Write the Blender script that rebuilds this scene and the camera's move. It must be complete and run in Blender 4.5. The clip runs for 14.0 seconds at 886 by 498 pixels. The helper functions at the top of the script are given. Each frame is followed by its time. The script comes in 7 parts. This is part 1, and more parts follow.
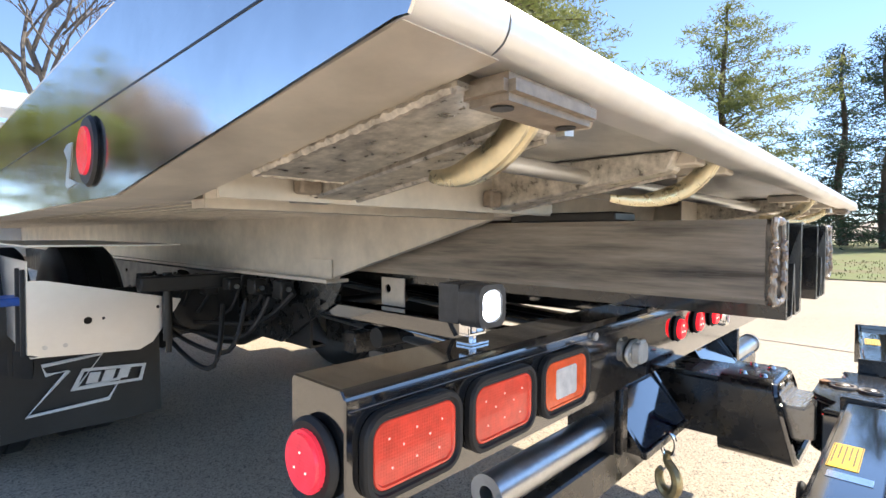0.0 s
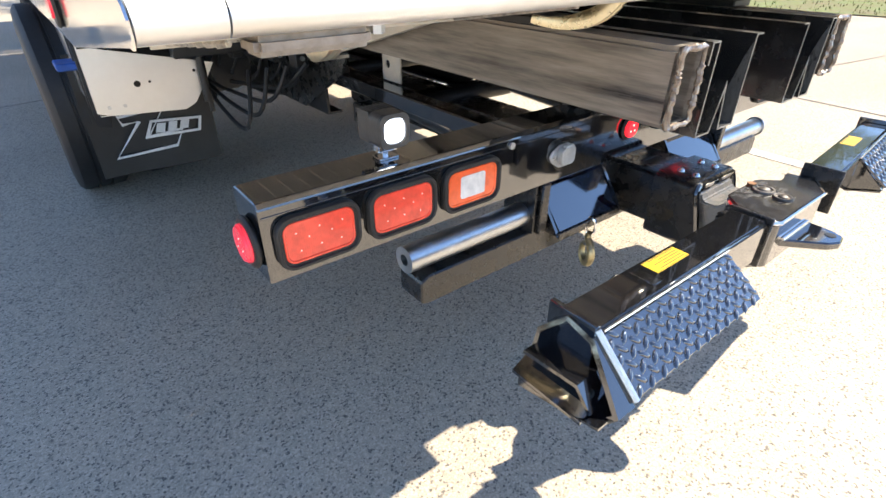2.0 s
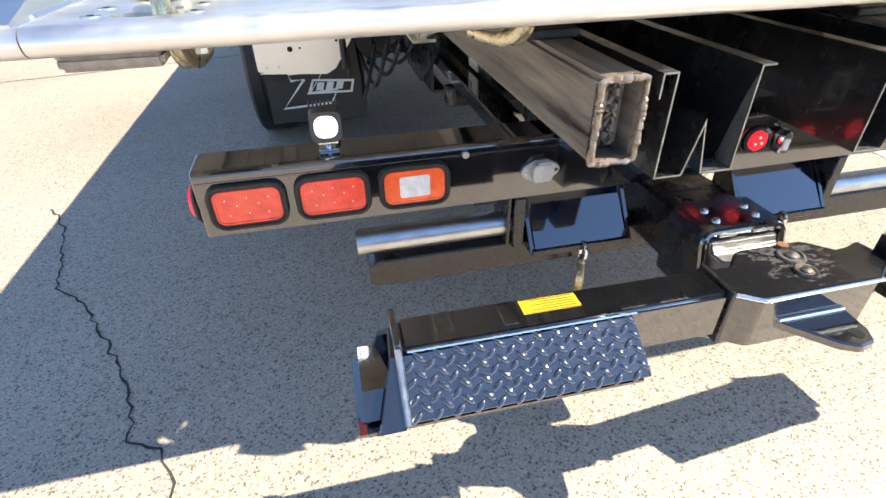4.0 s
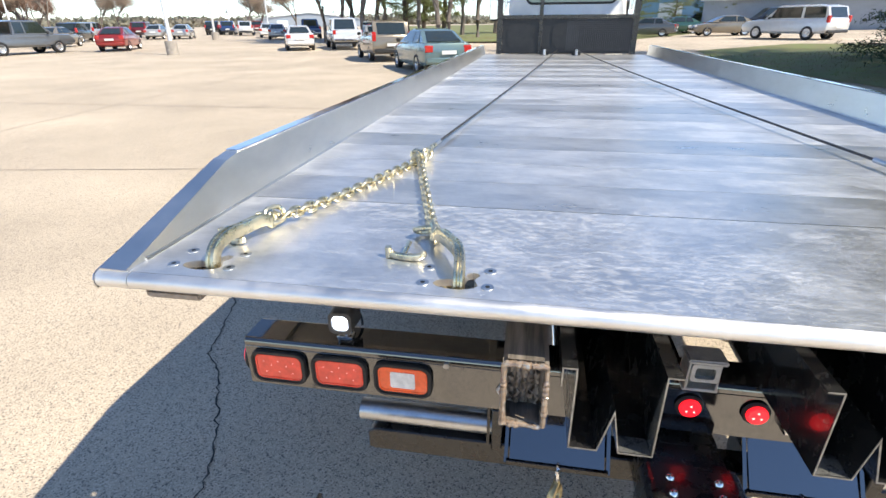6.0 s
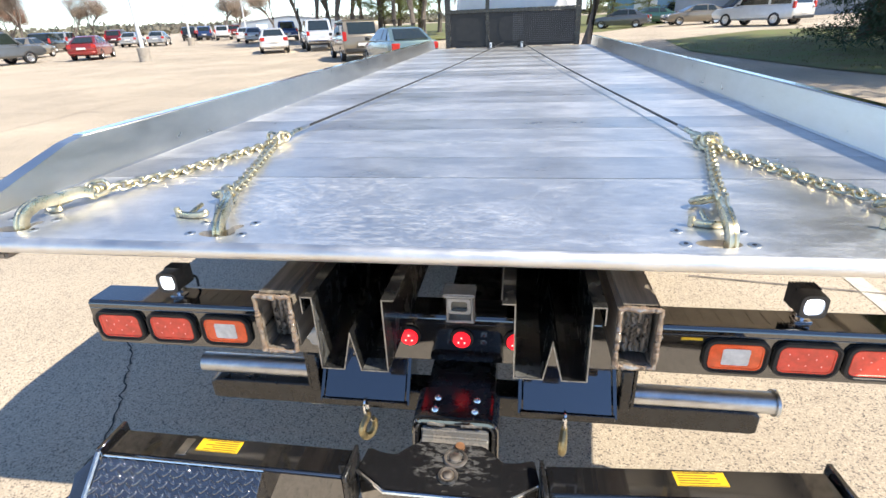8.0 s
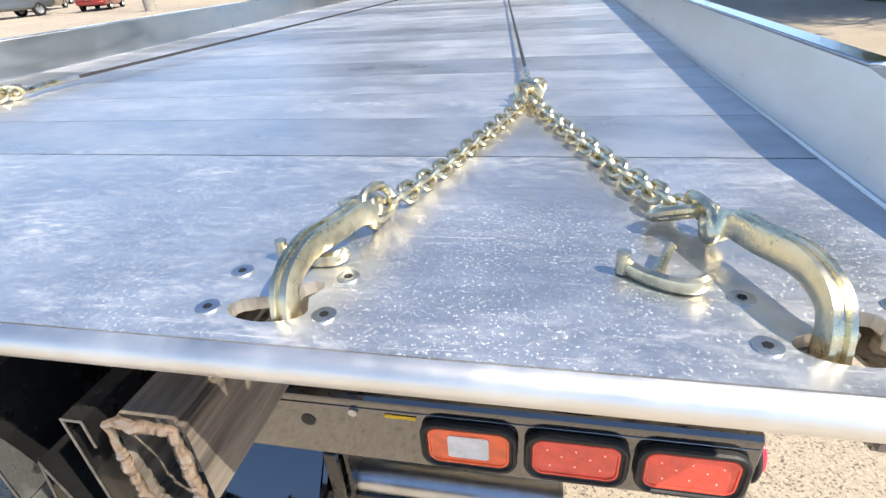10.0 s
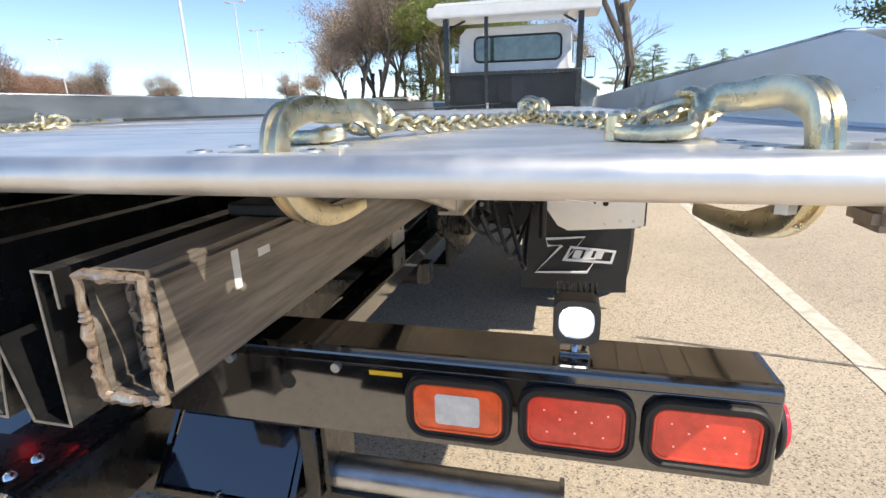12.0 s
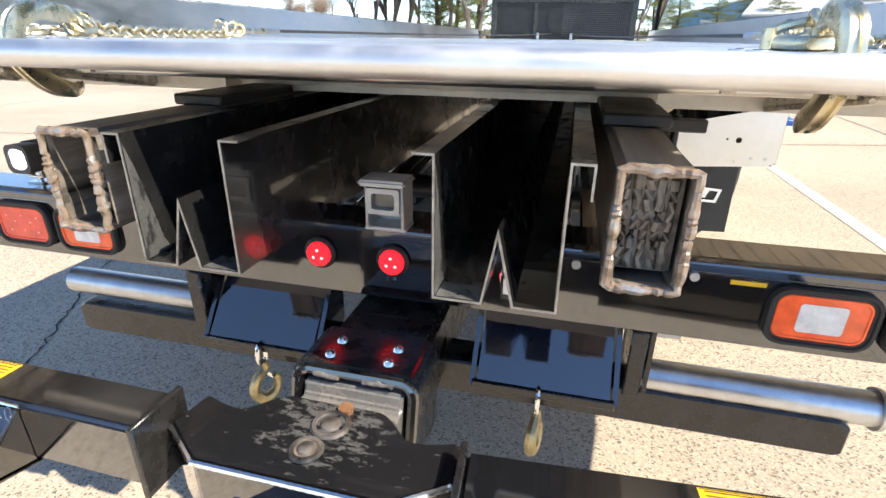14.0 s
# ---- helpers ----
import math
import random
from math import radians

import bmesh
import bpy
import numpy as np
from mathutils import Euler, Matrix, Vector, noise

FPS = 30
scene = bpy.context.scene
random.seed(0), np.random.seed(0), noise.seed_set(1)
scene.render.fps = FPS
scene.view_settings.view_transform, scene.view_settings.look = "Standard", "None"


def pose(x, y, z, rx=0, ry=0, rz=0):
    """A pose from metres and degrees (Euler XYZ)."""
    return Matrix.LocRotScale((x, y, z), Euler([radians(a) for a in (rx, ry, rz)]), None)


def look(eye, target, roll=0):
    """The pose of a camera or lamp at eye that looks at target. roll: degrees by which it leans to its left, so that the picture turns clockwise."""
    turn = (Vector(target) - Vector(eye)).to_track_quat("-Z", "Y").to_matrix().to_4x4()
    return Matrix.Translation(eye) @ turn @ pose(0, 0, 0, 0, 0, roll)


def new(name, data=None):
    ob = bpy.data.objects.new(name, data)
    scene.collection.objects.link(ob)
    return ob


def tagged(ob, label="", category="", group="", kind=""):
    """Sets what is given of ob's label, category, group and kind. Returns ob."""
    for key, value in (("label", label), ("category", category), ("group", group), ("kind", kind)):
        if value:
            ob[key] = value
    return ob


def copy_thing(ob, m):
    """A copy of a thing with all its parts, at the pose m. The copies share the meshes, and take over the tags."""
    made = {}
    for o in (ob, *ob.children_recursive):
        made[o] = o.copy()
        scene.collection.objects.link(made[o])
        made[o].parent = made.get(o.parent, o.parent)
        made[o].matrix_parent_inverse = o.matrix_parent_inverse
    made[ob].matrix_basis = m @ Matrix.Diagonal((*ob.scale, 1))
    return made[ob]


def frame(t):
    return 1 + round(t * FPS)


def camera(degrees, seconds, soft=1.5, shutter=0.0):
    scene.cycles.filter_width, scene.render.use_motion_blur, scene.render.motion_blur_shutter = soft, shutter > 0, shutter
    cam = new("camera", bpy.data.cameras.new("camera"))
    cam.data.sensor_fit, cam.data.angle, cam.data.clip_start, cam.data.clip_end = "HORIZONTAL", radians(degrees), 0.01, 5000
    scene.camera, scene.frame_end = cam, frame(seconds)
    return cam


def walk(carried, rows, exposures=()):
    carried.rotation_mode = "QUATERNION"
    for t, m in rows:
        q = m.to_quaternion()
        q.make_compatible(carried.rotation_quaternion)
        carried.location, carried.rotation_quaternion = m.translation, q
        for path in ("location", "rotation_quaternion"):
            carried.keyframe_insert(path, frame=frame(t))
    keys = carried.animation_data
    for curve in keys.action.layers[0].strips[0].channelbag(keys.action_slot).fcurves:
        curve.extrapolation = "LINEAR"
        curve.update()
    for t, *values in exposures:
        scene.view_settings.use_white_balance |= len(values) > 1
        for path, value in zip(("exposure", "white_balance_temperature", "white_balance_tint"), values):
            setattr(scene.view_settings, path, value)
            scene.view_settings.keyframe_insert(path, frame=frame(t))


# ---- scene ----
cam = camera(82.7, 14.0)

PATH = [
    (0, (-1.533, -0.460, 1.058), (-0.074, 0.907, 1.003), 0.23),
    (0.5, (-1.461, -0.598, 1.091), (-0.101, 0.864, 0.977), -0.33),
    (1, (-1.450, -0.731, 1.195), (-0.163, 0.750, 0.810), 0.06),
    (1.5, (-1.443, -0.774, 1.237), (-0.309, 0.607, 0.340), 0.32),
    (2, (-1.428, -0.772, 1.249), (-0.357, 0.566, 0.219), 0.35),
    (2.2, (-1.422, -0.779, 1.256), (-0.363, 0.564, 0.218), 0.20),
    (4.3, (-0.783, -1.077, 1.333), (-0.582, 0.564, 0.207), -1.91),
    (4.5, (-0.711, -1.098, 1.338), (-0.597, 0.583, 0.260), -2.46),
    (5, (-0.591, -1.138, 1.506), (-0.633, 0.576, 0.476), -2.91),
    (5.5, (-0.496, -1.147, 1.638), (-0.698, 0.603, 0.693), -1.05),
    (6, (-0.434, -1.096, 1.701), (-0.752, 0.700, 0.880), -0.45),
    (6.5, (-0.385, -1.116, 1.694), (-0.733, 0.684, 0.895), -0.12),
    (7, (-0.234, -1.191, 1.690), (-0.602, 0.602, 0.883), -0.51),
    (7.5, (-0.026, -1.243, 1.672), (-0.378, 0.560, 0.880), -1.01),
    (8, (0.147, -1.230, 1.661), (-0.137, 0.569, 0.833), -2.33),
    (8.5, (0.374, -1.091, 1.607), (0.085, 0.689, 0.741), -3.15),
    (9, (0.639, -0.916, 1.570), (0.305, 0.826, 0.645), -4.09),
    (9.2, (0.706, -0.802, 1.551), (0.372, 0.907, 0.567), -4.31),
    (11.3, (0.898, -0.511, 1.474), (0.414, 1.160, 0.488), -3.55),
    (11.5, (0.883, -0.540, 1.439), (0.438, 1.200, 0.559), -2.67),
    (12, (0.890, -0.681, 1.252), (0.434, 1.192, 0.711), -1.52),
    (12.5, (0.892, -0.784, 1.200), (0.372, 1.069, 0.654), -1.35),
    (13, (0.799, -0.821, 1.167), (0.188, 0.990, 0.578), -1.65),
    (13.5, (0.561, -0.876, 1.195), (0.027, 0.932, 0.526), -0.39),
    (14, (0.311, -0.866, 1.222), (-0.129, 0.924, 0.448), 0.81),
]
EXPOSURES = [(0, 1.05), (0.5, 1.05), (1.0, 1.05), (1.5, 1.15), (2.2, 1.2), (4.3, 1.12), (5.0, 0.92), (6.0, 0.72), (7.5, 0.78), (9.2, 0.75), (11.3, 0.54), (11.6, 0.47), (12.0, 0.46), (12.5, 0.67), (13, 0.74), (14, 0.98)]
walk(cam, [(t, look(e, g, r)) for t, e, g, r in PATH], EXPOSURES)

# ---- light ----
SUN = Vector((0.78, -0.245, 1.0)).normalized()
world = bpy.data.worlds.new("world")
scene.world = world
world.use_nodes = True
wt = world.node_tree
sky = wt.nodes.new("ShaderNodeTexSky")
sky.sky_type = "NISHITA"
sky.sun_disc = False
sky.sun_elevation = math.asin(SUN.z)
sky.sun_rotation = math.atan2(SUN.x, SUN.y)
sky.altitude = 1500
sky.air_density, sky.dust_density, sky.ozone_density = 0.8, 0.0, 2.0
back = wt.nodes["Background"]
wt.links.new(sky.outputs[0], back.inputs[0])
back.inputs[1].default_value = 0.163
lamp = bpy.data.lights.new("sun", "SUN")
lamp.energy, lamp.angle, lamp.color = 4.8, radians(0.53), (1.0, 0.91, 0.76)
sun = new("sun", lamp)
sun.matrix_world = look(SUN * 50, (0, 0, 0))


# ---- materials ----
def mat(name, base=(0.5, 0.5, 0.5), rough=0.5, metal=0.0, coat=0.0, var=0.0, scale=20.0, bump=0.0, bscale=200.0,
        stretch=(1, 1, 1), rvar=0.0, dark=None, emit=0.0, spec=0.5, cior=1.5, trans=0.0, alpha=1.0, rand=0.0, aniso=0.0):
    """A procedural surface: base colour with noise at two scales, roughness variation and fine relief."""
    m = bpy.data.materials.new(name)
    m.use_nodes = True
    nt = m.node_tree
    p = nt.nodes["Principled BSDF"]
    L = nt.links.new
    p.inputs["Base Color"].default_value = (*base, 1)
    p.inputs["Roughness"].default_value = rough
    p.inputs["Metallic"].default_value = metal
    p.inputs["Coat Weight"].default_value = coat
    p.inputs["Coat Roughness"].default_value = 0.05
    p.inputs["Coat IOR"].default_value = cior
    p.inputs["Specular IOR Level"].default_value = spec
    p.inputs["Transmission Weight"].default_value = trans
    p.inputs["Alpha"].default_value = alpha
    p.inputs["Anisotropic"].default_value = aniso
    if emit:
        p.inputs["Emission Color"].default_value = (*base, 1)
        p.inputs["Emission Strength"].default_value = emit
    tc = nt.nodes.new("ShaderNodeTexCoord")
    mp = nt.nodes.new("ShaderNodeMapping")
    mp.inputs["Scale"].default_value = stretch
    L(tc.outputs["Object"], mp.inputs[0])
    n1 = n2 = None
    if var or rvar:
        n1 = nt.nodes.new("ShaderNodeTexNoise")
        n1.inputs["Scale"].default_value = scale
        n1.inputs["Detail"].default_value = 6
        n1.inputs["Roughness"].default_value = 0.65
        L(mp.outputs[0], n1.inputs["Vector"])
    if var:
        mix = nt.nodes.new("ShaderNodeMix")
        mix.data_type = "RGBA"
        d = dark or tuple(c * (1 - var) for c in base)
        mix.inputs["A"].default_value = (*d, 1)
        mix.inputs["B"].default_value = (*[min(1, c * (1 + 0.3 * var)) for c in base], 1)
        cr = nt.nodes.new("ShaderNodeMapRange")
        cr.inputs["From Min"].default_value, cr.inputs["From Max"].default_value = 0.33, 0.67
        L(n1.outputs["Fac"], cr.inputs["Value"])
        L(cr.outputs[0], mix.inputs["Factor"])
        last = mix.outputs["Result"]
        if rand:
            oi = nt.nodes.new("ShaderNodeObjectInfo")
            hs = nt.nodes.new("ShaderNodeHueSaturation")
            mr = nt.nodes.new("ShaderNodeMapRange")
            mr.inputs["To Min"].default_value, mr.inputs["To Max"].default_value = 1 - rand, 1 + rand
            L(oi.outputs["Random"], mr.inputs["Value"])
            L(mr.outputs[0], hs.inputs["Value"])
            L(last, hs.inputs["Color"])
            last = hs.outputs[0]
        L(last, p.inputs["Base Color"])
    if rvar:
        mr = nt.nodes.new("ShaderNodeMapRange")
        mr.inputs["From Min"].default_value, mr.inputs["From Max"].default_value = 0.3, 0.7
        mr.inputs["To Min"].default_value, mr.inputs["To Max"].default_value = max(0.02, rough - rvar), min(1, rough + rvar)
        L(n1.outputs["Fac"], mr.inputs["Value"])
        L(mr.outputs[0], p.inputs["Roughness"])
    if bump:
        n2 = nt.nodes.new("ShaderNodeTexNoise")
        n2.inputs["Scale"].default_value = bscale
        n2.inputs["Detail"].default_value = 4
        L(mp.outputs[0], n2.inputs["Vector"])
        b = nt.nodes.new("ShaderNodeBump")
        b.inputs["Strength"].default_value = bump
        b.inputs["Distance"].default_value = 0.002
        L(n2.outputs["Fac"], b.inputs["Height"])
        L(b.outputs[0], p.inputs["Normal"])
    return m


def aluminium_deck():
    """Mill-finish deck aluminium: bright metal, cross streaks, cloudy oxide and fine scuffs."""
    m = mat("deck_aluminium", (0.72, 0.73, 0.75), 0.28, 1.0)
    nt, L = m.node_tree, m.node_tree.links.new
    p = nt.nodes["Principled BSDF"]
    tc = nt.nodes["Texture Coordinate"]

    oi = nt.nodes.new("ShaderNodeObjectInfo")
    rand = oi.outputs["Random"]
    shift = nt.nodes.new("ShaderNodeVectorMath")
    shift.operation = "SCALE"
    shift.inputs[0].default_value = (31.0, 17.0, 0.0)
    L(rand, shift.inputs["Scale"])
    moved = nt.nodes.new("ShaderNodeVectorMath")
    L(tc.outputs["Object"], moved.inputs[0])
    L(shift.outputs[0], moved.inputs[1])

    def noise_at(stretch, scale, detail=5):
        mp = nt.nodes.new("ShaderNodeMapping")
        mp.inputs["Scale"].default_value = stretch
        L(moved.outputs[0], mp.inputs[0])
        n = nt.nodes.new("ShaderNodeTexNoise")
        n.inputs["Scale"].default_value, n.inputs["Detail"].default_value = scale, detail
        n.inputs["Roughness"].default_value = 0.7
        L(mp.outputs[0], n.inputs["Vector"])
        return n.outputs["Fac"]

    def ranged(v, a, b, c, d):
        r = nt.nodes.new("ShaderNodeMapRange")
        for k, x in zip(("From Min", "From Max", "To Min", "To Max"), (a, b, c, d)):
            r.inputs[k].default_value = x
        L(v, r.inputs["Value"])
        return r.outputs[0]

    def maths(op, a, b):
        n = nt.nodes.new("ShaderNodeMath")
        n.operation = op
        L(a, n.inputs[0])
        L(b, n.inputs[1])
        return n.outputs[0]

    streak = noise_at((0.15, 9, 1), 5, 10)
    cloud = noise_at((0.8, 1.3, 1), 4.5, 12)
    wash = noise_at((0.45, 1.0, 1), 2.2, 10)
    speck = noise_at((1, 1, 1), 150, 2)
    s = maths("ADD", ranged(streak, 0.3, 0.7, -0.03, 0.03), ranged(cloud, 0.35, 0.65, 0.30, 0.44))
    s = maths("ADD", s, ranged(rand, 0, 1, -0.04, 0.06))
    L(maths("ADD", s, ranged(speck, 0.60, 0.72, 0, 0.12)), p.inputs["Roughness"])
    mix = nt.nodes.new("ShaderNodeMix")
    mix.data_type = "RGBA"
    mix.inputs["A"].default_value = (0.64, 0.64, 0.635, 1)
    mix.inputs["B"].default_value = (0.90, 0.89, 0.87, 1)
    L(maths("ADD", ranged(streak, 0.40, 0.60, 0.0, 0.15), ranged(cloud, 0.40, 0.60, 0.0, 0.85)), mix.inputs["Factor"])
    hs = nt.nodes.new("ShaderNodeHueSaturation")
    L(ranged(rand, 0, 1, 0.80, 1.10), hs.inputs["Value"])
    L(mix.outputs["Result"], hs.inputs["Color"])
    L(hs.outputs[0], p.inputs["Base Color"])
    # chalky oxide that is not metallic: flecks, short cross scratches and thin frosted patches, more on some planks
    worn = maths("ADD", wash, ranged(rand, 0, 1, -0.07, 0.05))
    fleck = maths("MULTIPLY", ranged(noise_at((1, 1, 1), 210, 3), 0.58, 0.65, 0, 1), ranged(noise_at((1, 1.2, 1), 3.2, 6), 0.40, 0.58, 0.2, 1))
    frost = maths("MULTIPLY", ranged(noise_at((0.8, 1.8, 1), 45, 9), 0.47, 0.68, 0, 0.8), ranged(worn, 0.43, 0.58, 0, 1))
    scratch = maths("MULTIPLY", ranged(noise_at((0.12, 5, 1), 40, 3), 0.64, 0.70, 0, 0.9), ranged(worn, 0.36, 0.55, 0.1, 1))
    mask = maths("MAXIMUM", maths("MAXIMUM", fleck, frost), scratch)
    L(ranged(mask, 0, 1, 0.90, 0.25), p.inputs["Metallic"])
    b = nt.nodes.new("ShaderNodeBump")
    b.inputs["Strength"].default_value, b.inputs["Distance"].default_value = 0.035, 0.001
    L(maths("ADD", speck, noise_at((0.05, 40, 1), 10)), b.inputs["Height"])
    L(b.outputs[0], p.inputs["Normal"])
    return m


def concrete_lot():
    """Exposed-aggregate concrete: pale sand-coloured paste, dark and light pebbles, broad stains."""
    m = mat("lot_concrete", (0.42, 0.37, 0.30), 0.85)
    nt, L = m.node_tree, m.node_tree.links.new
    p = nt.nodes["Principled BSDF"]
    tc = nt.nodes["Texture Coordinate"]
    vo = nt.nodes.new("ShaderNodeTexVoronoi")
    vo.inputs["Scale"].default_value = 165
    L(tc.outputs["Object"], vo.inputs["Vector"])
    sep = nt.nodes.new("ShaderNodeSeparateColor")
    L(vo.outputs["Color"], sep.inputs[0])
    ramp = nt.nodes.new("ShaderNodeValToRGB")
    e = ramp.color_ramp.elements
    e[0].position, e[0].color = 0.0, (0.15, 0.128, 0.108, 1)
    e[1].position, e[1].color = 1.0, (0.62, 0.525, 0.40, 1)
    for pos, c in ((0.08, (0.22, 0.19, 0.155, 1)), (0.17, (0.43, 0.36, 0.275, 1)), (0.7, (0.52, 0.435, 0.33, 1))):
        k = e.new(pos)
        k.color = c
    L(sep.outputs[0], ramp.inputs[0])
    big = nt.nodes.new("ShaderNodeTexNoise")
    big.inputs["Scale"].default_value, big.inputs["Detail"].default_value = 0.45, 8
    L(tc.outputs["Object"], big.inputs["Vector"])
    mr = nt.nodes.new("ShaderNodeMapRange")
    for k, x in zip(("From Min", "From Max", "To Min", "To Max"), (0.3, 0.7, 0.84, 1.14)):
        mr.inputs[k].default_value = x
    L(big.outputs["Fac"], mr.inputs["Value"])
    mp2 = nt.nodes.new("ShaderNodeMapping")
    mp2.inputs["Scale"].default_value = (0.35, 1.0, 1.0)
    L(tc.outputs["Object"], mp2.inputs[0])
    wide = nt.nodes.new("ShaderNodeTexNoise")
    wide.inputs["Scale"].default_value, wide.inputs["Detail"].default_value = 0.16, 6
    L(mp2.outputs[0], wide.inputs["Vector"])
    mr2 = nt.nodes.new("ShaderNodeMapRange")
    for k, x in zip(("From Min", "From Max", "To Min", "To Max"), (0.35, 0.65, 0.86, 1.08)):
        mr2.inputs[k].default_value = x
    L(wide.outputs["Fac"], mr2.inputs["Value"])
    mul = nt.nodes.new("ShaderNodeMath")
    mul.operation = "MULTIPLY"
    L(mr.outputs[0], mul.inputs[0])
    L(mr2.outputs[0], mul.inputs[1])
    hs = nt.nodes.new("ShaderNodeHueSaturation")
    L(mul.outputs[0], hs.inputs["Value"])
    L(ramp.outputs[0], hs.inputs["Color"])
    fine = nt.nodes.new("ShaderNodeTexNoise")
    fine.inputs["Scale"].default_value, fine.inputs["Detail"].default_value = 260, 3
    L(tc.outputs["Object"], fine.inputs["Vector"])
    mx = nt.nodes.new("ShaderNodeMix")
    mx.data_type, mx.blend_type = "RGBA", "SOFT_LIGHT"
    mx.inputs["Factor"].default_value = 0.7
    L(hs.outputs[0], mx.inputs["A"])
    L(fine.outputs["Fac"], mx.inputs["B"])
    L(mx.outputs["Result"], p.inputs["Base Color"])
    b = nt.nodes.new("ShaderNodeBump")
    b.inputs["Strength"].default_value, b.inputs["Distance"].default_value = 0.5, 0.003
    L(sep.outputs[1], b.inputs["Height"])
    L(b.outputs[0], p.inputs["Normal"])
    return m


M_DECK = aluminium_deck()
M_LOT = concrete_lot()
M_ALU = mat("brushed_aluminium", (0.76, 0.755, 0.74), 0.34, 1.0, var=0.08, scale=5, rvar=0.07, bump=0.03, bscale=120, stretch=(1, 1, 3))
M_POLISH = mat("polished_aluminium", (0.80, 0.80, 0.80), 0.10, 1.0, var=0.10, scale=7, rvar=0.06)
M_UNDER = mat("dull_aluminium", (0.72, 0.66, 0.57), 0.52, 0.45, var=0.25, scale=7, rvar=0.12, bump=0.12, bscale=90)
M_LIP = mat("satin_tail_aluminium", (0.85, 0.84, 0.82), 0.50, 1.0, var=0.10, scale=9, rvar=0.10, bump=0.05, bscale=70)
M_BLOTCH = mat("stained_aluminium", (0.66, 0.62, 0.55), 0.40, 0.6, var=0.6, scale=48, rvar=0.2, bump=0.08, bscale=120, dark=(0.30, 0.275, 0.235))
M_BROWN = mat("brown_steel_bar", (0.33, 0.275, 0.22), 0.5, 0.3, var=0.5, scale=40, rvar=0.15, bump=0.15, bscale=120, dark=(0.19, 0.155, 0.12))
M_WELD = mat("weld_bead", (0.66, 0.60, 0.52), 0.42, 0.6, var=0.6, scale=60, bump=0.8, bscale=160)
M_BLACK = mat("gloss_black_paint", (0.010, 0.010, 0.011), 0.10, 0.0, coat=1.0, cior=2.1, var=0.3, scale=14, rvar=0.06, bump=0.03, bscale=20)
M_BLACKW = mat("worn_black_paint", (0.022, 0.021, 0.020), 0.28, 0.0, coat=0.25, var=0.6, scale=22, rvar=0.12, bump=0.10, bscale=80, dark=(0.008, 0.008, 0.008))
M_CHASSIS = mat("chassis_black", (0.018, 0.018, 0.018), 0.45, 0.0, var=0.5, scale=12, rvar=0.12, bump=0.1, bscale=60)
M_RAIL = mat("scuffed_rail_steel", (0.33, 0.285, 0.235), 0.46, 0.30, var=0.9, scale=26, rvar=0.2, bump=0.3, bscale=70, stretch=(1, 0.07, 1), dark=(0.055, 0.048, 0.042))
M_CUT = mat("torch_cut_steel", (0.44, 0.37, 0.29), 0.42, 0.7, var=0.6, scale=45, rvar=0.2, bump=1.0, bscale=90)
M_RAW = mat("bare_cut_edge", (0.42, 0.41, 0.39), 0.40, 0.8, var=0.5, scale=50, bump=0.5, bscale=120)
M_RUST = mat("worn_pivot_steel", (0.20, 0.175, 0.15), 0.42, 0.5, var=0.7, scale=18, rvar=0.2, bump=0.5, bscale=70, dark=(0.03, 0.028, 0.026))
M_ZINC = mat("yellow_zinc", (0.80, 0.70, 0.49), 0.30, 1.0, var=0.35, scale=28, rvar=0.10, bump=0.15, bscale=150, dark=(0.58, 0.54, 0.38))
M_HOOK = mat("dull_brass_zinc", (0.50, 0.42, 0.24), 0.40, 0.9, var=0.4, scale=30, bump=0.2, bscale=120)
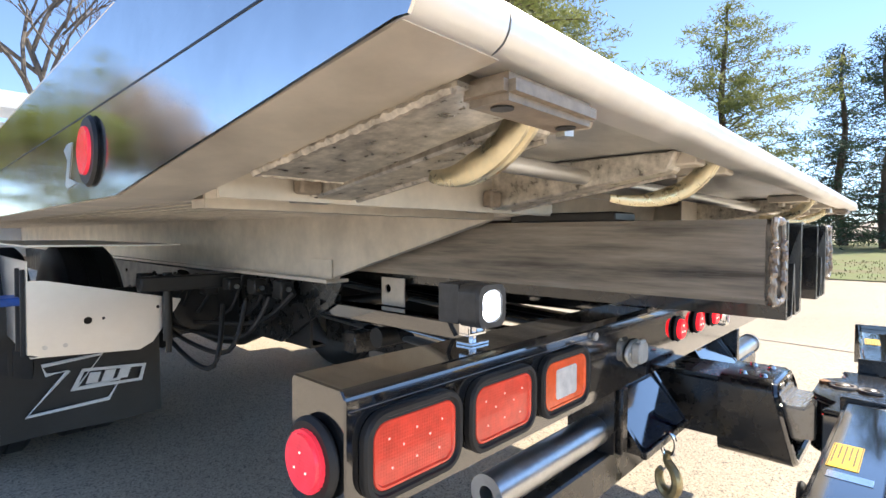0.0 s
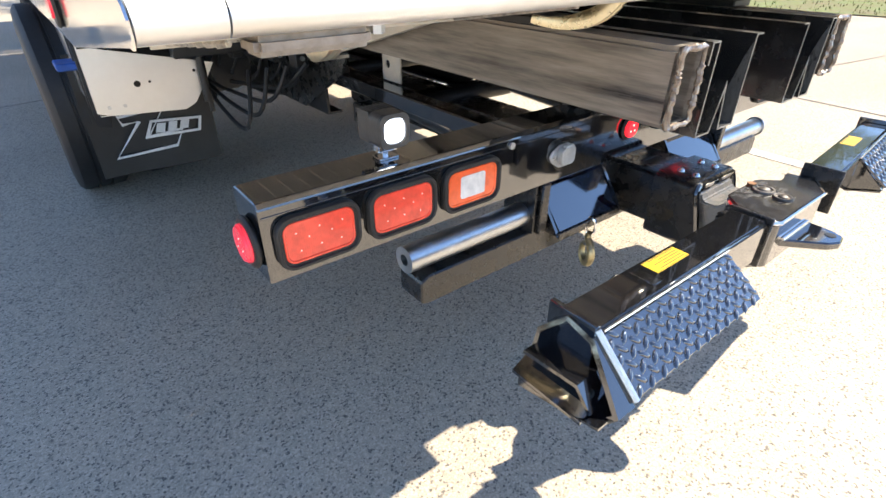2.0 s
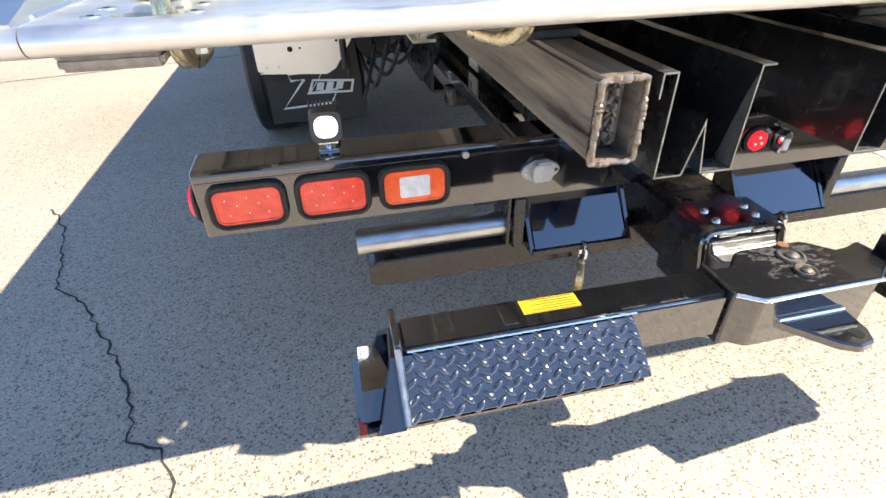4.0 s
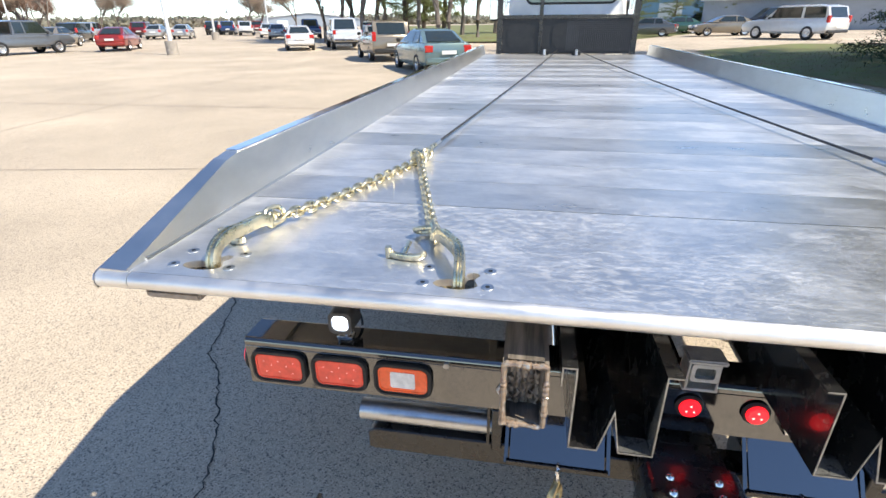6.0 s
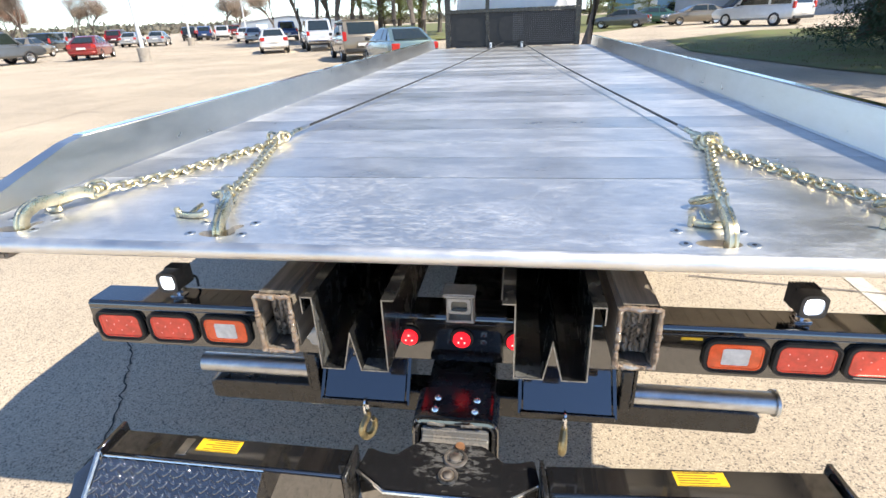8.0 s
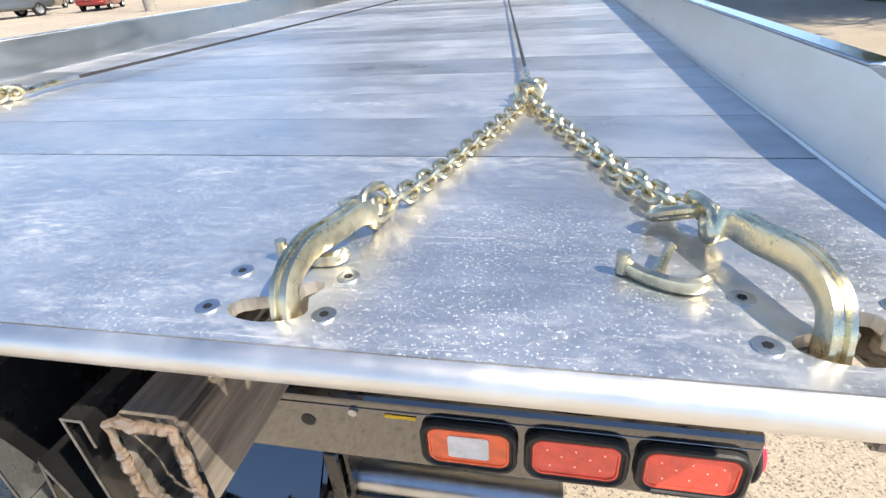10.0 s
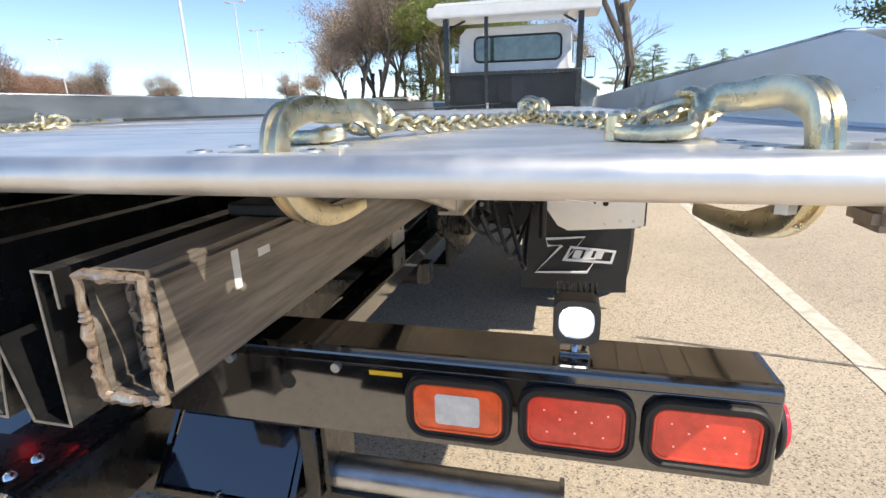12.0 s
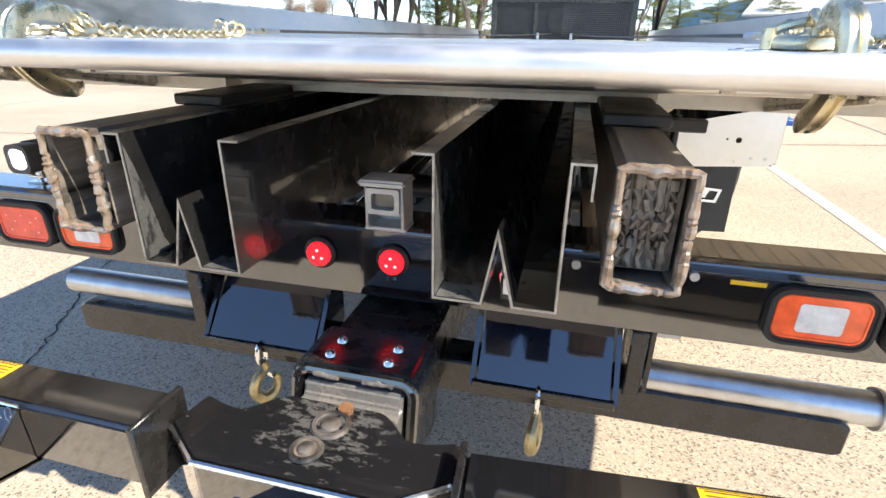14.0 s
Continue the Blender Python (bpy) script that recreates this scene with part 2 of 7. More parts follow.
def scraped(name, paint, bare, share, scale, stretch=(1, 1, 1), rust=(0.20, 0.09, 0.04), soft=0.05, spot=None):
    """Paint scraped through to bare metal in smears, with a little rust at the edges, most of all round a spot."""
    m = mat(name, paint, 0.25, coat=0.4, var=0.3, scale=30, bump=0.15, bscale=90)
    nt, L = m.node_tree, m.node_tree.links.new
    p = nt.nodes["Principled BSDF"]
    tc = nt.nodes["Texture Coordinate"]
    mp = nt.nodes.new("ShaderNodeMapping")
    mp.inputs["Scale"].default_value = stretch
    L(tc.outputs["Object"], mp.inputs[0])
    n = nt.nodes.new("ShaderNodeTexNoise")
    n.inputs["Scale"].default_value, n.inputs["Detail"].default_value, n.inputs["Roughness"].default_value = scale, 10, 0.75
    L(mp.outputs[0], n.inputs["Vector"])
    fac = n.outputs["Fac"]
    if spot:
        far = nt.nodes.new("ShaderNodeVectorMath")
        far.operation = "DISTANCE"
        far.inputs[1].default_value = spot
        L(tc.outputs["Object"], far.inputs[0])
        near = nt.nodes.new("ShaderNodeMapRange")
        for a, x in zip(("From Min", "From Max", "To Min", "To Max"), (0.03, 0.13, 0.17, 0.0)):
            near.inputs[a].default_value = x
        L(far.outputs["Value"], near.inputs["Value"])
        add = nt.nodes.new("ShaderNodeMath")
        L(fac, add.inputs[0])
        L(near.outputs[0], add.inputs[1])
        fac = add.outputs[0]
    ramp = nt.nodes.new("ShaderNodeValToRGB")
    e = ramp.color_ramp.elements
    e[0].position, e[0].color = share - soft * 0.7, (*paint, 1)
    e[1].position, e[1].color = share + soft, (*bare, 1)
    k = e.new(share)
    k.color = (*rust, 1)
    L(fac, ramp.inputs[0])
    L(ramp.outputs[0], p.inputs["Base Color"])
    mr = nt.nodes.new("ShaderNodeMapRange")
    for a, x in zip(("From Min", "From Max", "To Min", "To Max"), (share, share + 0.05, 0.0, 0.6)):
        mr.inputs[a].default_value = x
    L(fac, mr.inputs["Value"])
    L(mr.outputs[0], p.inputs["Metallic"])
    mr = nt.nodes.new("ShaderNodeMapRange")
    for a, x in zip(("From Min", "From Max", "To Min", "To Max"), (share - 0.03, share + 0.05, 0.5, 0.0)):
        mr.inputs[a].default_value = x
    L(fac, mr.inputs["Value"])
    L(mr.outputs[0], p.inputs["Coat Weight"])
    return m


M_HEAD = scraped("scraped_black_paint", (0.011, 0.011, 0.012), (0.25, 0.25, 0.245), 0.68, 38, (1, 2.2, 1), (0.10, 0.098, 0.094), 0.10, (0.012, -0.325, 0.70))
M_WORN = scraped("rubbed_grey_steel", (0.07, 0.068, 0.066), (0.36, 0.355, 0.34), 0.44, 9, (1, 1.4, 1), (0.22, 0.20, 0.18), 0.09)
# dusty channel paint, greyed to carry the sunlight that reaches its end
M_SUNDUST = scraped("scuffed_channel_paint", (0.03, 0.03, 0.03), (0.26, 0.26, 0.25), 0.47, 40, (1, 1, 0.4), (0.10, 0.10, 0.095), 0.10)
M_CHAN = mat("dusty_black_paint", (0.017, 0.017, 0.017), 0.24, coat=0.5, cior=1.7, var=0.6, scale=16, rvar=0.12, bump=0.05, bscale=60, dark=(0.011, 0.011, 0.011))
M_BURNT = scraped("burnt_steel", (0.15, 0.11, 0.08), (0.50, 0.45, 0.39), 0.49, 60, rust=(0.26, 0.18, 0.12), soft=0.10)
# black paint with the blue of reflected sky mixed into its base colour
M_POCKET = mat("deep_gloss_black", (0.006, 0.010, 0.022), 0.07, coat=1.0, cior=2.3, var=0.3, scale=14, rvar=0.05, bump=0.02, bscale=20)
M_GALV = mat("galvanised_pipe", (0.60, 0.62, 0.64), 0.36, 1.0, var=0.18, scale=25, rvar=0.08, bump=0.06, bscale=100)
M_CHROME = mat("bright_steel", (0.82, 0.82, 0.82), 0.12, 1.0, var=0.1, scale=30)
M_SILVER = mat("silver_paint", (0.55, 0.55, 0.54), 0.42, 0.5, var=0.2, scale=40, bump=0.1)
M_RUBBER = mat("black_rubber", (0.018, 0.018, 0.019), 0.55, var=0.35, scale=40, bump=0.2, bscale=120)
M_FLAP = mat("mud_flap_rubber", (0.012, 0.012, 0.013), 0.42, var=0.4, scale=10, bump=0.1)
M_WHITE = mat("white_paint", (0.80, 0.80, 0.79), 0.30, coat=0.3, var=0.08, scale=6)
M_PRINT = mat("white_print", (0.78, 0.78, 0.78), 0.5, var=0.1, scale=60)
M_YELLOW = mat("yellow_label", (0.85, 0.52, 0.02), 0.42, var=0.15, scale=60)
M_INK = mat("label_ink", (0.10, 0.07, 0.02), 0.6)
M_LINE = mat("worn_line_paint", (0.66, 0.62, 0.52), 0.75, var=0.35, scale=14, dark=(0.46, 0.41, 0.34), bump=0.3, bscale=200)
M_CRACK = mat("open_crack", (0.07, 0.063, 0.056), 0.95, var=0.4, scale=40)
M_JOINT = mat("joint_filler", (0.24, 0.21, 0.18), 0.9, var=0.5, scale=12)
M_CABLE = mat("wire_rope", (0.10, 0.095, 0.09), 0.45, 0.7, var=0.5, scale=200, bump=0.6, bscale=400)
M_BLUE = mat("blue_strap", (0.02, 0.10, 0.42), 0.5, var=0.3, scale=30)


def foliage(name, base, dark, scale, share=0.4):
    """Leaf or needle: a matt face that lets part of the light through."""
    m = mat(name, base, 0.6, var=0.5, scale=scale, dark=dark, rand=0.15)
    nt, L = m.node_tree, m.node_tree.links.new
    p = nt.nodes["Principled BSDF"]
    tr = nt.nodes.new("ShaderNodeBsdfTranslucent")
    tr.inputs["Color"].default_value = (*(min(1.0, c * 1.25) for c in base), 1)
    mx = nt.nodes.new("ShaderNodeMixShader")
    mx.inputs["Fac"].default_value = share
    L(p.outputs[0], mx.inputs[1])
    L(tr.outputs[0], mx.inputs[2])
    L(mx.outputs[0], nt.nodes["Material Output"].inputs["Surface"])
    return m


def lens_material(name, base, emit):
    """Ribbed moulded plastic lens over glowing diodes."""
    m = mat(name, base, 0.16, coat=0.5, var=0.25, scale=35, emit=0)
    nt, L = m.node_tree, m.node_tree.links.new
    p = nt.nodes["Principled BSDF"]
    tc = nt.nodes["Texture Coordinate"]
    ch = nt.nodes.new("ShaderNodeTexVoronoi")
    ch.inputs["Scale"].default_value = 240
    ch.inputs["Randomness"].default_value = 0.15
    L(tc.outputs["Object"], ch.inputs["Vector"])
    b = nt.nodes.new("ShaderNodeBump")
    b.inputs["Strength"].default_value, b.inputs["Distance"].default_value = 0.35, 0.001
    L(ch.outputs["Distance"], b.inputs["Height"])
    L(b.outputs[0], p.inputs["Normal"])
    p.inputs["Emission Color"].default_value = (*base, 1)
    p.inputs["Emission Strength"].default_value = emit
    return m


M_RED = lens_material("red_lens", (0.82, 0.078, 0.045), 0.10)
M_PINK = lens_material("pink_red_lens", (0.90, 0.045, 0.075), 0.30)
M_AMBER = lens_material("amber_lens", (0.90, 0.125, 0.035), 0.10)
M_CLEAR = lens_material("clear_lens", (0.80, 0.76, 0.72), 0.05)
M_REDGLOW = mat("glowing_red_lens", (0.95, 0.012, 0.02), 0.2, emit=1.3)
M_DIODE = mat("red_diode", (1.0, 0.30, 0.26), 0.3, emit=2.2)
M_LED = mat("white_led", (1.0, 1.0, 1.0), 0.3, emit=9.0)
M_LEDDIM = mat("white_led_ring", (0.85, 0.9, 1.0), 0.3, emit=0.4)
M_SPOT = mat("lens_diode", (1.0, 0.42, 0.36), 0.3, emit=0.5)
M_LAMP = mat("dark_grey_casting", (0.055, 0.055, 0.056), 0.45, var=0.3, scale=60, bump=0.2, bscale=200)


# ---- mesh tools ----
def box(x0, x1, y0, y1, z0, z1, bevel=0.0, seg=2, bm=None):
    out = bm or bmesh.new()
    r = bmesh.ops.create_cube(out, size=1.0, matrix=Matrix.Translation(((x0 + x1) / 2, (y0 + y1) / 2, (z0 + z1) / 2))
                              @ Matrix.Diagonal((abs(x1 - x0), abs(y1 - y0), abs(z1 - z0), 1)))
    if bevel:
        es = list({e for v in r["verts"] for e in v.link_edges})
        bmesh.ops.bevel(out, geom=es, offset=bevel, segments=seg, affect="EDGES", clamp_overlap=True)
    return out


def prism(poly, axis, a0, a1, bevel=0.0, bm=None, seg=1):
    """A polygon (list of pairs) pushed along an axis: x takes (y, z), y takes (x, z), z takes (x, y)."""
    out = bm or bmesh.new()

    def put(p, a):
        return {"x": (a, p[0], p[1]), "y": (p[0], a, p[1]), "z": (p[0], p[1], a)}[axis]
    lo = [out.verts.new(put(p, a0)) for p in poly]
    hi = [out.verts.new(put(p, a1)) for p in poly]
    fs = [out.faces.new(lo), out.faces.new(hi)]
    n = len(poly)
    for i in range(n):
        fs.append(out.faces.new((lo[i], lo[(i + 1) % n], hi[(i + 1) % n], hi[i])))
    bmesh.ops.recalc_face_normals(out, faces=fs)
    if bevel:
        es = list({e for f in fs for e in f.edges})
        bmesh.ops.bevel(out, geom=es, offset=bevel, segments=seg, affect="EDGES", clamp_overlap=True)
    return out


def rounded(w, h, r, n=5, cx=0.0, cy=0.0):
    """The outline of a rounded rectangle."""
    pts = []
    for k, (sx, sy) in enumerate(((1, 1), (-1, 1), (-1, -1), (1, -1))):
        for i in range(n + 1):
            a = math.pi / 2 * (k + i / n)
            pts.append((cx + sx * (w / 2 - r) + r * math.cos(a), cy + sy * (h / 2 - r) + r * math.sin(a)))
    return pts


def circle(r, n=20, cx=0.0, cy=0.0):
    return [(cx + r * math.cos(2 * math.pi * i / n), cy + r * math.sin(2 * math.pi * i / n)) for i in range(n)]


def tube(path, r, n=10, closed=False, caps=True, flat=1.0, up=Vector((0, 0, 1)), bm=None, section=None):
    """Sweeps a round (or given) section along a path. flat: the section's height over its width."""
    out = bm or bmesh.new()
    pts = [Vector(p) for p in path]
    rings = []
    m = len(pts)
    for i, p in enumerate(pts):
        a = pts[(i - 1) % m] if closed or i else p
        b = pts[(i + 1) % m] if closed or i < m - 1 else p
        d = (b - a).normalized()
        s = d.cross(up)
        if s.length < 1e-4:
            s = d.cross(Vector((1, 0, 0)))
        s.normalize()
        u = s.cross(d).normalized()
        rad = r[i] if isinstance(r, (list, tuple)) else r
        sec = section or circle(1.0, n)
        rings.append([out.verts.new(p + s * (c[0] * rad) + u * (c[1] * rad * flat)) for c in sec])
    k = len(rings[0])
    fs = []
    for i in range(m if closed else m - 1):
        A, B = rings[i], rings[(i + 1) % m]
        for j in range(k):
            fs.append(out.faces.new((A[j], A[(j + 1) % k], B[(j + 1) % k], B[j])))
    if caps and not closed:
        fs += [out.faces.new(rings[0][::-1]), out.faces.new(rings[-1])]
    bmesh.ops.recalc_face_normals(out, faces=fs)
    return out


def cyl(p0, p1, r, n=16, bm=None, r2=None):
    return tube([p0, p1], [r, r if r2 is None else r2], n=n, bm=bm)


def pipe(p0, p1, r, wall, n=20):
    """An open pipe with a wall."""
    out = bmesh.new()
    a, b = Vector(p0), Vector(p1)
    d = (b - a).normalized()
    s = d.cross(Vector((0, 0, 1)))
    if s.length < 1e-4:
        s = Vector((1, 0, 0))
    s.normalize()
    u = s.cross(d)
    rings = []
    for c, rad in ((a, r), (b, r), (b, r - wall), (a, r - wall)):
        rings.append([out.verts.new(c + s * math.cos(t) * rad + u * math.sin(t) * rad) for t in (2 * math.pi * i / n for i in range(n))])
    for i in range(4):
        A, B = rings[i], rings[(i + 1) % 4]
        for j in range(n):
            out.faces.new((A[j], A[(j + 1) % n], B[(j + 1) % n], B[j]))
    bmesh.ops.recalc_face_normals(out, faces=out.faces)
    return out


def frame_prism(outer, inner, axis, a0, a1):
    """A ring between two outlines of equal count, pushed along an axis."""
    out = bmesh.new()

    def put(p, a):
        return {"x": (a, p[0], p[1]), "y": (p[0], a, p[1]), "z": (p[0], p[1], a)}[axis]
    rings = [[out.verts.new(put(p, a)) for p in o] for o, a in ((outer, a0), (outer, a1), (inner, a1), (inner, a0))]
    n = len(outer)
    for i in range(4):
        A, B = rings[i], rings[(i + 1) % 4]
        for j in range(n):
            out.faces.new((A[j], A[(j + 1) % n], B[(j + 1) % n], B[j]))
    bmesh.ops.recalc_face_normals(out, faces=out.faces)
    return out


def plate_with_holes(outer, holes, z0, z1):
    """A flat plate with holes through it."""
    out = bmesh.new()
    es = []
    for loop in [outer] + holes:
        vs = [out.verts.new((p[0], p[1], z1)) for p in loop]
        es += [out.edges.new((vs[i], vs[(i + 1) % len(vs)])) for i in range(len(vs))]
    bmesh.ops.triangle_fill(out, use_beauty=True, edges=es)
    r = bmesh.ops.extrude_face_region(out, geom=list(out.faces))
    vs = [g for g in r["geom"] if isinstance(g, bmesh.types.BMVert)]
    bmesh.ops.translate(out, verts=vs, vec=(0, 0, z0 - z1))
    bmesh.ops.recalc_face_normals(out, faces=out.faces)
    return out


def mesh_of(bm, name, material, smooth=False):
    me = bpy.data.meshes.new(name)
    if smooth:
        for f in bm.faces:
            f.smooth = True
        for e in bm.edges:
            if len(e.link_faces) == 2 and e.calc_face_angle(0) > radians(38):
                e.smooth = False
    bm.to_mesh(me)
    bm.free()
    me.materials.append(material)
    return me


def part(name, bm, material, parent=None, label="", smooth=True, at=None):
    ob = new(name, mesh_of(bm, name, material, smooth))
    if parent:
        ob.parent = parent
    if at is not None:
        ob.matrix_basis = at
    if label:
        tagged(ob, label)
    return ob


def again(ob, parent, at, name=None):
    """One more part on the same mesh."""
    o = new(name or ob.name.split(".")[0], ob.data)
    o.parent = parent
    o.matrix_basis = at
    return o


def thing(name, label, category, group="", kind="", at=None):
    e = new(name)
    e.empty_display_size = 0.1
    if at is not None:
        e.matrix_basis = at
    return tagged(e, label, category, group, kind)


def T(x, y, z):
    return Matrix.Translation((x, y, z))


def ground_at(x, y):
    """The lot's height: it rises gently to the right of the truck and levels out to its left."""
    return (0.024 * x if x > 0 else 0.06 * math.tanh(x / 2.5)) + 0.006 * y


# ---- setting: ground ----
bm = bmesh.new()
edges_x = [-400.0, -60.0, -20.0] + [-12 + 0.5 * i for i in range(25)] + [400.0]
vs = [[bm.verts.new((x, y, ground_at(x, y))) for x in edges_x] for y in (-400, 400)]
for i in range(len(edges_x) - 1):
    bm.faces.new((vs[0][i], vs[0][i + 1], vs[1][i + 1], vs[1][i]))
ground = tagged(part("ground", bm, M_LOT, smooth=False), "pale sandy exposed-aggregate concrete parking lot", "ground", kind="structure")


def ground_strip(path, w, lift):
    """A thin strip on the ground along a path; w: a width or one for each point."""
    out = bmesh.new()
    pts = [Vector((p[0], p[1])) for p in path]
    L, R = [], []
    for i, p in enumerate(pts):
        d = (pts[min(i + 1, len(pts) - 1)] - pts[max(i - 1, 0)]).normalized()
        n = Vector((-d.y, d.x)) * (w[i] if isinstance(w, list) else w) / 2
        for q, S in ((p + n, L), (p - n, R)):
            S.append(out.verts.new((q.x, q.y, ground_at(q.x, q.y) + lift)))
    for i in range(len(pts) - 1):
        out.faces.new((L[i], R[i], R[i + 1], L[i + 1]))
    return out


rng = random.Random(4)
keys = [(-2.5, 1.85), (-2.36, 1.6), (-2.19, 1.04), (-2.04, 0.9), (-1.89, 0.65), (-1.71, 0.33), (-1.66, 0.125), (-1.55, 0.06), (-1.49, -0.1), (-1.44, -0.5), (-1.5, -1.2)]
crack = []
for a, b in zip(keys, keys[1:]):
    n = max(2, int(math.dist(a, b) / 0.035))
    for i in range(n):
        t = i / n
        crack.append((a[0] + (b[0] - a[0]) * t + rng.uniform(-0.012, 0.012), a[1] + (b[1] - a[1]) * t + rng.uniform(-0.008, 0.008)))
tagged(part("ground_crack", ground_strip(crack, [rng.uniform(0.004, 0.012) for _ in crack], 0.004), M_CRACK, smooth=False), "dark jagged crack across the concrete slab", "crack", kind="structure")
tagged(part("parking_line", ground_strip([(2.28, -6), (2.28, 9.5)], 0.11, 0.004), M_LINE, smooth=False), "worn cream painted parking line on concrete", "road marking", kind="structure")
for a, b in (((-14, 3.2), (7, 6.6)), ((3.4, -8), (5.6, 30)), ((-60, 9), (-2.4, 9.6)), ((-9, -6), (-12, 40)), ((1.3, 1.95), (8, 0.6))):
    tagged(part("slab_joint", ground_strip([(a[0] + (b[0] - a[0]) * i / 40, a[1] + (b[1] - a[1]) * i / 40) for i in range(41)], 0.022, 0.004), M_JOINT, smooth=False), "narrow filled joint between concrete slabs", "joint", kind="structure")

# ---- the truck: bed ----
DECK = 1.215
SIDE = 1.350
bed = thing("truck_bed", "long mill-finish aluminium rollback truck deck with low side rails", "truck bed", at=T(0, 0.006, -0.003))


def key_slot(cx, cy):
    """The outline of a tie-down slot: a wide oval with a narrower neck ahead of it."""
    oy = cy - 0.031
    pts = []
    for i in range(25):
        a = math.radians(20 - 310 * i / 24)
        pts.append((cx + 0.046 * math.cos(a), oy + 0.022 * math.sin(a)))
    pts += [(cx + x, oy + y) for x, y in ((0.017, 0.034), (0.019, 0.048), (0.030, 0.057), (0.043, 0.054), (0.047, 0.043), (0.041, 0.032), (0.037, 0.024))]
    return pts


SLOTS = [(-1.138, -0.170), (-0.569, -0.170), (0.570, -0.170), (1.115, -0.170)]
outer = [(-1.28, -0.2545), (1.28, -0.2545), (1.28, 0.27), (-1.28, 0.27)]
holes = [key_slot(x, y) for x, y in SLOTS]
part("tail_plate", plate_with_holes(outer, holes, DECK - 0.016, DECK), M_DECK, bed, "flat aluminium tail plate with four tie-down slots", smooth=False)
bolt_mesh = None
for x, y in SLOTS:
    for dx in (-0.067, 0.067):
        for dy in (-0.036, 0.036):
            if bolt_mesh is None:
                b = cyl((0, 0, 0), (0, 0, 0.0025), 0.013, 16)
                bolt = part("deck_bolt", b, M_GALV, bed, at=T(x + dx, y + dy, DECK - 0.0005))
                b = cyl((0, 0, 0.0026), (0, 0, 0.0032), 0.005, 6)
                part("socket", b, M_CHASSIS, bolt)
                bolt_mesh = bolt
            else:
                o = again(bolt_mesh, bed, T(x + dx, y + dy, DECK - 0.0005))
                again(bolt_mesh.children[0], o, T(0, 0, 0))

PITCH = 0.253
plank_bm = box(-1.282, 1.282, 0.0006, PITCH - 0.0006, -0.007, 0.0)
for k in range(7):
    box(-1.260, 1.260, 0.012 + k * 0.036, 0.020 + k * 0.036, -0.036, -0.007, bm=plank_bm)
box(-1.282, 1.282, 0.0006, 0.0032, -0.003, 0.0006, bm=plank_bm)
plank = part("deck_plank", plank_bm, M_DECK, bed, smooth=False, at=T(0, 0.272, DECK))
for i in range(1, 30):
    again(plank, bed, T(0, 0.272 + i * PITCH, DECK))

lip = []
for i in range(13):
    a = math.radians(90 + 180 * i / 12)
    lip.append((-0.258 + 0.020 * math.cos(a), DECK - 0.0185 + 0.0195 * math.sin(a)))
lip += [(-0.237, DECK - 0.038), (-0.225, DECK - 0.036), (-0.225, DECK - 0.018), (-0.252, DECK - 0.017)]
part("tail_lip", prism(lip, "x", -1.270, 1.270), M_LIP, bed, "rounded aluminium tail edge, brushed and nicked")
for s in (-1, 1):
    b = bmesh.new()
    rings = []
    for i in range(9):
        t = i / 8
        x = s * (1.272 + 0.077 * t)
        k = 1.0
        rings.append([b.verts.new((x, -0.252 + (y + 0.252) * k * 1.0, DECK - 0.0205 + (z - DECK + 0.0205) * k)) for y, z in lip])
    for A, B in zip(rings, rings[1:]):
        for j in range(len(lip)):
            b.faces.new((A[j], A[(j + 1) % len(lip)], B[(j + 1) % len(lip)], B[j]))
    b.faces.new(rings[0])
    b.faces.new(rings[-1][::-1])
    bmesh.ops.recalc_face_normals(b, faces=b.faces)
    part("lip_corner", b, M_LIP, bed, "curved polished corner of the tail edge")

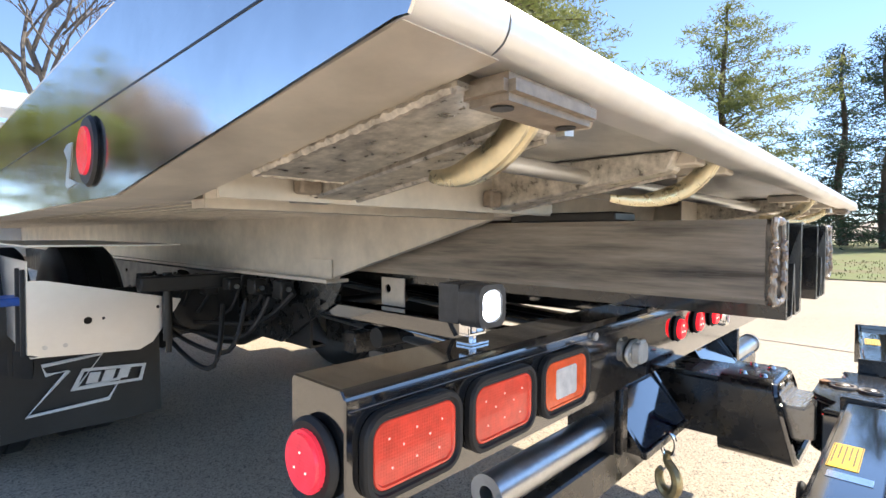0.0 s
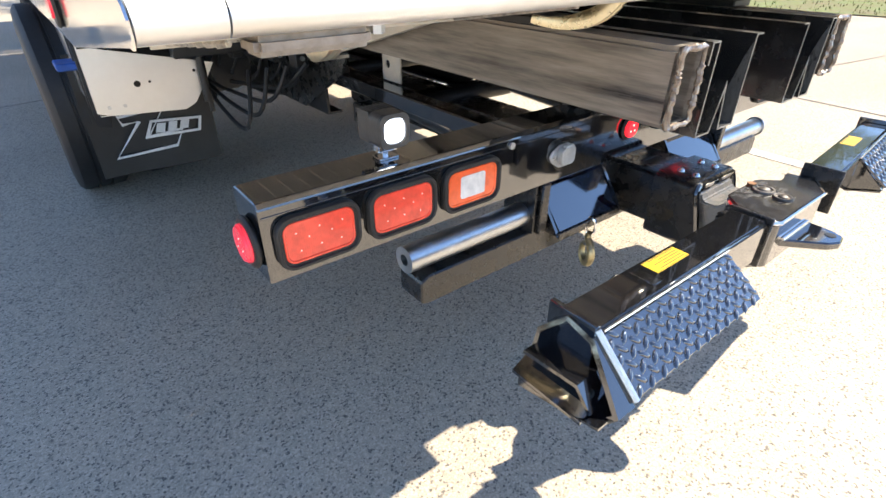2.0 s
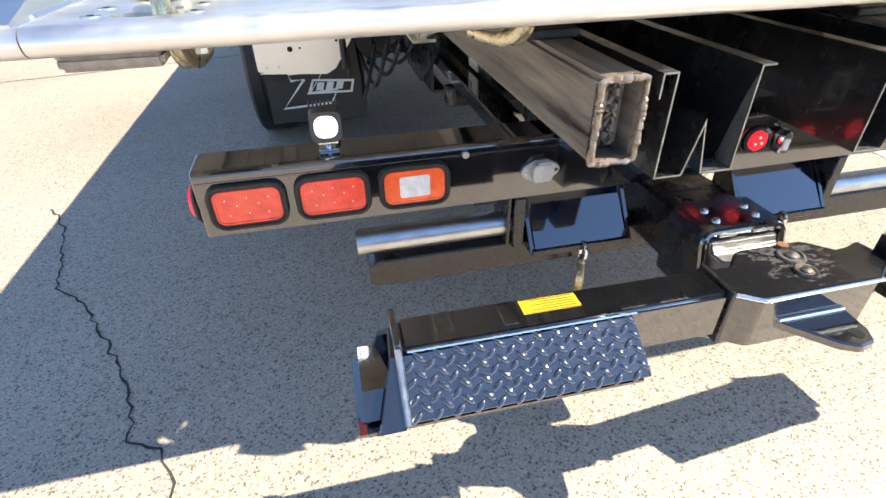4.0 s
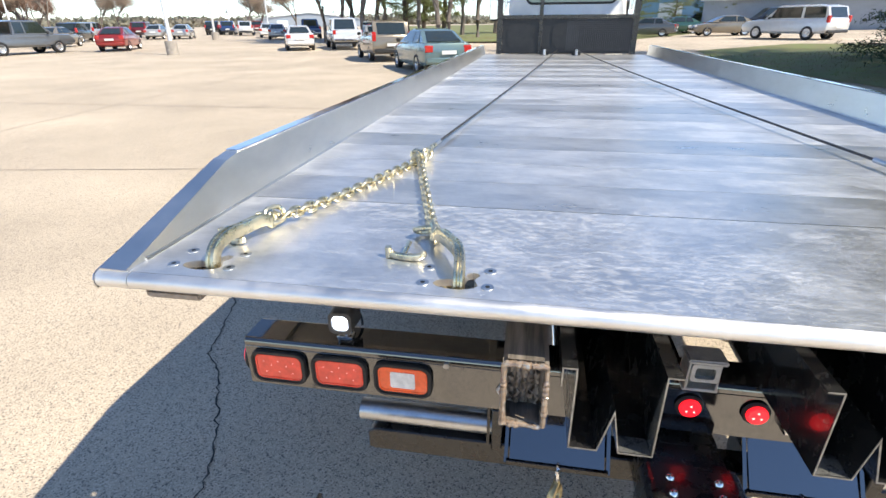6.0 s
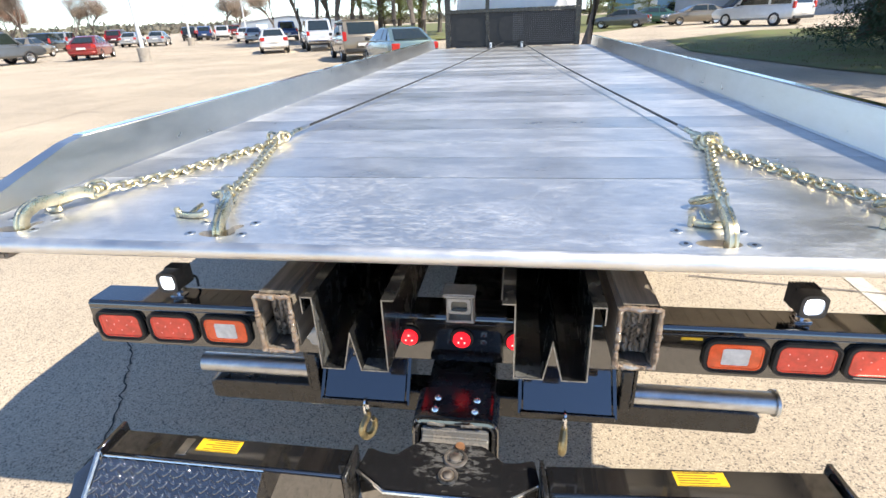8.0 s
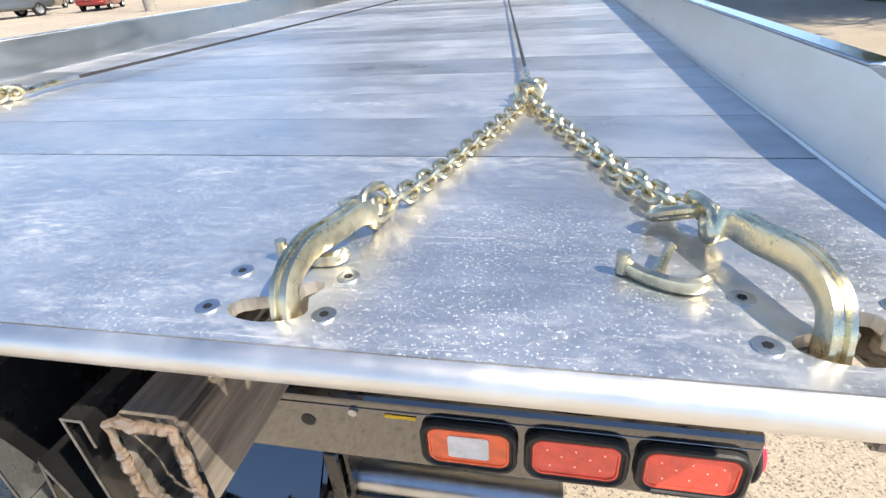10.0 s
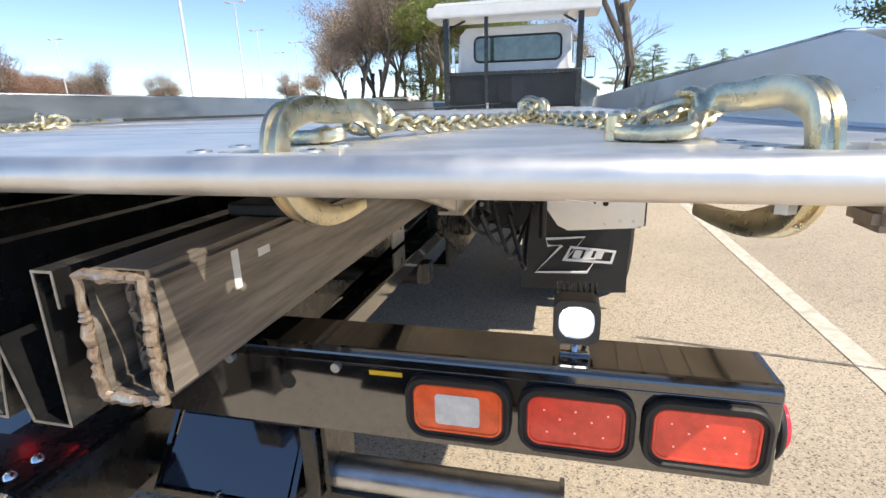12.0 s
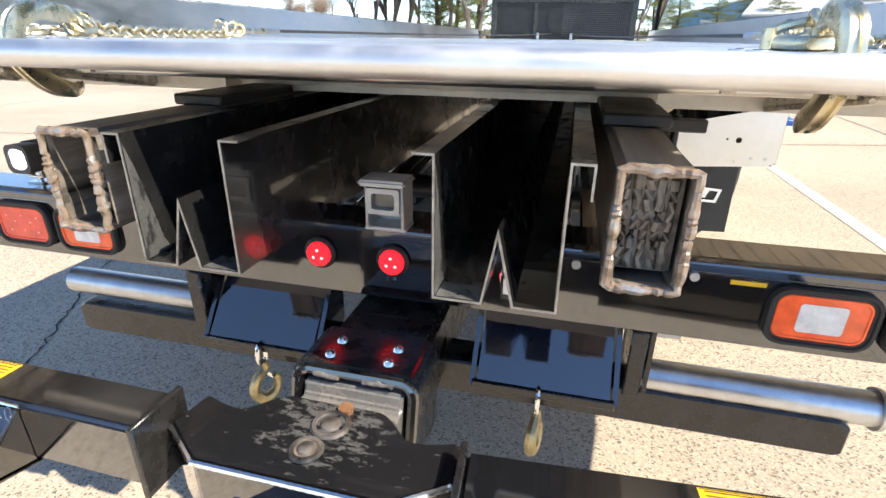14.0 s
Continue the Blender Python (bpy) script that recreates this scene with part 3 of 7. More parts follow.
for s in (-1, 1):
    st = [(-0.262, 1.181, 1.219), (-0.19, 1.172, 1.236), (0.0, 1.148, 1.288), (0.21, 1.120, 1.344), (0.27, 1.112, 1.352), (7.86, 1.112, 1.352)]
    b = bmesh.new()
    rings = []
    for y, lo, hi in st:
        xi = 1.28 + (hi - DECK) * 0.17
        sec = [(1.28, DECK + 0.0015), (xi, hi), (SIDE - 0.006, hi + 0.002), (SIDE, hi - 0.006), (SIDE, lo + 0.004), (SIDE - 0.004, lo), (1.262, lo), (1.262, min(DECK - 0.018, lo + 0.07))]
        rings.append([b.verts.new((s * x, y, z)) for x, z in sec])
    n = len(rings[0])
    for A, B in zip(rings, rings[1:]):
        for j in range(n):
            b.faces.new((A[j], A[(j + 1) % n], B[(j + 1) % n], B[j]))
    b.faces.new(rings[0])
    b.faces.new(rings[-1][::-1])
    bmesh.ops.recalc_face_normals(b, faces=b.faces)
    bmesh.ops.dissolve_degenerate(b, dist=0.0005, edges=b.edges)
    rail_mesh = mesh_of(b, "side_rail", M_ALU, False)
    ro = new("side_rail", rail_mesh)
    ro.parent = bed
    # polished outer skin and the weld where the rail meets the deck
    b = prism([(-0.262, 1.177), (0.268, 1.109), (7.85, 1.109), (7.85, 1.344), (0.225, 1.344), (-0.19, 1.233), (-0.262, 1.2165), (-0.273, 1.211), (-0.2785, 1.200), (-0.2785, 1.187), (-0.272, 1.176)], "x", s * (SIDE + 0.001), s * (SIDE + 0.0035))
    part("outer_skin", b, M_POLISH, ro, "mirror-bright outer face", smooth=False)
    part("face_groove", box(min(s * (SIDE + 0.003), s * (SIDE + 0.0042)), max(s * (SIDE + 0.003), s * (SIDE + 0.0042)), -0.20, 7.84, 1.2305, 1.2325), M_CHASSIS, ro, "dark groove along the rail", smooth=False)
    part("weld_seam", tube([(s * 1.2795, -0.2 + 0.1 * i, DECK + 0.002) for i in range(81)], 0.005, 6), M_ALU, ro)
    part("rail_cap", box(s * 1.305, s * 1.348, 0.28, 7.85, 1.3525, 1.358, 0.002, 1), M_POLISH, ro)
    under = [(y, lo - 0.001) for y, lo, hi in st]
    part("under_flange", prism(under + [(y, z - 0.003) for y, z in reversed(under)], "x", min(s * 1.262, s * 1.348), max(s * 1.262, s * 1.348)), M_UNDER, ro, smooth=False)
    # side marker
    mk = part("marker_grommet", prism(circle(0.050, 28, 0.375, 1.176), "x", s * (SIDE + 0.003), s * (SIDE + 0.011), 0.004), M_RUBBER, ro)
    part("marker_lens", prism(circle(0.037, 28, 0.375, 1.176), "x", s * (SIDE + 0.006), s * (SIDE + 0.015), 0.005, seg=2), M_PINK, mk, "red side marker lens")
    if s < 0:
        dec = [(y + 0.13, z - 0.012) for y, z in ((0.395, 1.215), (0.36, 1.215), (0.385, 1.16), (0.33, 1.15), (0.40, 1.145), (0.41, 1.152), (0.395, 1.19), (0.42, 1.208))]
        part("rail_decal", prism(dec, "x", -SIDE - 0.0045, -SIDE - 0.004), M_GALV, ro, "small bright outlined decal", smooth=False)

# understructure of the bed
for s in (-1, 1):
    sill = prism([(0.186, 1.178), (0.186, 1.113), (0.30, 1.104), (0.985, 0.915), (0.985, 0.895), (7.8, 0.895), (7.8, 1.178)], "x", s * 0.505, s * 0.53, 0.002)
    box(s * 0.47, s * 0.56, 0.985, 7.8, 0.895, 0.907, bm=sill)
    box(s * 0.47, s * 0.57, 0.985, 7.8, 1.166, 1.178, bm=sill)
    so = part("bed_sill", sill, M_UNDER, bed, "long aluminium beam under the deck")
    part("end_plate", box(s * 0.5325, s * 0.537, 0.99, 1.12, 0.90, 0.975, 0.001, 1), M_UNDER, so)
for x, y in SLOTS:
    for dx in (-0.087, 0.087):
        dp = part("slot_doubler", box(x + dx - 0.023, x + dx + 0.023, y - 0.043, y + 0.07, DECK - 0.040, DECK - 0.017, 0.003, 1), M_UNDER, bed, "welded doubler block under a tie-down slot")
        part("under_bolt", cyl((x + dx * 0.8, y + 0.036, DECK - 0.052), (x + dx * 0.8, y + 0.036, DECK - 0.040), 0.010, 6), M_UNDER, dp, smooth=False)
for y0, z0, h in ((0.30, 1.10, 0.014),):
    b = prism([(y0 - 0.02, DECK - 0.017), (y0, z0 + h), (y0, z0), (y0 + 0.05, z0), (y0 + 0.05, DECK - 0.017), (y0 + 0.042, DECK - 0.017), (y0 + 0.042, z0 + h), (y0 + 0.008, z0 + h), (y0 - 0.01, DECK - 0.017)], "x", -1.23, 1.23)
    part("cross_channel", b, M_UNDER, bed, smooth=False)
for s in (-1, 1):
    for x0, x1 in ((1.125, 1.055), (0.700, 0.645)):
        a, c = min(s * x0, s * x1), max(s * x0, s * x1)
        rib = part("under_rib", prism([(-0.19, DECK - 0.018), (-0.175, 1.166), (0.174, 1.114), (0.25, 1.110), (0.25, DECK - 0.018)], "x", a, c, 0.003), M_BLOTCH, bed, "stained welded rib under the tail", smooth=False)
        part("rib_weld", tube([(a if s > 0 else c, -0.17 + 0.009 * i, 1.164 - 0.00135 * i + 0.0012 * (i % 2)) for i in range(38)], [0.004 + 0.0012 * (i % 2) for i in range(38)], 6), M_WELD, rib)
        part("end_weld", tube([(s * x0, 0.173, 1.116 + 0.008 * i) for i in range(6)], [0.006, 0.009, 0.007, 0.010, 0.008, 0.009], 6), M_WELD, rib)
        part("rib_side_tab", box(min(s * x0, s * (x0 + 0.035)), max(s * x0, s * (x0 + 0.035)), 0.150, 0.174, 1.118, 1.150, 0.004, 1), M_BROWN, rib)
    # cross wall behind the tail and the ribbed underside ahead of it
    part("cross_wall", box(min(s * 0.462, s * 1.262), max(s * 0.462, s * 1.262), 0.176, 0.182, 1.108, DECK - 0.017), M_UNDER, bed, smooth=False)
    # stained corner plate with its rough bead
    b = bmesh.new()
    q = [(1.262, -0.225, 1.172), (1.168, -0.218, 1.172), (1.150, -0.05, 1.150), (1.135, 0.090, 1.134), (1.262, 0.090, 1.134)]
    lo_v = [b.verts.new((s * x, y, z - 0.004)) for x, y, z in q]
    hi_v = [b.verts.new((s * x, y, z)) for x, y, z in q]
    b.faces.new(lo_v)
    b.faces.new(hi_v)
    for i in range(5):
        b.faces.new((lo_v[i], lo_v[(i + 1) % 5], hi_v[(i + 1) % 5], hi_v[i]))
    bmesh.ops.recalc_face_normals(b, faces=b.faces)
    lp = part("corner_plate", b, M_BLOTCH, bed, "stained plate closing the tail corner from below", smooth=False)
    part("plate_weld", tube([(s * 1.260, -0.22 + 0.0080 * i, 1.1665 - 0.00095 * i + 0.0015 * (i % 2)) for i in range(39)], [0.0038 + 0.001 * (i % 2) + 0.0005 * (i % 5) for i in range(39)], 6), M_WELD, lp, "rough weld bead")
    part("plate_edge_weld", tube([(s * (1.135 + 0.0108 * i), 0.091, 1.132 + 0.0015 * (i % 2)) for i in range(12)], 0.005, 6), M_WELD, lp)
    # brown doubler bar below the outer slot
    db = part("doubler_bar", box(min(s * 1.115, s * 1.248), max(s * 1.115, s * 1.248), -0.262, -0.214, 1.156, 1.1765, 0.006, 2), M_BROWN, bed, "brown steel doubler bar with two bolt holes")
    for xx in (1.135, 1.228):
        part("bar_bolt_hole", cyl((s * xx, -0.240, 1.1545), (s * xx, -0.240, 1.1559), 0.009, 14), M_CHASSIS, db, smooth=False)
    part("nut", cyl((s * 1.075, -0.205, 1.160), (s * 1.075, -0.205, 1.178), 0.010, 6), M_GALV, bed, smooth=False)
for s in (-1, 1):
    part("under_sheet", box(min(s * 0.532, s * 1.2615), max(s * 0.532, s * 1.2615), 0.185, 7.8, 1.128, 1.132), M_UNDER, bed, "ribbed aluminium sheet under the deck", smooth=False)
    for i in range(13):
        part("under_rib_strip", box(s * (0.565 + 0.053 * i) - 0.007, s * (0.565 + 0.053 * i) + 0.007, 0.185, 7.8, 1.1245, 1.1275), M_UNDER, bed, smooth=False)
part("slide_tube", cyl((-1.03, -0.03, 1.166), (1.03, -0.03, 1.166), 0.014, 16), M_ALU, bed)

# ---- tie-down chains ----
def hook_path(x0, y0, xe, ye, ze, top):
    """The centre line of a forged J-hook through a slot: tail under the deck, up, over, and ahead to its eye."""
    keys = [(0.120, 1.132), (0.085, 1.127), (0.045, 1.131), (0.000, 1.150), (-0.034, 1.188), (-0.032, 1.228), (-0.012, top - 0.010), (0.03, top), (0.08, top - 0.004)]
    out = []
    for dy, z in keys:
        t = max(0.0, min(1.0, (dy + 0.03) / (ye - y0 + 0.03)))
        out.append(Vector((x0 + (xe - x0) * t * t, y0 + dy, z)))
    out.append(Vector((x0 + (xe - x0) * 0.75, (y0 + ye) / 2 + 0.05, (top + ze) / 2 + 0.004)))
    out.append(Vector((xe, ye, ze)))
    return smooth_path(out, 4)


def smooth_path(pts, n):
    """Rounds a path by Catmull-Rom steps."""
    out = []
    for i in range(len(pts) - 1):
        p0, p1, p2, p3 = pts[max(i - 1, 0)], pts[i], pts[i + 1], pts[min(i + 2, len(pts) - 1)]
        for k in range(n):
            t = k / n
            out.append(0.5 * ((2 * p1) + (p2 - p0) * t + (2 * p0 - 5 * p1 + 4 * p2 - p3) * t * t + (3 * p1 - p0 - 3 * p2 + p3) * t ** 3))
    out.append(pts[-1])
    return out


def stadium(length, width, n=6):
    """The centre line of a chain link."""
    r, h = width / 2, length / 2 - width / 2
    out = []
    for i in range(n + 1):
        a = -math.pi / 2 + math.pi * i / n
        out.append((h + r * math.cos(a), r * math.sin(a), 0))
    for i in range(n + 1):
        a = math.pi / 2 + math.pi * i / n
        out.append((-h + r * math.cos(a), r * math.sin(a), 0))
    return out


LINK = mesh_of(tube(stadium(0.040, 0.026, 5), 0.0050, 8, closed=True), "link", M_ZINC, True)
BIGLINK = mesh_of(tube(stadium(0.062, 0.040, 5), 0.007, 8, closed=True), "link", M_ZINC, True)


def link_at(parent, p, d, roll, mesh, name="link"):
    q = d.to_track_quat("X", "Z")
    o = new(name, mesh)
    o.parent = parent
    o.matrix_basis = Matrix.Translation(p) @ q.to_matrix().to_4x4() @ Matrix.Rotation(roll, 4, "X")
    return o


def chain_run(parent, a, b, sag=0.0):
    a, b = Vector(a), Vector(b)
    n = int((b - a).length / 0.0275)
    pts = []
    for i in range(n + 1):
        t = i / n
        p = a.lerp(b, t)
        p.z -= 4 * sag * t * (1 - t)
        p.z = max(p.z, DECK + 0.013)
        pts.append(p)
    for i in range(n):
        d = pts[i + 1] - pts[i]
        link_at(parent, (pts[i] + pts[i + 1]) / 2, d, radians(45 if i % 2 else -45) + radians(rng.uniform(-9, 9)), LINK)


HOOK_SEC = [(-1.0, -0.62), (-0.55, -0.80), (0.55, -0.80), (1.0, -0.62), (1.0, -0.28), (0.72, -0.12), (0.72, 0.12), (1.0, 0.28), (1.0, 0.62), (0.55, 0.80), (-0.55, 0.80), (-1.0, 0.62), (-1.0, 0.28), (-0.72, 0.12), (-0.72, -0.12), (-1.0, -0.28)]


def t_hook(parent, at):
    """A small T-hook with its curved claw, lying on the deck."""
    b = tube(smooth_path([Vector(p) for p in ((0.0, 0.03, 0.022), (-0.006, 0.0, 0.018), (-0.012, -0.045, 0.013))], 3), [0.008] * 7, 8)
    tube(smooth_path([Vector(p) for p in ((-0.058, -0.030, 0.014), (-0.035, -0.046, 0.012), (0.0, -0.058, 0.012), (0.035, -0.060, 0.014), (0.055, -0.045, 0.020))], 3), [0.010] * 12 + [0.006], 8, flat=1.25, bm=b)
    cyl((-0.06, -0.034, 0.002), (-0.06, -0.034, 0.036), 0.010, 10, bm=b)
    return part("t_hook", b, M_ZINC, parent, at=at)


def tie_down(slot_a, slot_b, eye_a, eye_b, knot, winch, tops, label):
    th = thing("tie_down_chain", label, "chain", "tie-down chains on the deck", at=T(0, -0.006, -0.003))
    for k, ((sx, sy), eye, top) in enumerate(((slot_a, eye_a, tops[0]), (slot_b, eye_b, tops[1]))):
        pth = hook_path(sx, sy, *eye, top)
        n = len(pth)
        w = [0.0148 * min(1, 0.45 + 2.5 * i / n) for i in range(n)]
        h = tube(pth, w, section=HOOK_SEC, up=Vector((1, 0, 0)), flat=1.0)
        ho = part("j_hook", h, M_ZINC, th, "heavy forged hook in yellow zinc")
        e = Vector(eye)
        part("hook_eye", tube([(e.x, e.y + 0.010 + 0.017 * math.cos(a), e.z + 0.017 * math.sin(a)) for a in (2 * math.pi * i / 18 for i in range(18))], 0.0085, 10, closed=True, up=Vector((1, 0, 0))), M_ZINC, ho)
        d = (Vector(knot) - e)
        d.z = 0
        d.normalize()
        link_at(th, e + Vector((0, 0.03, 0.004)), d, radians(60), BIGLINK, "master_link")
        t_hook(th, Matrix.Translation((e.x - 0.052, e.y - 0.045, DECK)) @ Matrix.Rotation(radians(-14 + 22 * k), 4, "Z") @ Matrix.Scale(0.74, 4))
        link_at(th, e + Vector((-0.028, 0.045, -0.004)), Vector((-0.6, 0.2, -0.2)), radians(30), BIGLINK, "master_link")
        chain_run(th, e + d * 0.055 + Vector((0, 0, -0.004)), Vector(knot), 0.012)
    kx, ky, kz = knot
    for i, (dx, dy, dz, rr) in enumerate(((0, 0, 0, 0.3), (0.018, 0.03, 0.012, 1.2), (-0.02, 0.02, 0.004, 2.0), (0.004, 0.055, 0.010, 0.9), (0.0, -0.02, 0.016, 1.7))):
        link_at(th, Vector((kx + dx, ky + dy, kz + dz)), Vector((math.sin(rr * 3), math.cos(rr * 3), 0.25)), rr, BIGLINK, "knot_link")
    wd = (Vector(winch) - Vector((kx, ky + 0.06, kz)))
    wd.normalize()
    c0 = Vector((kx, ky + 0.07, kz + 0.006))
    part("snap_hook", tube(smooth_path([c0 + wd * 0.16, c0 + wd * 0.09, c0 + wd * 0.03 + Vector((0.02, 0, 0)), c0 + Vector((0.018, -0.02, 0)), c0 + Vector((-0.014, -0.02, 0)), c0 + wd * 0.04 + Vector((-0.022, 0, 0))], 4), [0.010] * 8 + [0.009] * 12 + [0.006], 8), M_ZINC, th)
    part("cable_sleeve", cyl(c0 + wd * 0.15, c0 + wd * 0.22, 0.010, 12), M_GALV, th)
    part("winch_cable", tube([(c0 + wd * 0.2).lerp(Vector(winch), i / 24) - Vector((0, 0, 0.05 * math.sin(math.pi * min(1, i / 24)) * (0.35 if i < 24 else 0))) for i in range(25)], 0.0055, 8), M_CABLE, th, "dark steel winch cable")
    return th


tie_down((-1.116, -0.146), (-0.562, -0.153), (-1.080, 0.020, 1.246), (-0.646, -0.008, 1.242), (-0.845, 0.745, 1.232), (-0.12, 7.55, 1.30), (1.260, 1.260), "yellow zinc V-chain with two hooks and cable on the deck")
tie_down((1.100, -0.152), (0.593, -0.156), (1.040, -0.026, 1.244), (0.634, -0.014, 1.242), (0.808, 0.640, 1.234), (0.16, 7.55, 1.30), (1.262, 1.258), "yellow zinc V-chain with two hooks and cable on the deck")

# ---- subframe: rails and guide channels ----
chassis = thing("truck_chassis", "black truck chassis with steel subframe rails, axle and wheels", "truck chassis")
for s in (-1, 1):
    x0, x1 = s * 0.37, s * 0.462
    rail = box(min(x0, x1), max(x0, x1), -0.272 if s < 0 else -0.262, 5.5, 0.932, 1.09, 0.010, 2)
    bmesh.ops.delete(rail, geom=[f for f in rail.faces if f.calc_center_median().y < -0.25 and abs(f.normal.y) > 0.9], context="FACES_ONLY")
    o = part("subframe_rail", rail, M_RAIL, chassis, "scuffed rectangular steel tube with torch-cut end")
    cx = s * 0.416
    # rough burnt rim round the open end
    rim = []
    for i in range(96):
        t = 2 * math.pi * i / 96
        w, h = 0.042, 0.075
        c, sn = math.cos(t), math.sin(t)
        k = 1 / max(abs(c) / w, abs(sn) / h)
        rim.append((cx + c * k, (-0.274 if s < 0 else -0.264) + rng.uniform(-0.003, 0.002), 1.011 + sn * k + rng.uniform(-0.0015, 0.0015)))
    part("burnt_rim", tube(rim, [0.0066 + 0.0010 * math.sin(i * 0.31) + 0.0006 * math.sin(i * 0.83) + rng.uniform(-0.0004, 0.0005) for i in range(len(rim))], 8, closed=True, up=Vector((0, 1, 0))), M_BURNT, o, "rough torch-cut rim")
    for i in range(5):
        xx = cx - 0.028 + i * 0.014
        b = tube([(xx + rng.uniform(-0.0008, 0.0008), -0.212 + rng.uniform(-0.002, 0.002), 0.945 + k * 0.0132) for k in range(11)], [0.0065 + 0.001 * math.sin(i * 2.0 + k * 0.5) for k in range(11)], 7)
        part("scale_ridge", b, M_RAIL, o, "flaking scale inside the tube")
    part("inner_plate", box(cx - 0.04, cx + 0.04, -0.209, -0.199, 0.94, 1.08), M_RAIL, o)
    if s > 0:
        part("chalk_mark", box(0.4622, 0.4628, -0.12, -0.105, 1.02, 1.075), M_PRINT, o)
        part("chalk_dash", box(0.4622, 0.4628, -0.06, -0.03, 1.05, 1.062), M_PRINT, o)
    # hat-shaped guide channel with an inverted V in its floor
    a, c, th = 0.152, 0.316, 0.003
    out = [(a - 0.030, 1.09), (a, 1.09), (a, 0.891), (0.216, 0.891), (0.236, 1.000), (0.262, 0.891), (c, 0.891), (c, 1.09), (c + 0.030, 1.09), (c + 0.030, 1.045)]
    inn = [(a - 0.030, 1.087), (a - th, 1.087), (a - th, 0.888), (0.2185, 0.888), (0.236, 0.986), (0.2592, 0.888), (c + th, 0.888), (c + th, 1.087), (c + 0.027, 1.087), (c + 0.027, 1.045)]
    b = bmesh.new()
    y0, y1 = -0.272 if s < 0 else -0.267, 3.6
    n = len(out)
    V = [[b.verts.new((s * p[0], y, p[1])) for p in q] for q in (out, inn) for y in (y0, y1)]
    O0, O1, I0, I1 = V
    for i in range(n - 1):
        b.faces.new((O0[i], O0[i + 1], O1[i + 1], O1[i]))
        b.faces.new((I0[i], I1[i], I1[i + 1], I0[i + 1]))
        b.faces.new((O1[i], O1[i + 1], I1[i + 1], I1[i]))
    b.faces.new((O0[0], O1[0], I1[0], I0[0]))
    b.faces.new((O0[-1], I0[-1], I1[-1], O1[-1]))
    bmesh.ops.recalc_face_normals(b, faces=b.faces)
    ch = part("guide_channel", b, M_CHAN, chassis, "glossy black folded steel channel", smooth=False)
    b = bmesh.new()
    E0 = [b.verts.new((s * p[0], y0 - 0.001, p[1])) for p in out]
    E1 = [b.verts.new((s * p[0], y0 - 0.001, p[1])) for p in inn]
    for i in range(n - 1):
        b.faces.new((E0[i], E0[i + 1], E1[i + 1], E1[i]))
    r = bmesh.ops.extrude_face_region(b, geom=list(b.faces))
    bmesh.ops.translate(b, verts=[g for g in r["geom"] if isinstance(g, bmesh.types.BMVert)], vec=(0, -0.0015, 0))
    bmesh.ops.recalc_face_normals(b, faces=b.faces)
    part("cut_edge", b, M_RAW, ch, "bare cut steel edge", smooth=False)
    # sunlit patches on the dusty inner walls and floor, laid on as grey wedges
    for xa, xb in ((a + 0.0004, a + 0.0012), (c - 0.0012, c - 0.0004)):
        part("scuffed_end", prism([(y0, 0.893), (y0 + 0.052, 0.893), (y0 + 0.040, 0.915), (y0 + 0.030, 0.965), (y0 + 0.012, 1.04), (y0, 1.075)], "x", min(s * xa, s * xb), max(s * xa, s * xb)), M_SUNDUST, ch, "paint rubbed to grey at the cut end", smooth=False)
    part("scuffed_floor", box(min(s * (a + 0.002), s * 0.215), max(s * (a + 0.002), s * 0.215), y0, y0 + 0.045, 0.8914, 0.8922), M_SUNDUST, ch, smooth=False)
    part("slide_pad", box(s * 0.36, s * 0.47, 0.02, 0.30, 1.0905, 1.112, 0.004, 1), M_CHASSIS, chassis)
    # chassis rail, channel section
    b = prism([(s * 0.43, 0.60), (s * 0.36, 0.60), (s * 0.36, 0.61), (s * 0.42, 0.61), (s * 0.42, 0.85), (s * 0.36, 0.85), (s * 0.36, 0.86), (s * 0.43, 0.86)], "y", 1.30, 9.8)
    part("frame_rail", b, M_CHASSIS, chassis, smooth=False)
    part("rail_web", prism([(1.05, 0.90), (1.30, 0.90), (1.9, 0.86), (1.9, 0.60), (1.5, 0.60), (1.12, 0.80)], "x", s * 0.435, s * 0.445), M_BLACKW, chassis, smooth=False)
    for k in range(9):
        part("frame_bolt", cyl((s * 0.445, 1.2 + 0.31 * k, 0.80 - 0.10 * (k % 2)), (s * 0.457, 1.2 + 0.31 * k, 0.80 - 0.10 * (k % 2)), 0.012, 6), M_CHASSIS, chassis, smooth=False)
    # bright bracket plate on the rail with a hole
    part("bracket_plate", plate_with_holes([(0, 0), (0.12, 0), (0.12, 0.10), (0, 0.10)], [circle(0.016, 14, 0.085, 0.06)], 0, 0.006), M_UNDER, chassis, smooth=False,
         at=Matrix.Translation((s * 0.345, 0.84, 0.805)) @ Matrix.Rotation(radians(90), 4, "Z") @ Matrix.Rotation(radians(90), 4, "X"))

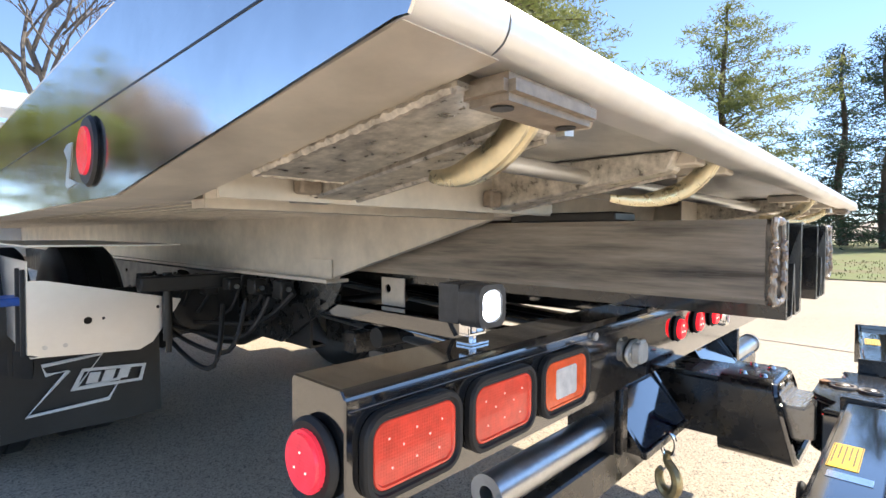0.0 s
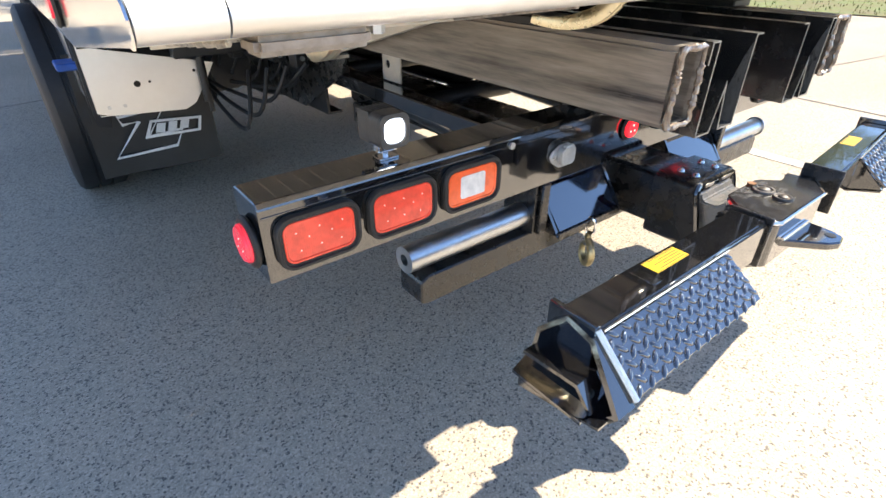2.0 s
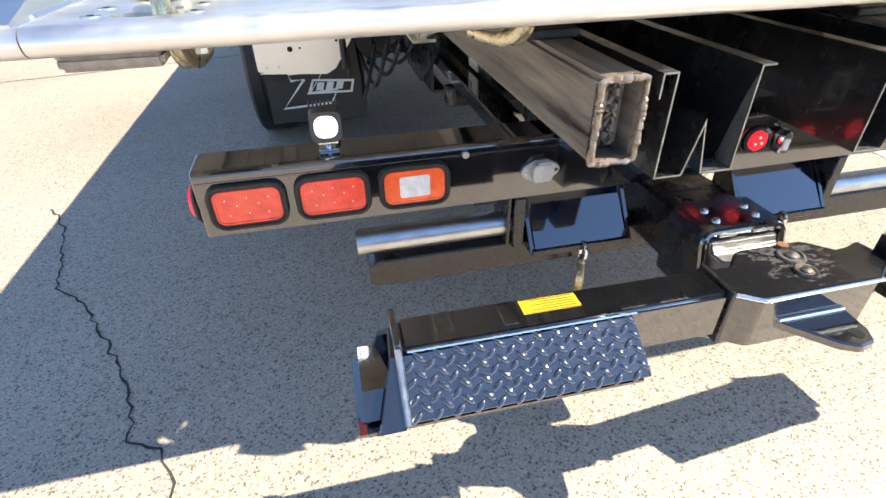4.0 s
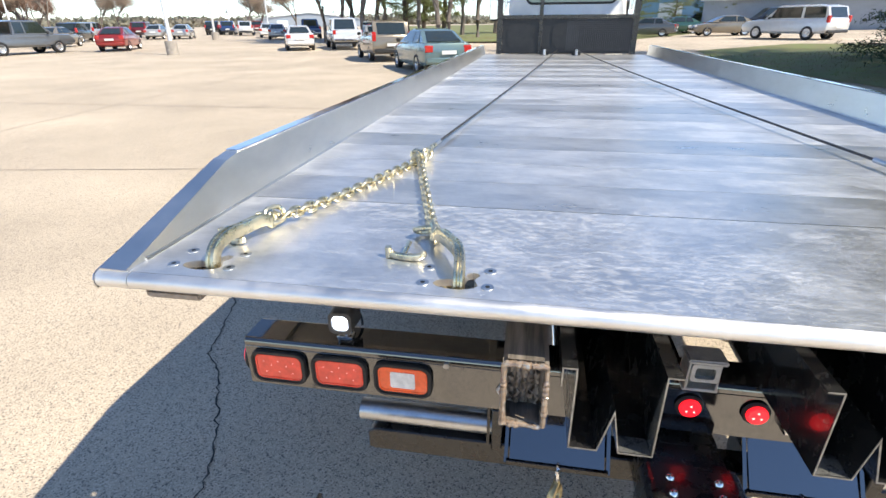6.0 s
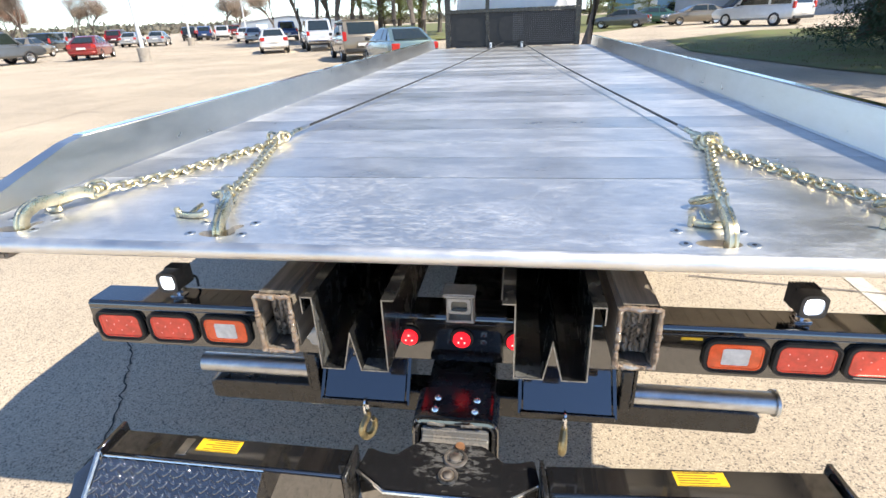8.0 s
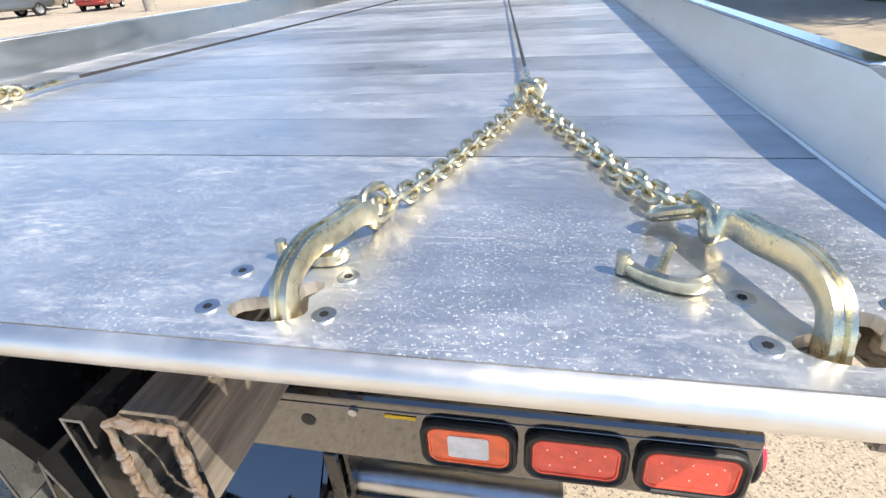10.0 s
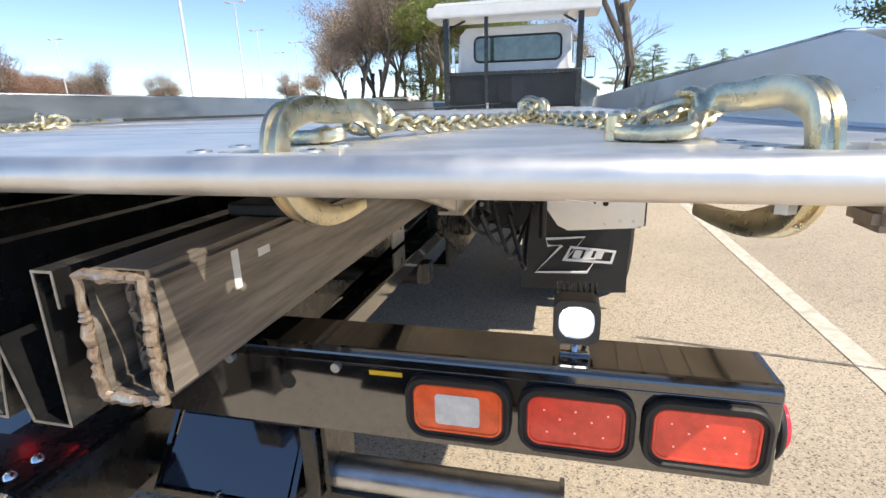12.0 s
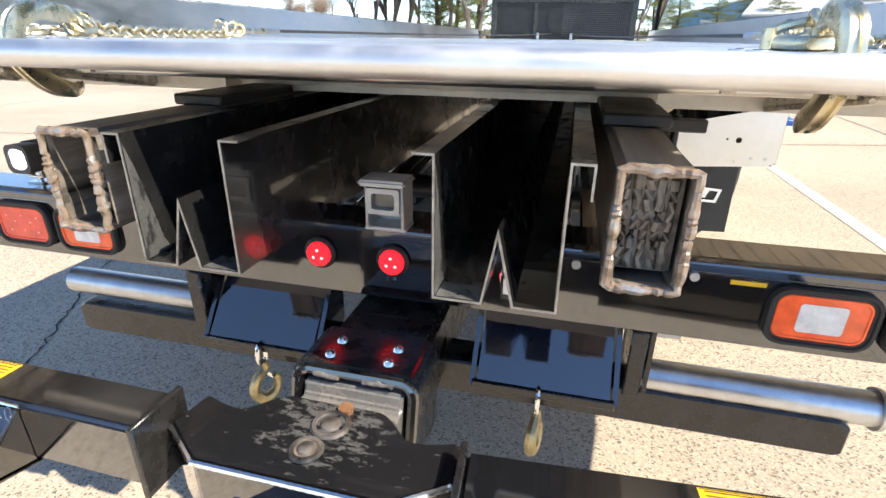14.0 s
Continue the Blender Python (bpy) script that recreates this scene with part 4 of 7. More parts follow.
for y, z, r in ((0.9, 0.70, 0.035), (1.5, 0.74, 0.03)):
    part("cross_tube", cyl((-0.42, y, z), (0.42, y, z), r, 14), M_CHASSIS, chassis)
part("cross_member", box(-0.42, 0.42, 1.02, 1.09, 0.62, 0.70, 0.006, 1), M_BLACKW, chassis)
for s in (-1, 1):
    part("tail_beam", box(min(s * 0.36, s * 0.43), max(s * 0.36, s * 0.43), 0.10, 1.30, 0.748, 0.802, 0.005, 1), M_BLACK, chassis)
    part("beam_post", box(min(s * 0.385, s * 0.425), max(s * 0.385, s * 0.425), 1.15, 1.22, 0.802, 0.93, 0.004, 1), M_BLACKW, chassis)
    for k in range(7):
        y0, x0 = 1.35 + 0.13 * k, 0.47 + 0.045 * k
        part("brake_line", tube(smooth_path([Vector((s * x0, y0, 0.885)), Vector((s * (x0 + 0.03), y0 + 0.03, 0.80 - 0.02 * (k % 3))), Vector((s * (x0 + 0.02 + 0.02 * (k % 2)), y0 + 0.12, 0.72)), Vector((s * (x0 - 0.02), y0 + 0.3, 0.66 + 0.03 * (k % 2)))], 5), 0.007, 6), M_RUBBER, chassis)
        part("valve_block", box(min(s * x0, s * (x0 + 0.06)), max(s * x0, s * (x0 + 0.06)), y0, y0 + 0.07, 0.80 + 0.012 * (k % 3), 0.875, 0.006, 1), M_CHASSIS, chassis)
        part("line_fitting", cyl((s * (x0 + 0.03), y0 - 0.012, 0.84), (s * (x0 + 0.03), y0, 0.84), 0.010, 6), M_GALV, chassis, smooth=False)
    part("support_post", cyl((s * 0.80, 1.78, 0.90), (s * 0.80, 1.78, 0.62), 0.018, 10), M_CHASSIS, chassis)
    part("cross_hanger", box(min(s * 0.45, s * 0.92), max(s * 0.45, s * 0.92), 1.70, 1.76, 0.83, 0.89, 0.006, 1), M_CHASSIS, chassis)
# tilt cylinders
for s in (-1, 1):
    b = cyl((s * 0.30, 0.55, 0.70), (s * 0.30, 2.4, 0.80), 0.045, 16)
    cy = part("lift_cylinder", b, M_BLACK, chassis)
    part("cylinder_rod", cyl((s * 0.30, 0.25, 0.685), (s * 0.30, 0.56, 0.70), 0.022, 14), M_CHROME, cy)
# axle, differential, springs
AX = 2.86
part("axle_housing", tube([(-0.9, AX, 0.5), (-0.3, AX, 0.5), (-0.16, AX, 0.5), (0, AX, 0.5), (0.16, AX, 0.5), (0.3, AX, 0.5), (0.9, AX, 0.5)], [0.06, 0.065, 0.15, 0.19, 0.15, 0.065, 0.06], 16), M_CHASSIS, chassis)
part("drive_shaft", cyl((0, AX, 0.52), (0, 7.5, 0.62), 0.05, 14), M_CHASSIS, chassis)
for s in (-1, 1):
    part("leaf_spring", tube(smooth_path([Vector((s * 0.45, AX - 0.75, 0.66)), Vector((s * 0.45, AX - 0.3, 0.57)), Vector((s * 0.45, AX, 0.56)), Vector((s * 0.45, AX + 0.3, 0.57)), Vector((s * 0.45, AX + 0.75, 0.66))], 4), 0.04, 4, flat=1.0), M_CHASSIS, chassis, smooth=False)
    part("shock_absorber", cyl((s * 0.6, AX - 0.35, 0.46), (s * 0.55, AX - 0.55, 0.86), 0.03, 12), M_CHASSIS, chassis)
    part("air_tank", cyl((s * 0.62, 1.95, 0.72), (s * 0.62, 2.25, 0.72), 0.10, 18), M_CHASSIS, chassis)
    for k in range(4):
        pts = [Vector((s * (0.5 + 0.05 * k), 1.3 + 0.1 * k, 0.83 - 0.02 * k)), Vector((s * (0.55 + 0.06 * k), 1.5, 0.70 - 0.05 * k)), Vector((s * (0.62 + 0.03 * k), 1.9, 0.66 - 0.04 * k)), Vector((s * 0.7, 2.4, 0.6 + 0.03 * k))]
        part("air_hose", tube(smooth_path(pts, 5), 0.010, 7), M_RUBBER, chassis)
    part("brake_chamber", cyl((s * 0.52, AX - 0.32, 0.56), (s * 0.52, AX - 0.14, 0.56), 0.08, 18), M_CHASSIS, chassis)


def tyre(R, w, r_in, n=36):
    prof = [(r_in, -w * 0.36), (r_in + 0.03, -w * 0.46), (R * 0.80, -w * 0.5), (R * 0.95, -w * 0.46), (R, -w * 0.38), (R, -w * 0.14), (R - 0.012, -w * 0.13), (R - 0.012, -w * 0.09), (R, -w * 0.08), (R, w * 0.08), (R - 0.012, w * 0.09), (R - 0.012, w * 0.13), (R, w * 0.14), (R, w * 0.38), (R * 0.95, w * 0.46), (R * 0.80, w * 0.5), (r_in + 0.03, w * 0.46), (r_in, w * 0.36)]
    return lathe(prof, n)


def lathe(prof, n):
    """Turns a profile of (radius, x) round the x axis."""
    out = bmesh.new()
    rings = [[out.verts.new((x, r * math.cos(2 * math.pi * i / n), r * math.sin(2 * math.pi * i / n))) for i in range(n)] for r, x in prof]
    for A, B in zip(rings, rings[1:]):
        for j in range(n):
            out.faces.new((A[j], A[(j + 1) % n], B[(j + 1) % n], B[j]))
    bmesh.ops.recalc_face_normals(out, faces=out.faces)
    return out


def rim(R, w, depth):
    return lathe([(R, -w / 2), (R, w / 2), (R - 0.02, w / 2), (R - 0.04, w / 2 - depth), (R * 0.5, w / 2 - depth * 1.1), (R * 0.35, w / 2 - depth * 0.4), (0.005, w / 2 - depth * 0.4)], 28)


TRUCK_TYRE = mesh_of(tyre(0.50, 0.27, 0.29), "tyre", M_RUBBER, True)
TRUCK_RIM = mesh_of(rim(0.295, 0.2, 0.12), "rim", M_ALU, True)
for x, y in ((-1.27, AX - 0.05), (-0.90, AX), (0.86, AX), (1.185, AX), (-1.05, 8.9), (1.05, 8.9)):
    w = new("wheel", TRUCK_TYRE)
    w.parent = chassis
    w.matrix_basis = Matrix.Translation((x, y, 0.50 + ground_at(x, y))) @ Matrix.Rotation(math.pi if x < 0 else 0, 4, "Z")
    r = new("rim", TRUCK_RIM)
    r.parent = w

# ---- fenders and mud flaps ----
for s in (-1, 1):
    fd = thing("wheel_fender", "bare aluminium wheel fender with bolted end plate", "fender", "rear fenders", at=T(0.0 if s < 0 else 0.02, 0, -0.04 if s < 0 else 0.02))
    FY = 1.80
    pts = [(s * 0.74, 0.825), (s * 0.76, 0.79), (s * 0.85, 0.66), (s * 0.90, 0.635), (s * 1.20, 0.655), (s * 1.245, 0.67), (s * 1.245, 0.93), (s * 1.20, 0.93)]
    holes = [circle(0.014, 14, s * 1.07, 0.772), circle(0.006, 8, s * 1.02, 0.775), circle(0.007, 8, s * 0.83, 0.80), circle(0.006, 8, s * 1.14, 0.69), circle(0.006, 8, s * 1.20, 0.69)]
    b = plate_with_holes(pts, holes, -0.003, 0.0)
    part("end_plate", b, M_ALU, fd, "brushed aluminium end plate", smooth=False, at=Matrix.Translation((0, FY, 0)) @ Matrix.Rotation(radians(90), 4, "X"))
    part("end_lip", box(min(s * 0.90, s * 1.24), max(s * 0.90, s * 1.24), FY + 0.003, FY + 0.03, 0.655, 0.659), M_ALU, fd)
    b = box(min(s * 1.245, s * 1.249), max(s * 1.245, s * 1.249), FY, 3.55, 0.67, 1.00)
    part("side_skirt", b, M_ALU, fd, smooth=False)
    part("fender_top", box(min(s * 0.74, s * 1.249), max(s * 0.74, s * 1.249), FY + 0.003, 3.55, 1.05, 1.056), M_ALU, fd, smooth=False)
    for yy in (FY + 0.03, FY + 0.15):
        part("edge_trim", box(min(s * 1.246, s * 1.262), max(s * 1.246, s * 1.262), yy, yy + 0.016, 0.66, 0.97, 0.003, 1), M_RUBBER, fd)
    for xx in (1.14, 1.20):
        part("rivet", cyl((s * xx, FY - 0.004, 0.69), (s * xx, FY - 0.001, 0.69), 0.008, 8), M_GALV, fd)
    part("blue_strap", box(min(s * 1.25, s * 1.33), max(s * 1.25, s * 1.33), FY + 0.10, FY + 0.24, 0.835, 0.865, 0.006, 1), M_BLUE, fd, "short blue webbing strap")
    part("hanger", cyl((s * 0.78, FY + 0.03, 0.90), (s * 0.78, FY + 0.03, 0.60), 0.012, 8), M_CHASSIS, fd)

    flap = thing("mud_flap", "black rubber mud flap with white outlined emblem", "mud flap", "rear mud flaps")
    nx = 10
    b = bmesh.new()
    rows = []
    for i in range(nx + 1):
        for j in range(7):
            x = (0.66 if s > 0 else -1.28) + 0.615 * i / nx
            zb = 0.165 if s > 0 else 0.175
            z = zb + (0.80 - zb) * j / 6
            rows.append(b.verts.new((x, 2.32 + 0.012 * math.sin(i * 0.7) * (1 - j / 6) - 0.03 * (1 - j / 6) ** 2, z)))
    for i in range(nx):
        for j in range(6):
            b.faces.new((rows[i * 7 + j], rows[(i + 1) * 7 + j], rows[(i + 1) * 7 + j + 1], rows[i * 7 + j + 1]))
    r = bmesh.ops.extrude_face_region(b, geom=list(b.faces))
    bmesh.ops.translate(b, verts=[g for g in r["geom"] if isinstance(g, bmesh.types.BMVert)], vec=(0, 0.008, 0))
    bmesh.ops.recalc_face_normals(b, faces=b.faces)
    part("flap_sheet", b, M_FLAP, flap)
    # emblem: a slanted zigzag outline and a row of plain blocks beside it
    ex = 0.66 if s > 0 else -1.28
    zig = [(0.14, 0.482), (0.365, 0.500), (0.262, 0.362), (0.435, 0.372), (0.385, 0.288), (0.085, 0.276), (0.235, 0.446), (0.155, 0.440)]
    def on_flap(z):
        return 2.312 - 0.03 * (1 - (z - 0.17) / 0.63) ** 2 - 0.014
    part("emblem_outline", tube([(ex + x, on_flap(z), z) for x, z in zig], 0.0085, 6, closed=True, flat=0.4, up=Vector((0, 1, 0))), M_PRINT, flap, "white zigzag outline", smooth=False)
    yy = on_flap(0.39)
    part("emblem_block", frame_prism([(ex + 0.285, 0.445), (ex + 0.545, 0.425), (ex + 0.525, 0.345), (ex + 0.240, 0.352)], [(ex + 0.292, 0.431), (ex + 0.528, 0.413), (ex + 0.513, 0.358), (ex + 0.263, 0.365)], "y", yy - 0.003, yy + 0.003), M_PRINT, flap, smooth=False)
    for x in (0.315, 0.375, 0.437):
        part("emblem_bar", prism([(ex + x, 0.422), (ex + x + 0.042, 0.418), (ex + x + 0.026, 0.371), (ex + x - 0.018, 0.374)], "y", yy - 0.003, yy + 0.003), M_PRINT, flap, smooth=False)

# ---- tail light bar ----
FACE = -0.008
bar = thing("tail_light_bar", "glossy black steel tail bar with red and amber lights", "light bar")
hb = prism([(FACE, 0.730), (FACE, 0.876), (FACE + 0.008, 0.886), (0.098, 0.886), (0.104, 0.880), (0.104, 0.730)], "x", -1.207, 1.187, 0.002)
housing = part("housing", hb, M_BLACK, bar, "glossy black folded box beam", smooth=False)
part("top_crease", box(-1.203, 1.183, FACE - 0.0018, FACE + 0.001, 0.858, 0.862, 0.0008, 1), M_BLACK, housing)
LZ = 0.802


def tail_light(cx, lens, white):
    g = part("tail_light", frame_prism(rounded(0.165, 0.107, 0.032, 6, cx, LZ), rounded(0.140, 0.082, 0.020, 6, cx, LZ), "y", FACE - 0.011, FACE - 0.001), M_RUBBER, bar, "rectangular lamp in a black rubber grommet")
    part("grommet_ridge", tube([(x, FACE - 0.010, z) for x, z in rounded(0.156, 0.098, 0.028, 6, cx, LZ)], 0.005, 6, closed=True, up=Vector((0, 1, 0))), M_RUBBER, g)
    lb = prism(rounded(0.140, 0.082, 0.018, 6, cx, LZ), "y", FACE - 0.009, FACE - 0.001)
    part("lens", lb, lens, g, "amber lens with clear centre" if white else "red diode lens", smooth=False)
    part("lens_rim", tube([(x, FACE - 0.009, z) for x, z in rounded(0.134, 0.076, 0.017, 6, cx, LZ)], 0.003, 6, closed=True, up=Vector((0, 1, 0))), lens, g)
    if white:
        part("clear_window", prism(rounded(0.070, 0.052, 0.006, 3, cx, LZ), "y", FACE - 0.0105, FACE - 0.0092), M_CLEAR, g, smooth=False)
    else:
        for i, (dx, dz) in enumerate(((-0.045, 0.018), (-0.022, 0.005), (0, 0.02), (0.023, 0.005), (0.045, 0.018), (-0.04, -0.018), (0.0, -0.016), (0.04, -0.018))):
            part("diode", prism(circle(0.0015, 6, cx + dx, LZ + dz), "y", FACE - 0.0100, FACE - 0.0092), M_SPOT, g, smooth=False)


for s in (-1, 1):
    tail_light(1.095 if s > 0 else -1.106, M_RED, False)
    tail_light(0.920 if s > 0 else -0.924, M_RED, False)
    tail_light(0.744 if s > 0 else -0.741, M_AMBER, True)
    xe = 1.187 if s > 0 else 1.207
    g = part("end_marker", prism(circle(0.050, 26, 0.045, 0.798), "x", s * (xe + 0.001), s * (xe + 0.014), 0.005), M_RUBBER, bar, "round red lamp on the end of the bar")
    part("lens", prism(circle(0.037, 26, 0.045, 0.798), "x", s * (xe + 0.007), s * (xe + 0.024), 0.007, seg=2), M_PINK, g)
    for dy, dz in ((0, 0.012), (-0.012, -0.008), (0.012, -0.008)):
        part("diode", prism(circle(0.0015, 6, 0.045 + dy, 0.798 + dz), "x", s * (xe + 0.0242), s * (xe + 0.0247)), M_DIODE, g, smooth=False)
for x in (-0.155, 0.0, 0.155):
    g = part("round_marker", prism(circle(0.034, 26, x, 0.816), "y", FACE - 0.010, FACE - 0.001, 0.004), M_RUBBER, bar, "small round red marker lamp")
    part("lens", prism(circle(0.0255, 26, x, 0.816), "y", FACE - 0.019, FACE - 0.005, 0.006, seg=2), M_REDGLOW, g)
    for dx, dz in ((0, 0.010), (-0.009, -0.006), (0.009, -0.006)):
        part("diode", prism(circle(0.0028, 8, x + dx, 0.816 + dz), "y", FACE - 0.0200, FACE - 0.0190), M_DIODE, g, smooth=False)
# trailer socket
sx, sz = -0.435, 0.802
so = part("trailer_socket", prism([(sx - 0.05, sz), (sx - 0.042, sz + 0.014), (sx - 0.016, sz + 0.027), (sx + 0.016, sz + 0.027), (sx + 0.042, sz + 0.014), (sx + 0.05, sz), (sx + 0.042, sz - 0.014), (sx + 0.012, sz - 0.034), (sx - 0.012, sz - 0.034), (sx - 0.042, sz - 0.014)], "y", FACE - 0.008, FACE - 0.001, 0.002), M_SILVER, bar, "grey metal trailer socket")
part("socket_cap", prism(rounded(0.05, 0.046, 0.012, 4, sx, sz), "y", FACE - 0.026, FACE - 0.008, 0.003), M_SILVER, so)
part("cap_hinge", cyl((sx - 0.014, FACE - 0.02, sz + 0.024), (sx + 0.014, FACE - 0.02, sz + 0.024), 0.005, 8), M_SILVER, so)
for dx in (-0.038, 0.038):
    part("screw", cyl((sx + dx, FACE - 0.011, sz), (sx + dx, FACE - 0.008, sz), 0.005, 8), M_CHROME, so)
# licence lamp
lx, lz = 0.23, 0.806
lo = part("licence_lamp", prism([(lx - 0.014, lz - 0.03), (lx + 0.014, lz - 0.03), (lx + 0.018, lz + 0.02), (lx, lz + 0.036), (lx - 0.018, lz + 0.02)], "y", FACE - 0.03, FACE - 0.001, 0.004), M_CHROME, bar, "small chrome licence lamp")
part("lamp_window", box(lx - 0.008, lx + 0.008, FACE - 0.033, FACE - 0.03, lz - 0.018, lz + 0.012, 0.001, 1), M_CLEAR, lo)
for x, z in ((0.543, 0.852), (0.347, 0.850), (-0.62, 0.862)):
    part("bar_bolt", cyl((x, FACE - 0.006, z), (x, FACE - 0.001, z), 0.008, 12), M_GALV, bar)
part("open_hole", prism(circle(0.014, 18, 0.452, 0.817), "y", FACE - 0.0012, FACE - 0.0006), M_CHASSIS, bar, smooth=False)
part("yellow_tag", box(0.60, 0.655, FACE - 0.0016, FACE - 0.0011, 0.845, 0.853), M_YELLOW, bar, smooth=False)

# rear camera on the bar
rc = thing("rear_camera", "small silver-grey reversing camera in its bracket", "camera")
part("bracket", box(-0.038, 0.038, -0.004, 0.002, 0.892, 0.985, 0.002, 1), M_SILVER, rc)
for s in (-1, 1):
    part("bracket_cheek", box(s * 0.034 - 0.003, s * 0.034 + 0.003, -0.052, 0.0, 0.898, 0.985, 0.002, 1), M_SILVER, rc)
part("hood", box(-0.044, 0.044, -0.066, 0.0, 0.978, 0.990, 0.004, 2), M_SILVER, rc)
body = part("camera_body", frame_prism(rounded(0.062, 0.048, 0.006, 3, 0, 0.950), rounded(0.044, 0.030, 0.006, 3, 0, 0.950), "y", -0.058, -0.01), M_SILVER, rc)
part("camera_glass", prism(rounded(0.046, 0.032, 0.006, 3, 0, 0.950), "y", -0.046, -0.012), mat("camera_glass", (0.12, 0.12, 0.10), 0.08, coat=0.8, var=0.4, scale=60), body, smooth=False)
part("foot", box(-0.040, 0.040, -0.050, 0.0, 0.8915, 0.900, 0.002, 1), M_SILVER, rc)

# ---- work lamps ----
def work_lamp(x):
    w = thing("work_lamp", "small square black work lamp, lit white", "work light", "lit work lamps on the tail bar", at=T(x, 0.050, 0.886))
    part("base_foot", box(-0.022, 0.022, -0.016, 0.016, 0.0, 0.005, 0.001, 1), M_CHROME, w)
    part("stem", cyl((0, 0, 0.004), (0, 0, 0.031), 0.007, 10), M_CHROME, w)
    for s in (-1, 1):
        part("bracket_arm", box(s * 0.020 - 0.002, s * 0.020 + 0.002, -0.010, 0.010, 0.018, 0.044, 0.001, 1), M_CHROME, w)
    part("bracket_base", box(-0.022, 0.022, -0.010, 0.010, 0.014, 0.019, 0.001, 1), M_CHROME, w)
    body = part("lamp_body", prism(rounded(0.066, 0.066, 0.014, 4, 0, 0.0635), "y", -0.034, 0.004, 0.002), M_LAMP, w)
    for k in range(8):
        part("cooling_fin", box(-0.032 + 0.0085 * k, -0.0285 + 0.0085 * k, 0.002, 0.045, 0.0345, 0.0965, 0.001, 1), M_LAMP, body)
    part("bezel", frame_prism(rounded(0.066, 0.066, 0.016, 4, 0, 0.0635), rounded(0.050, 0.050, 0.020, 4, 0, 0.0635), "y", -0.040, -0.033), M_LAMP, body)
    part("lamp_window", prism(rounded(0.052, 0.052, 0.020, 4, 0, 0.0635), "y", -0.0365, -0.033), M_LEDDIM, body, smooth=False)
    for dx in (-0.011, 0.011):
        for dz in (-0.011, 0.011):
            part("led", prism(circle(0.0085, 12, dx, 0.0635 + dz), "y", -0.0380, -0.0366), M_LED, body, smooth=False)
    part("lamp_cable", tube(smooth_path([Vector((0.01, 0.045, 0.05)), Vector((0.02, 0.07, 0.03)), Vector((0.028, 0.06, 0.0))], 4), 0.004, 6), M_RUBBER, w)
    return w


work_lamp(-0.919)
work_lamp(0.916)

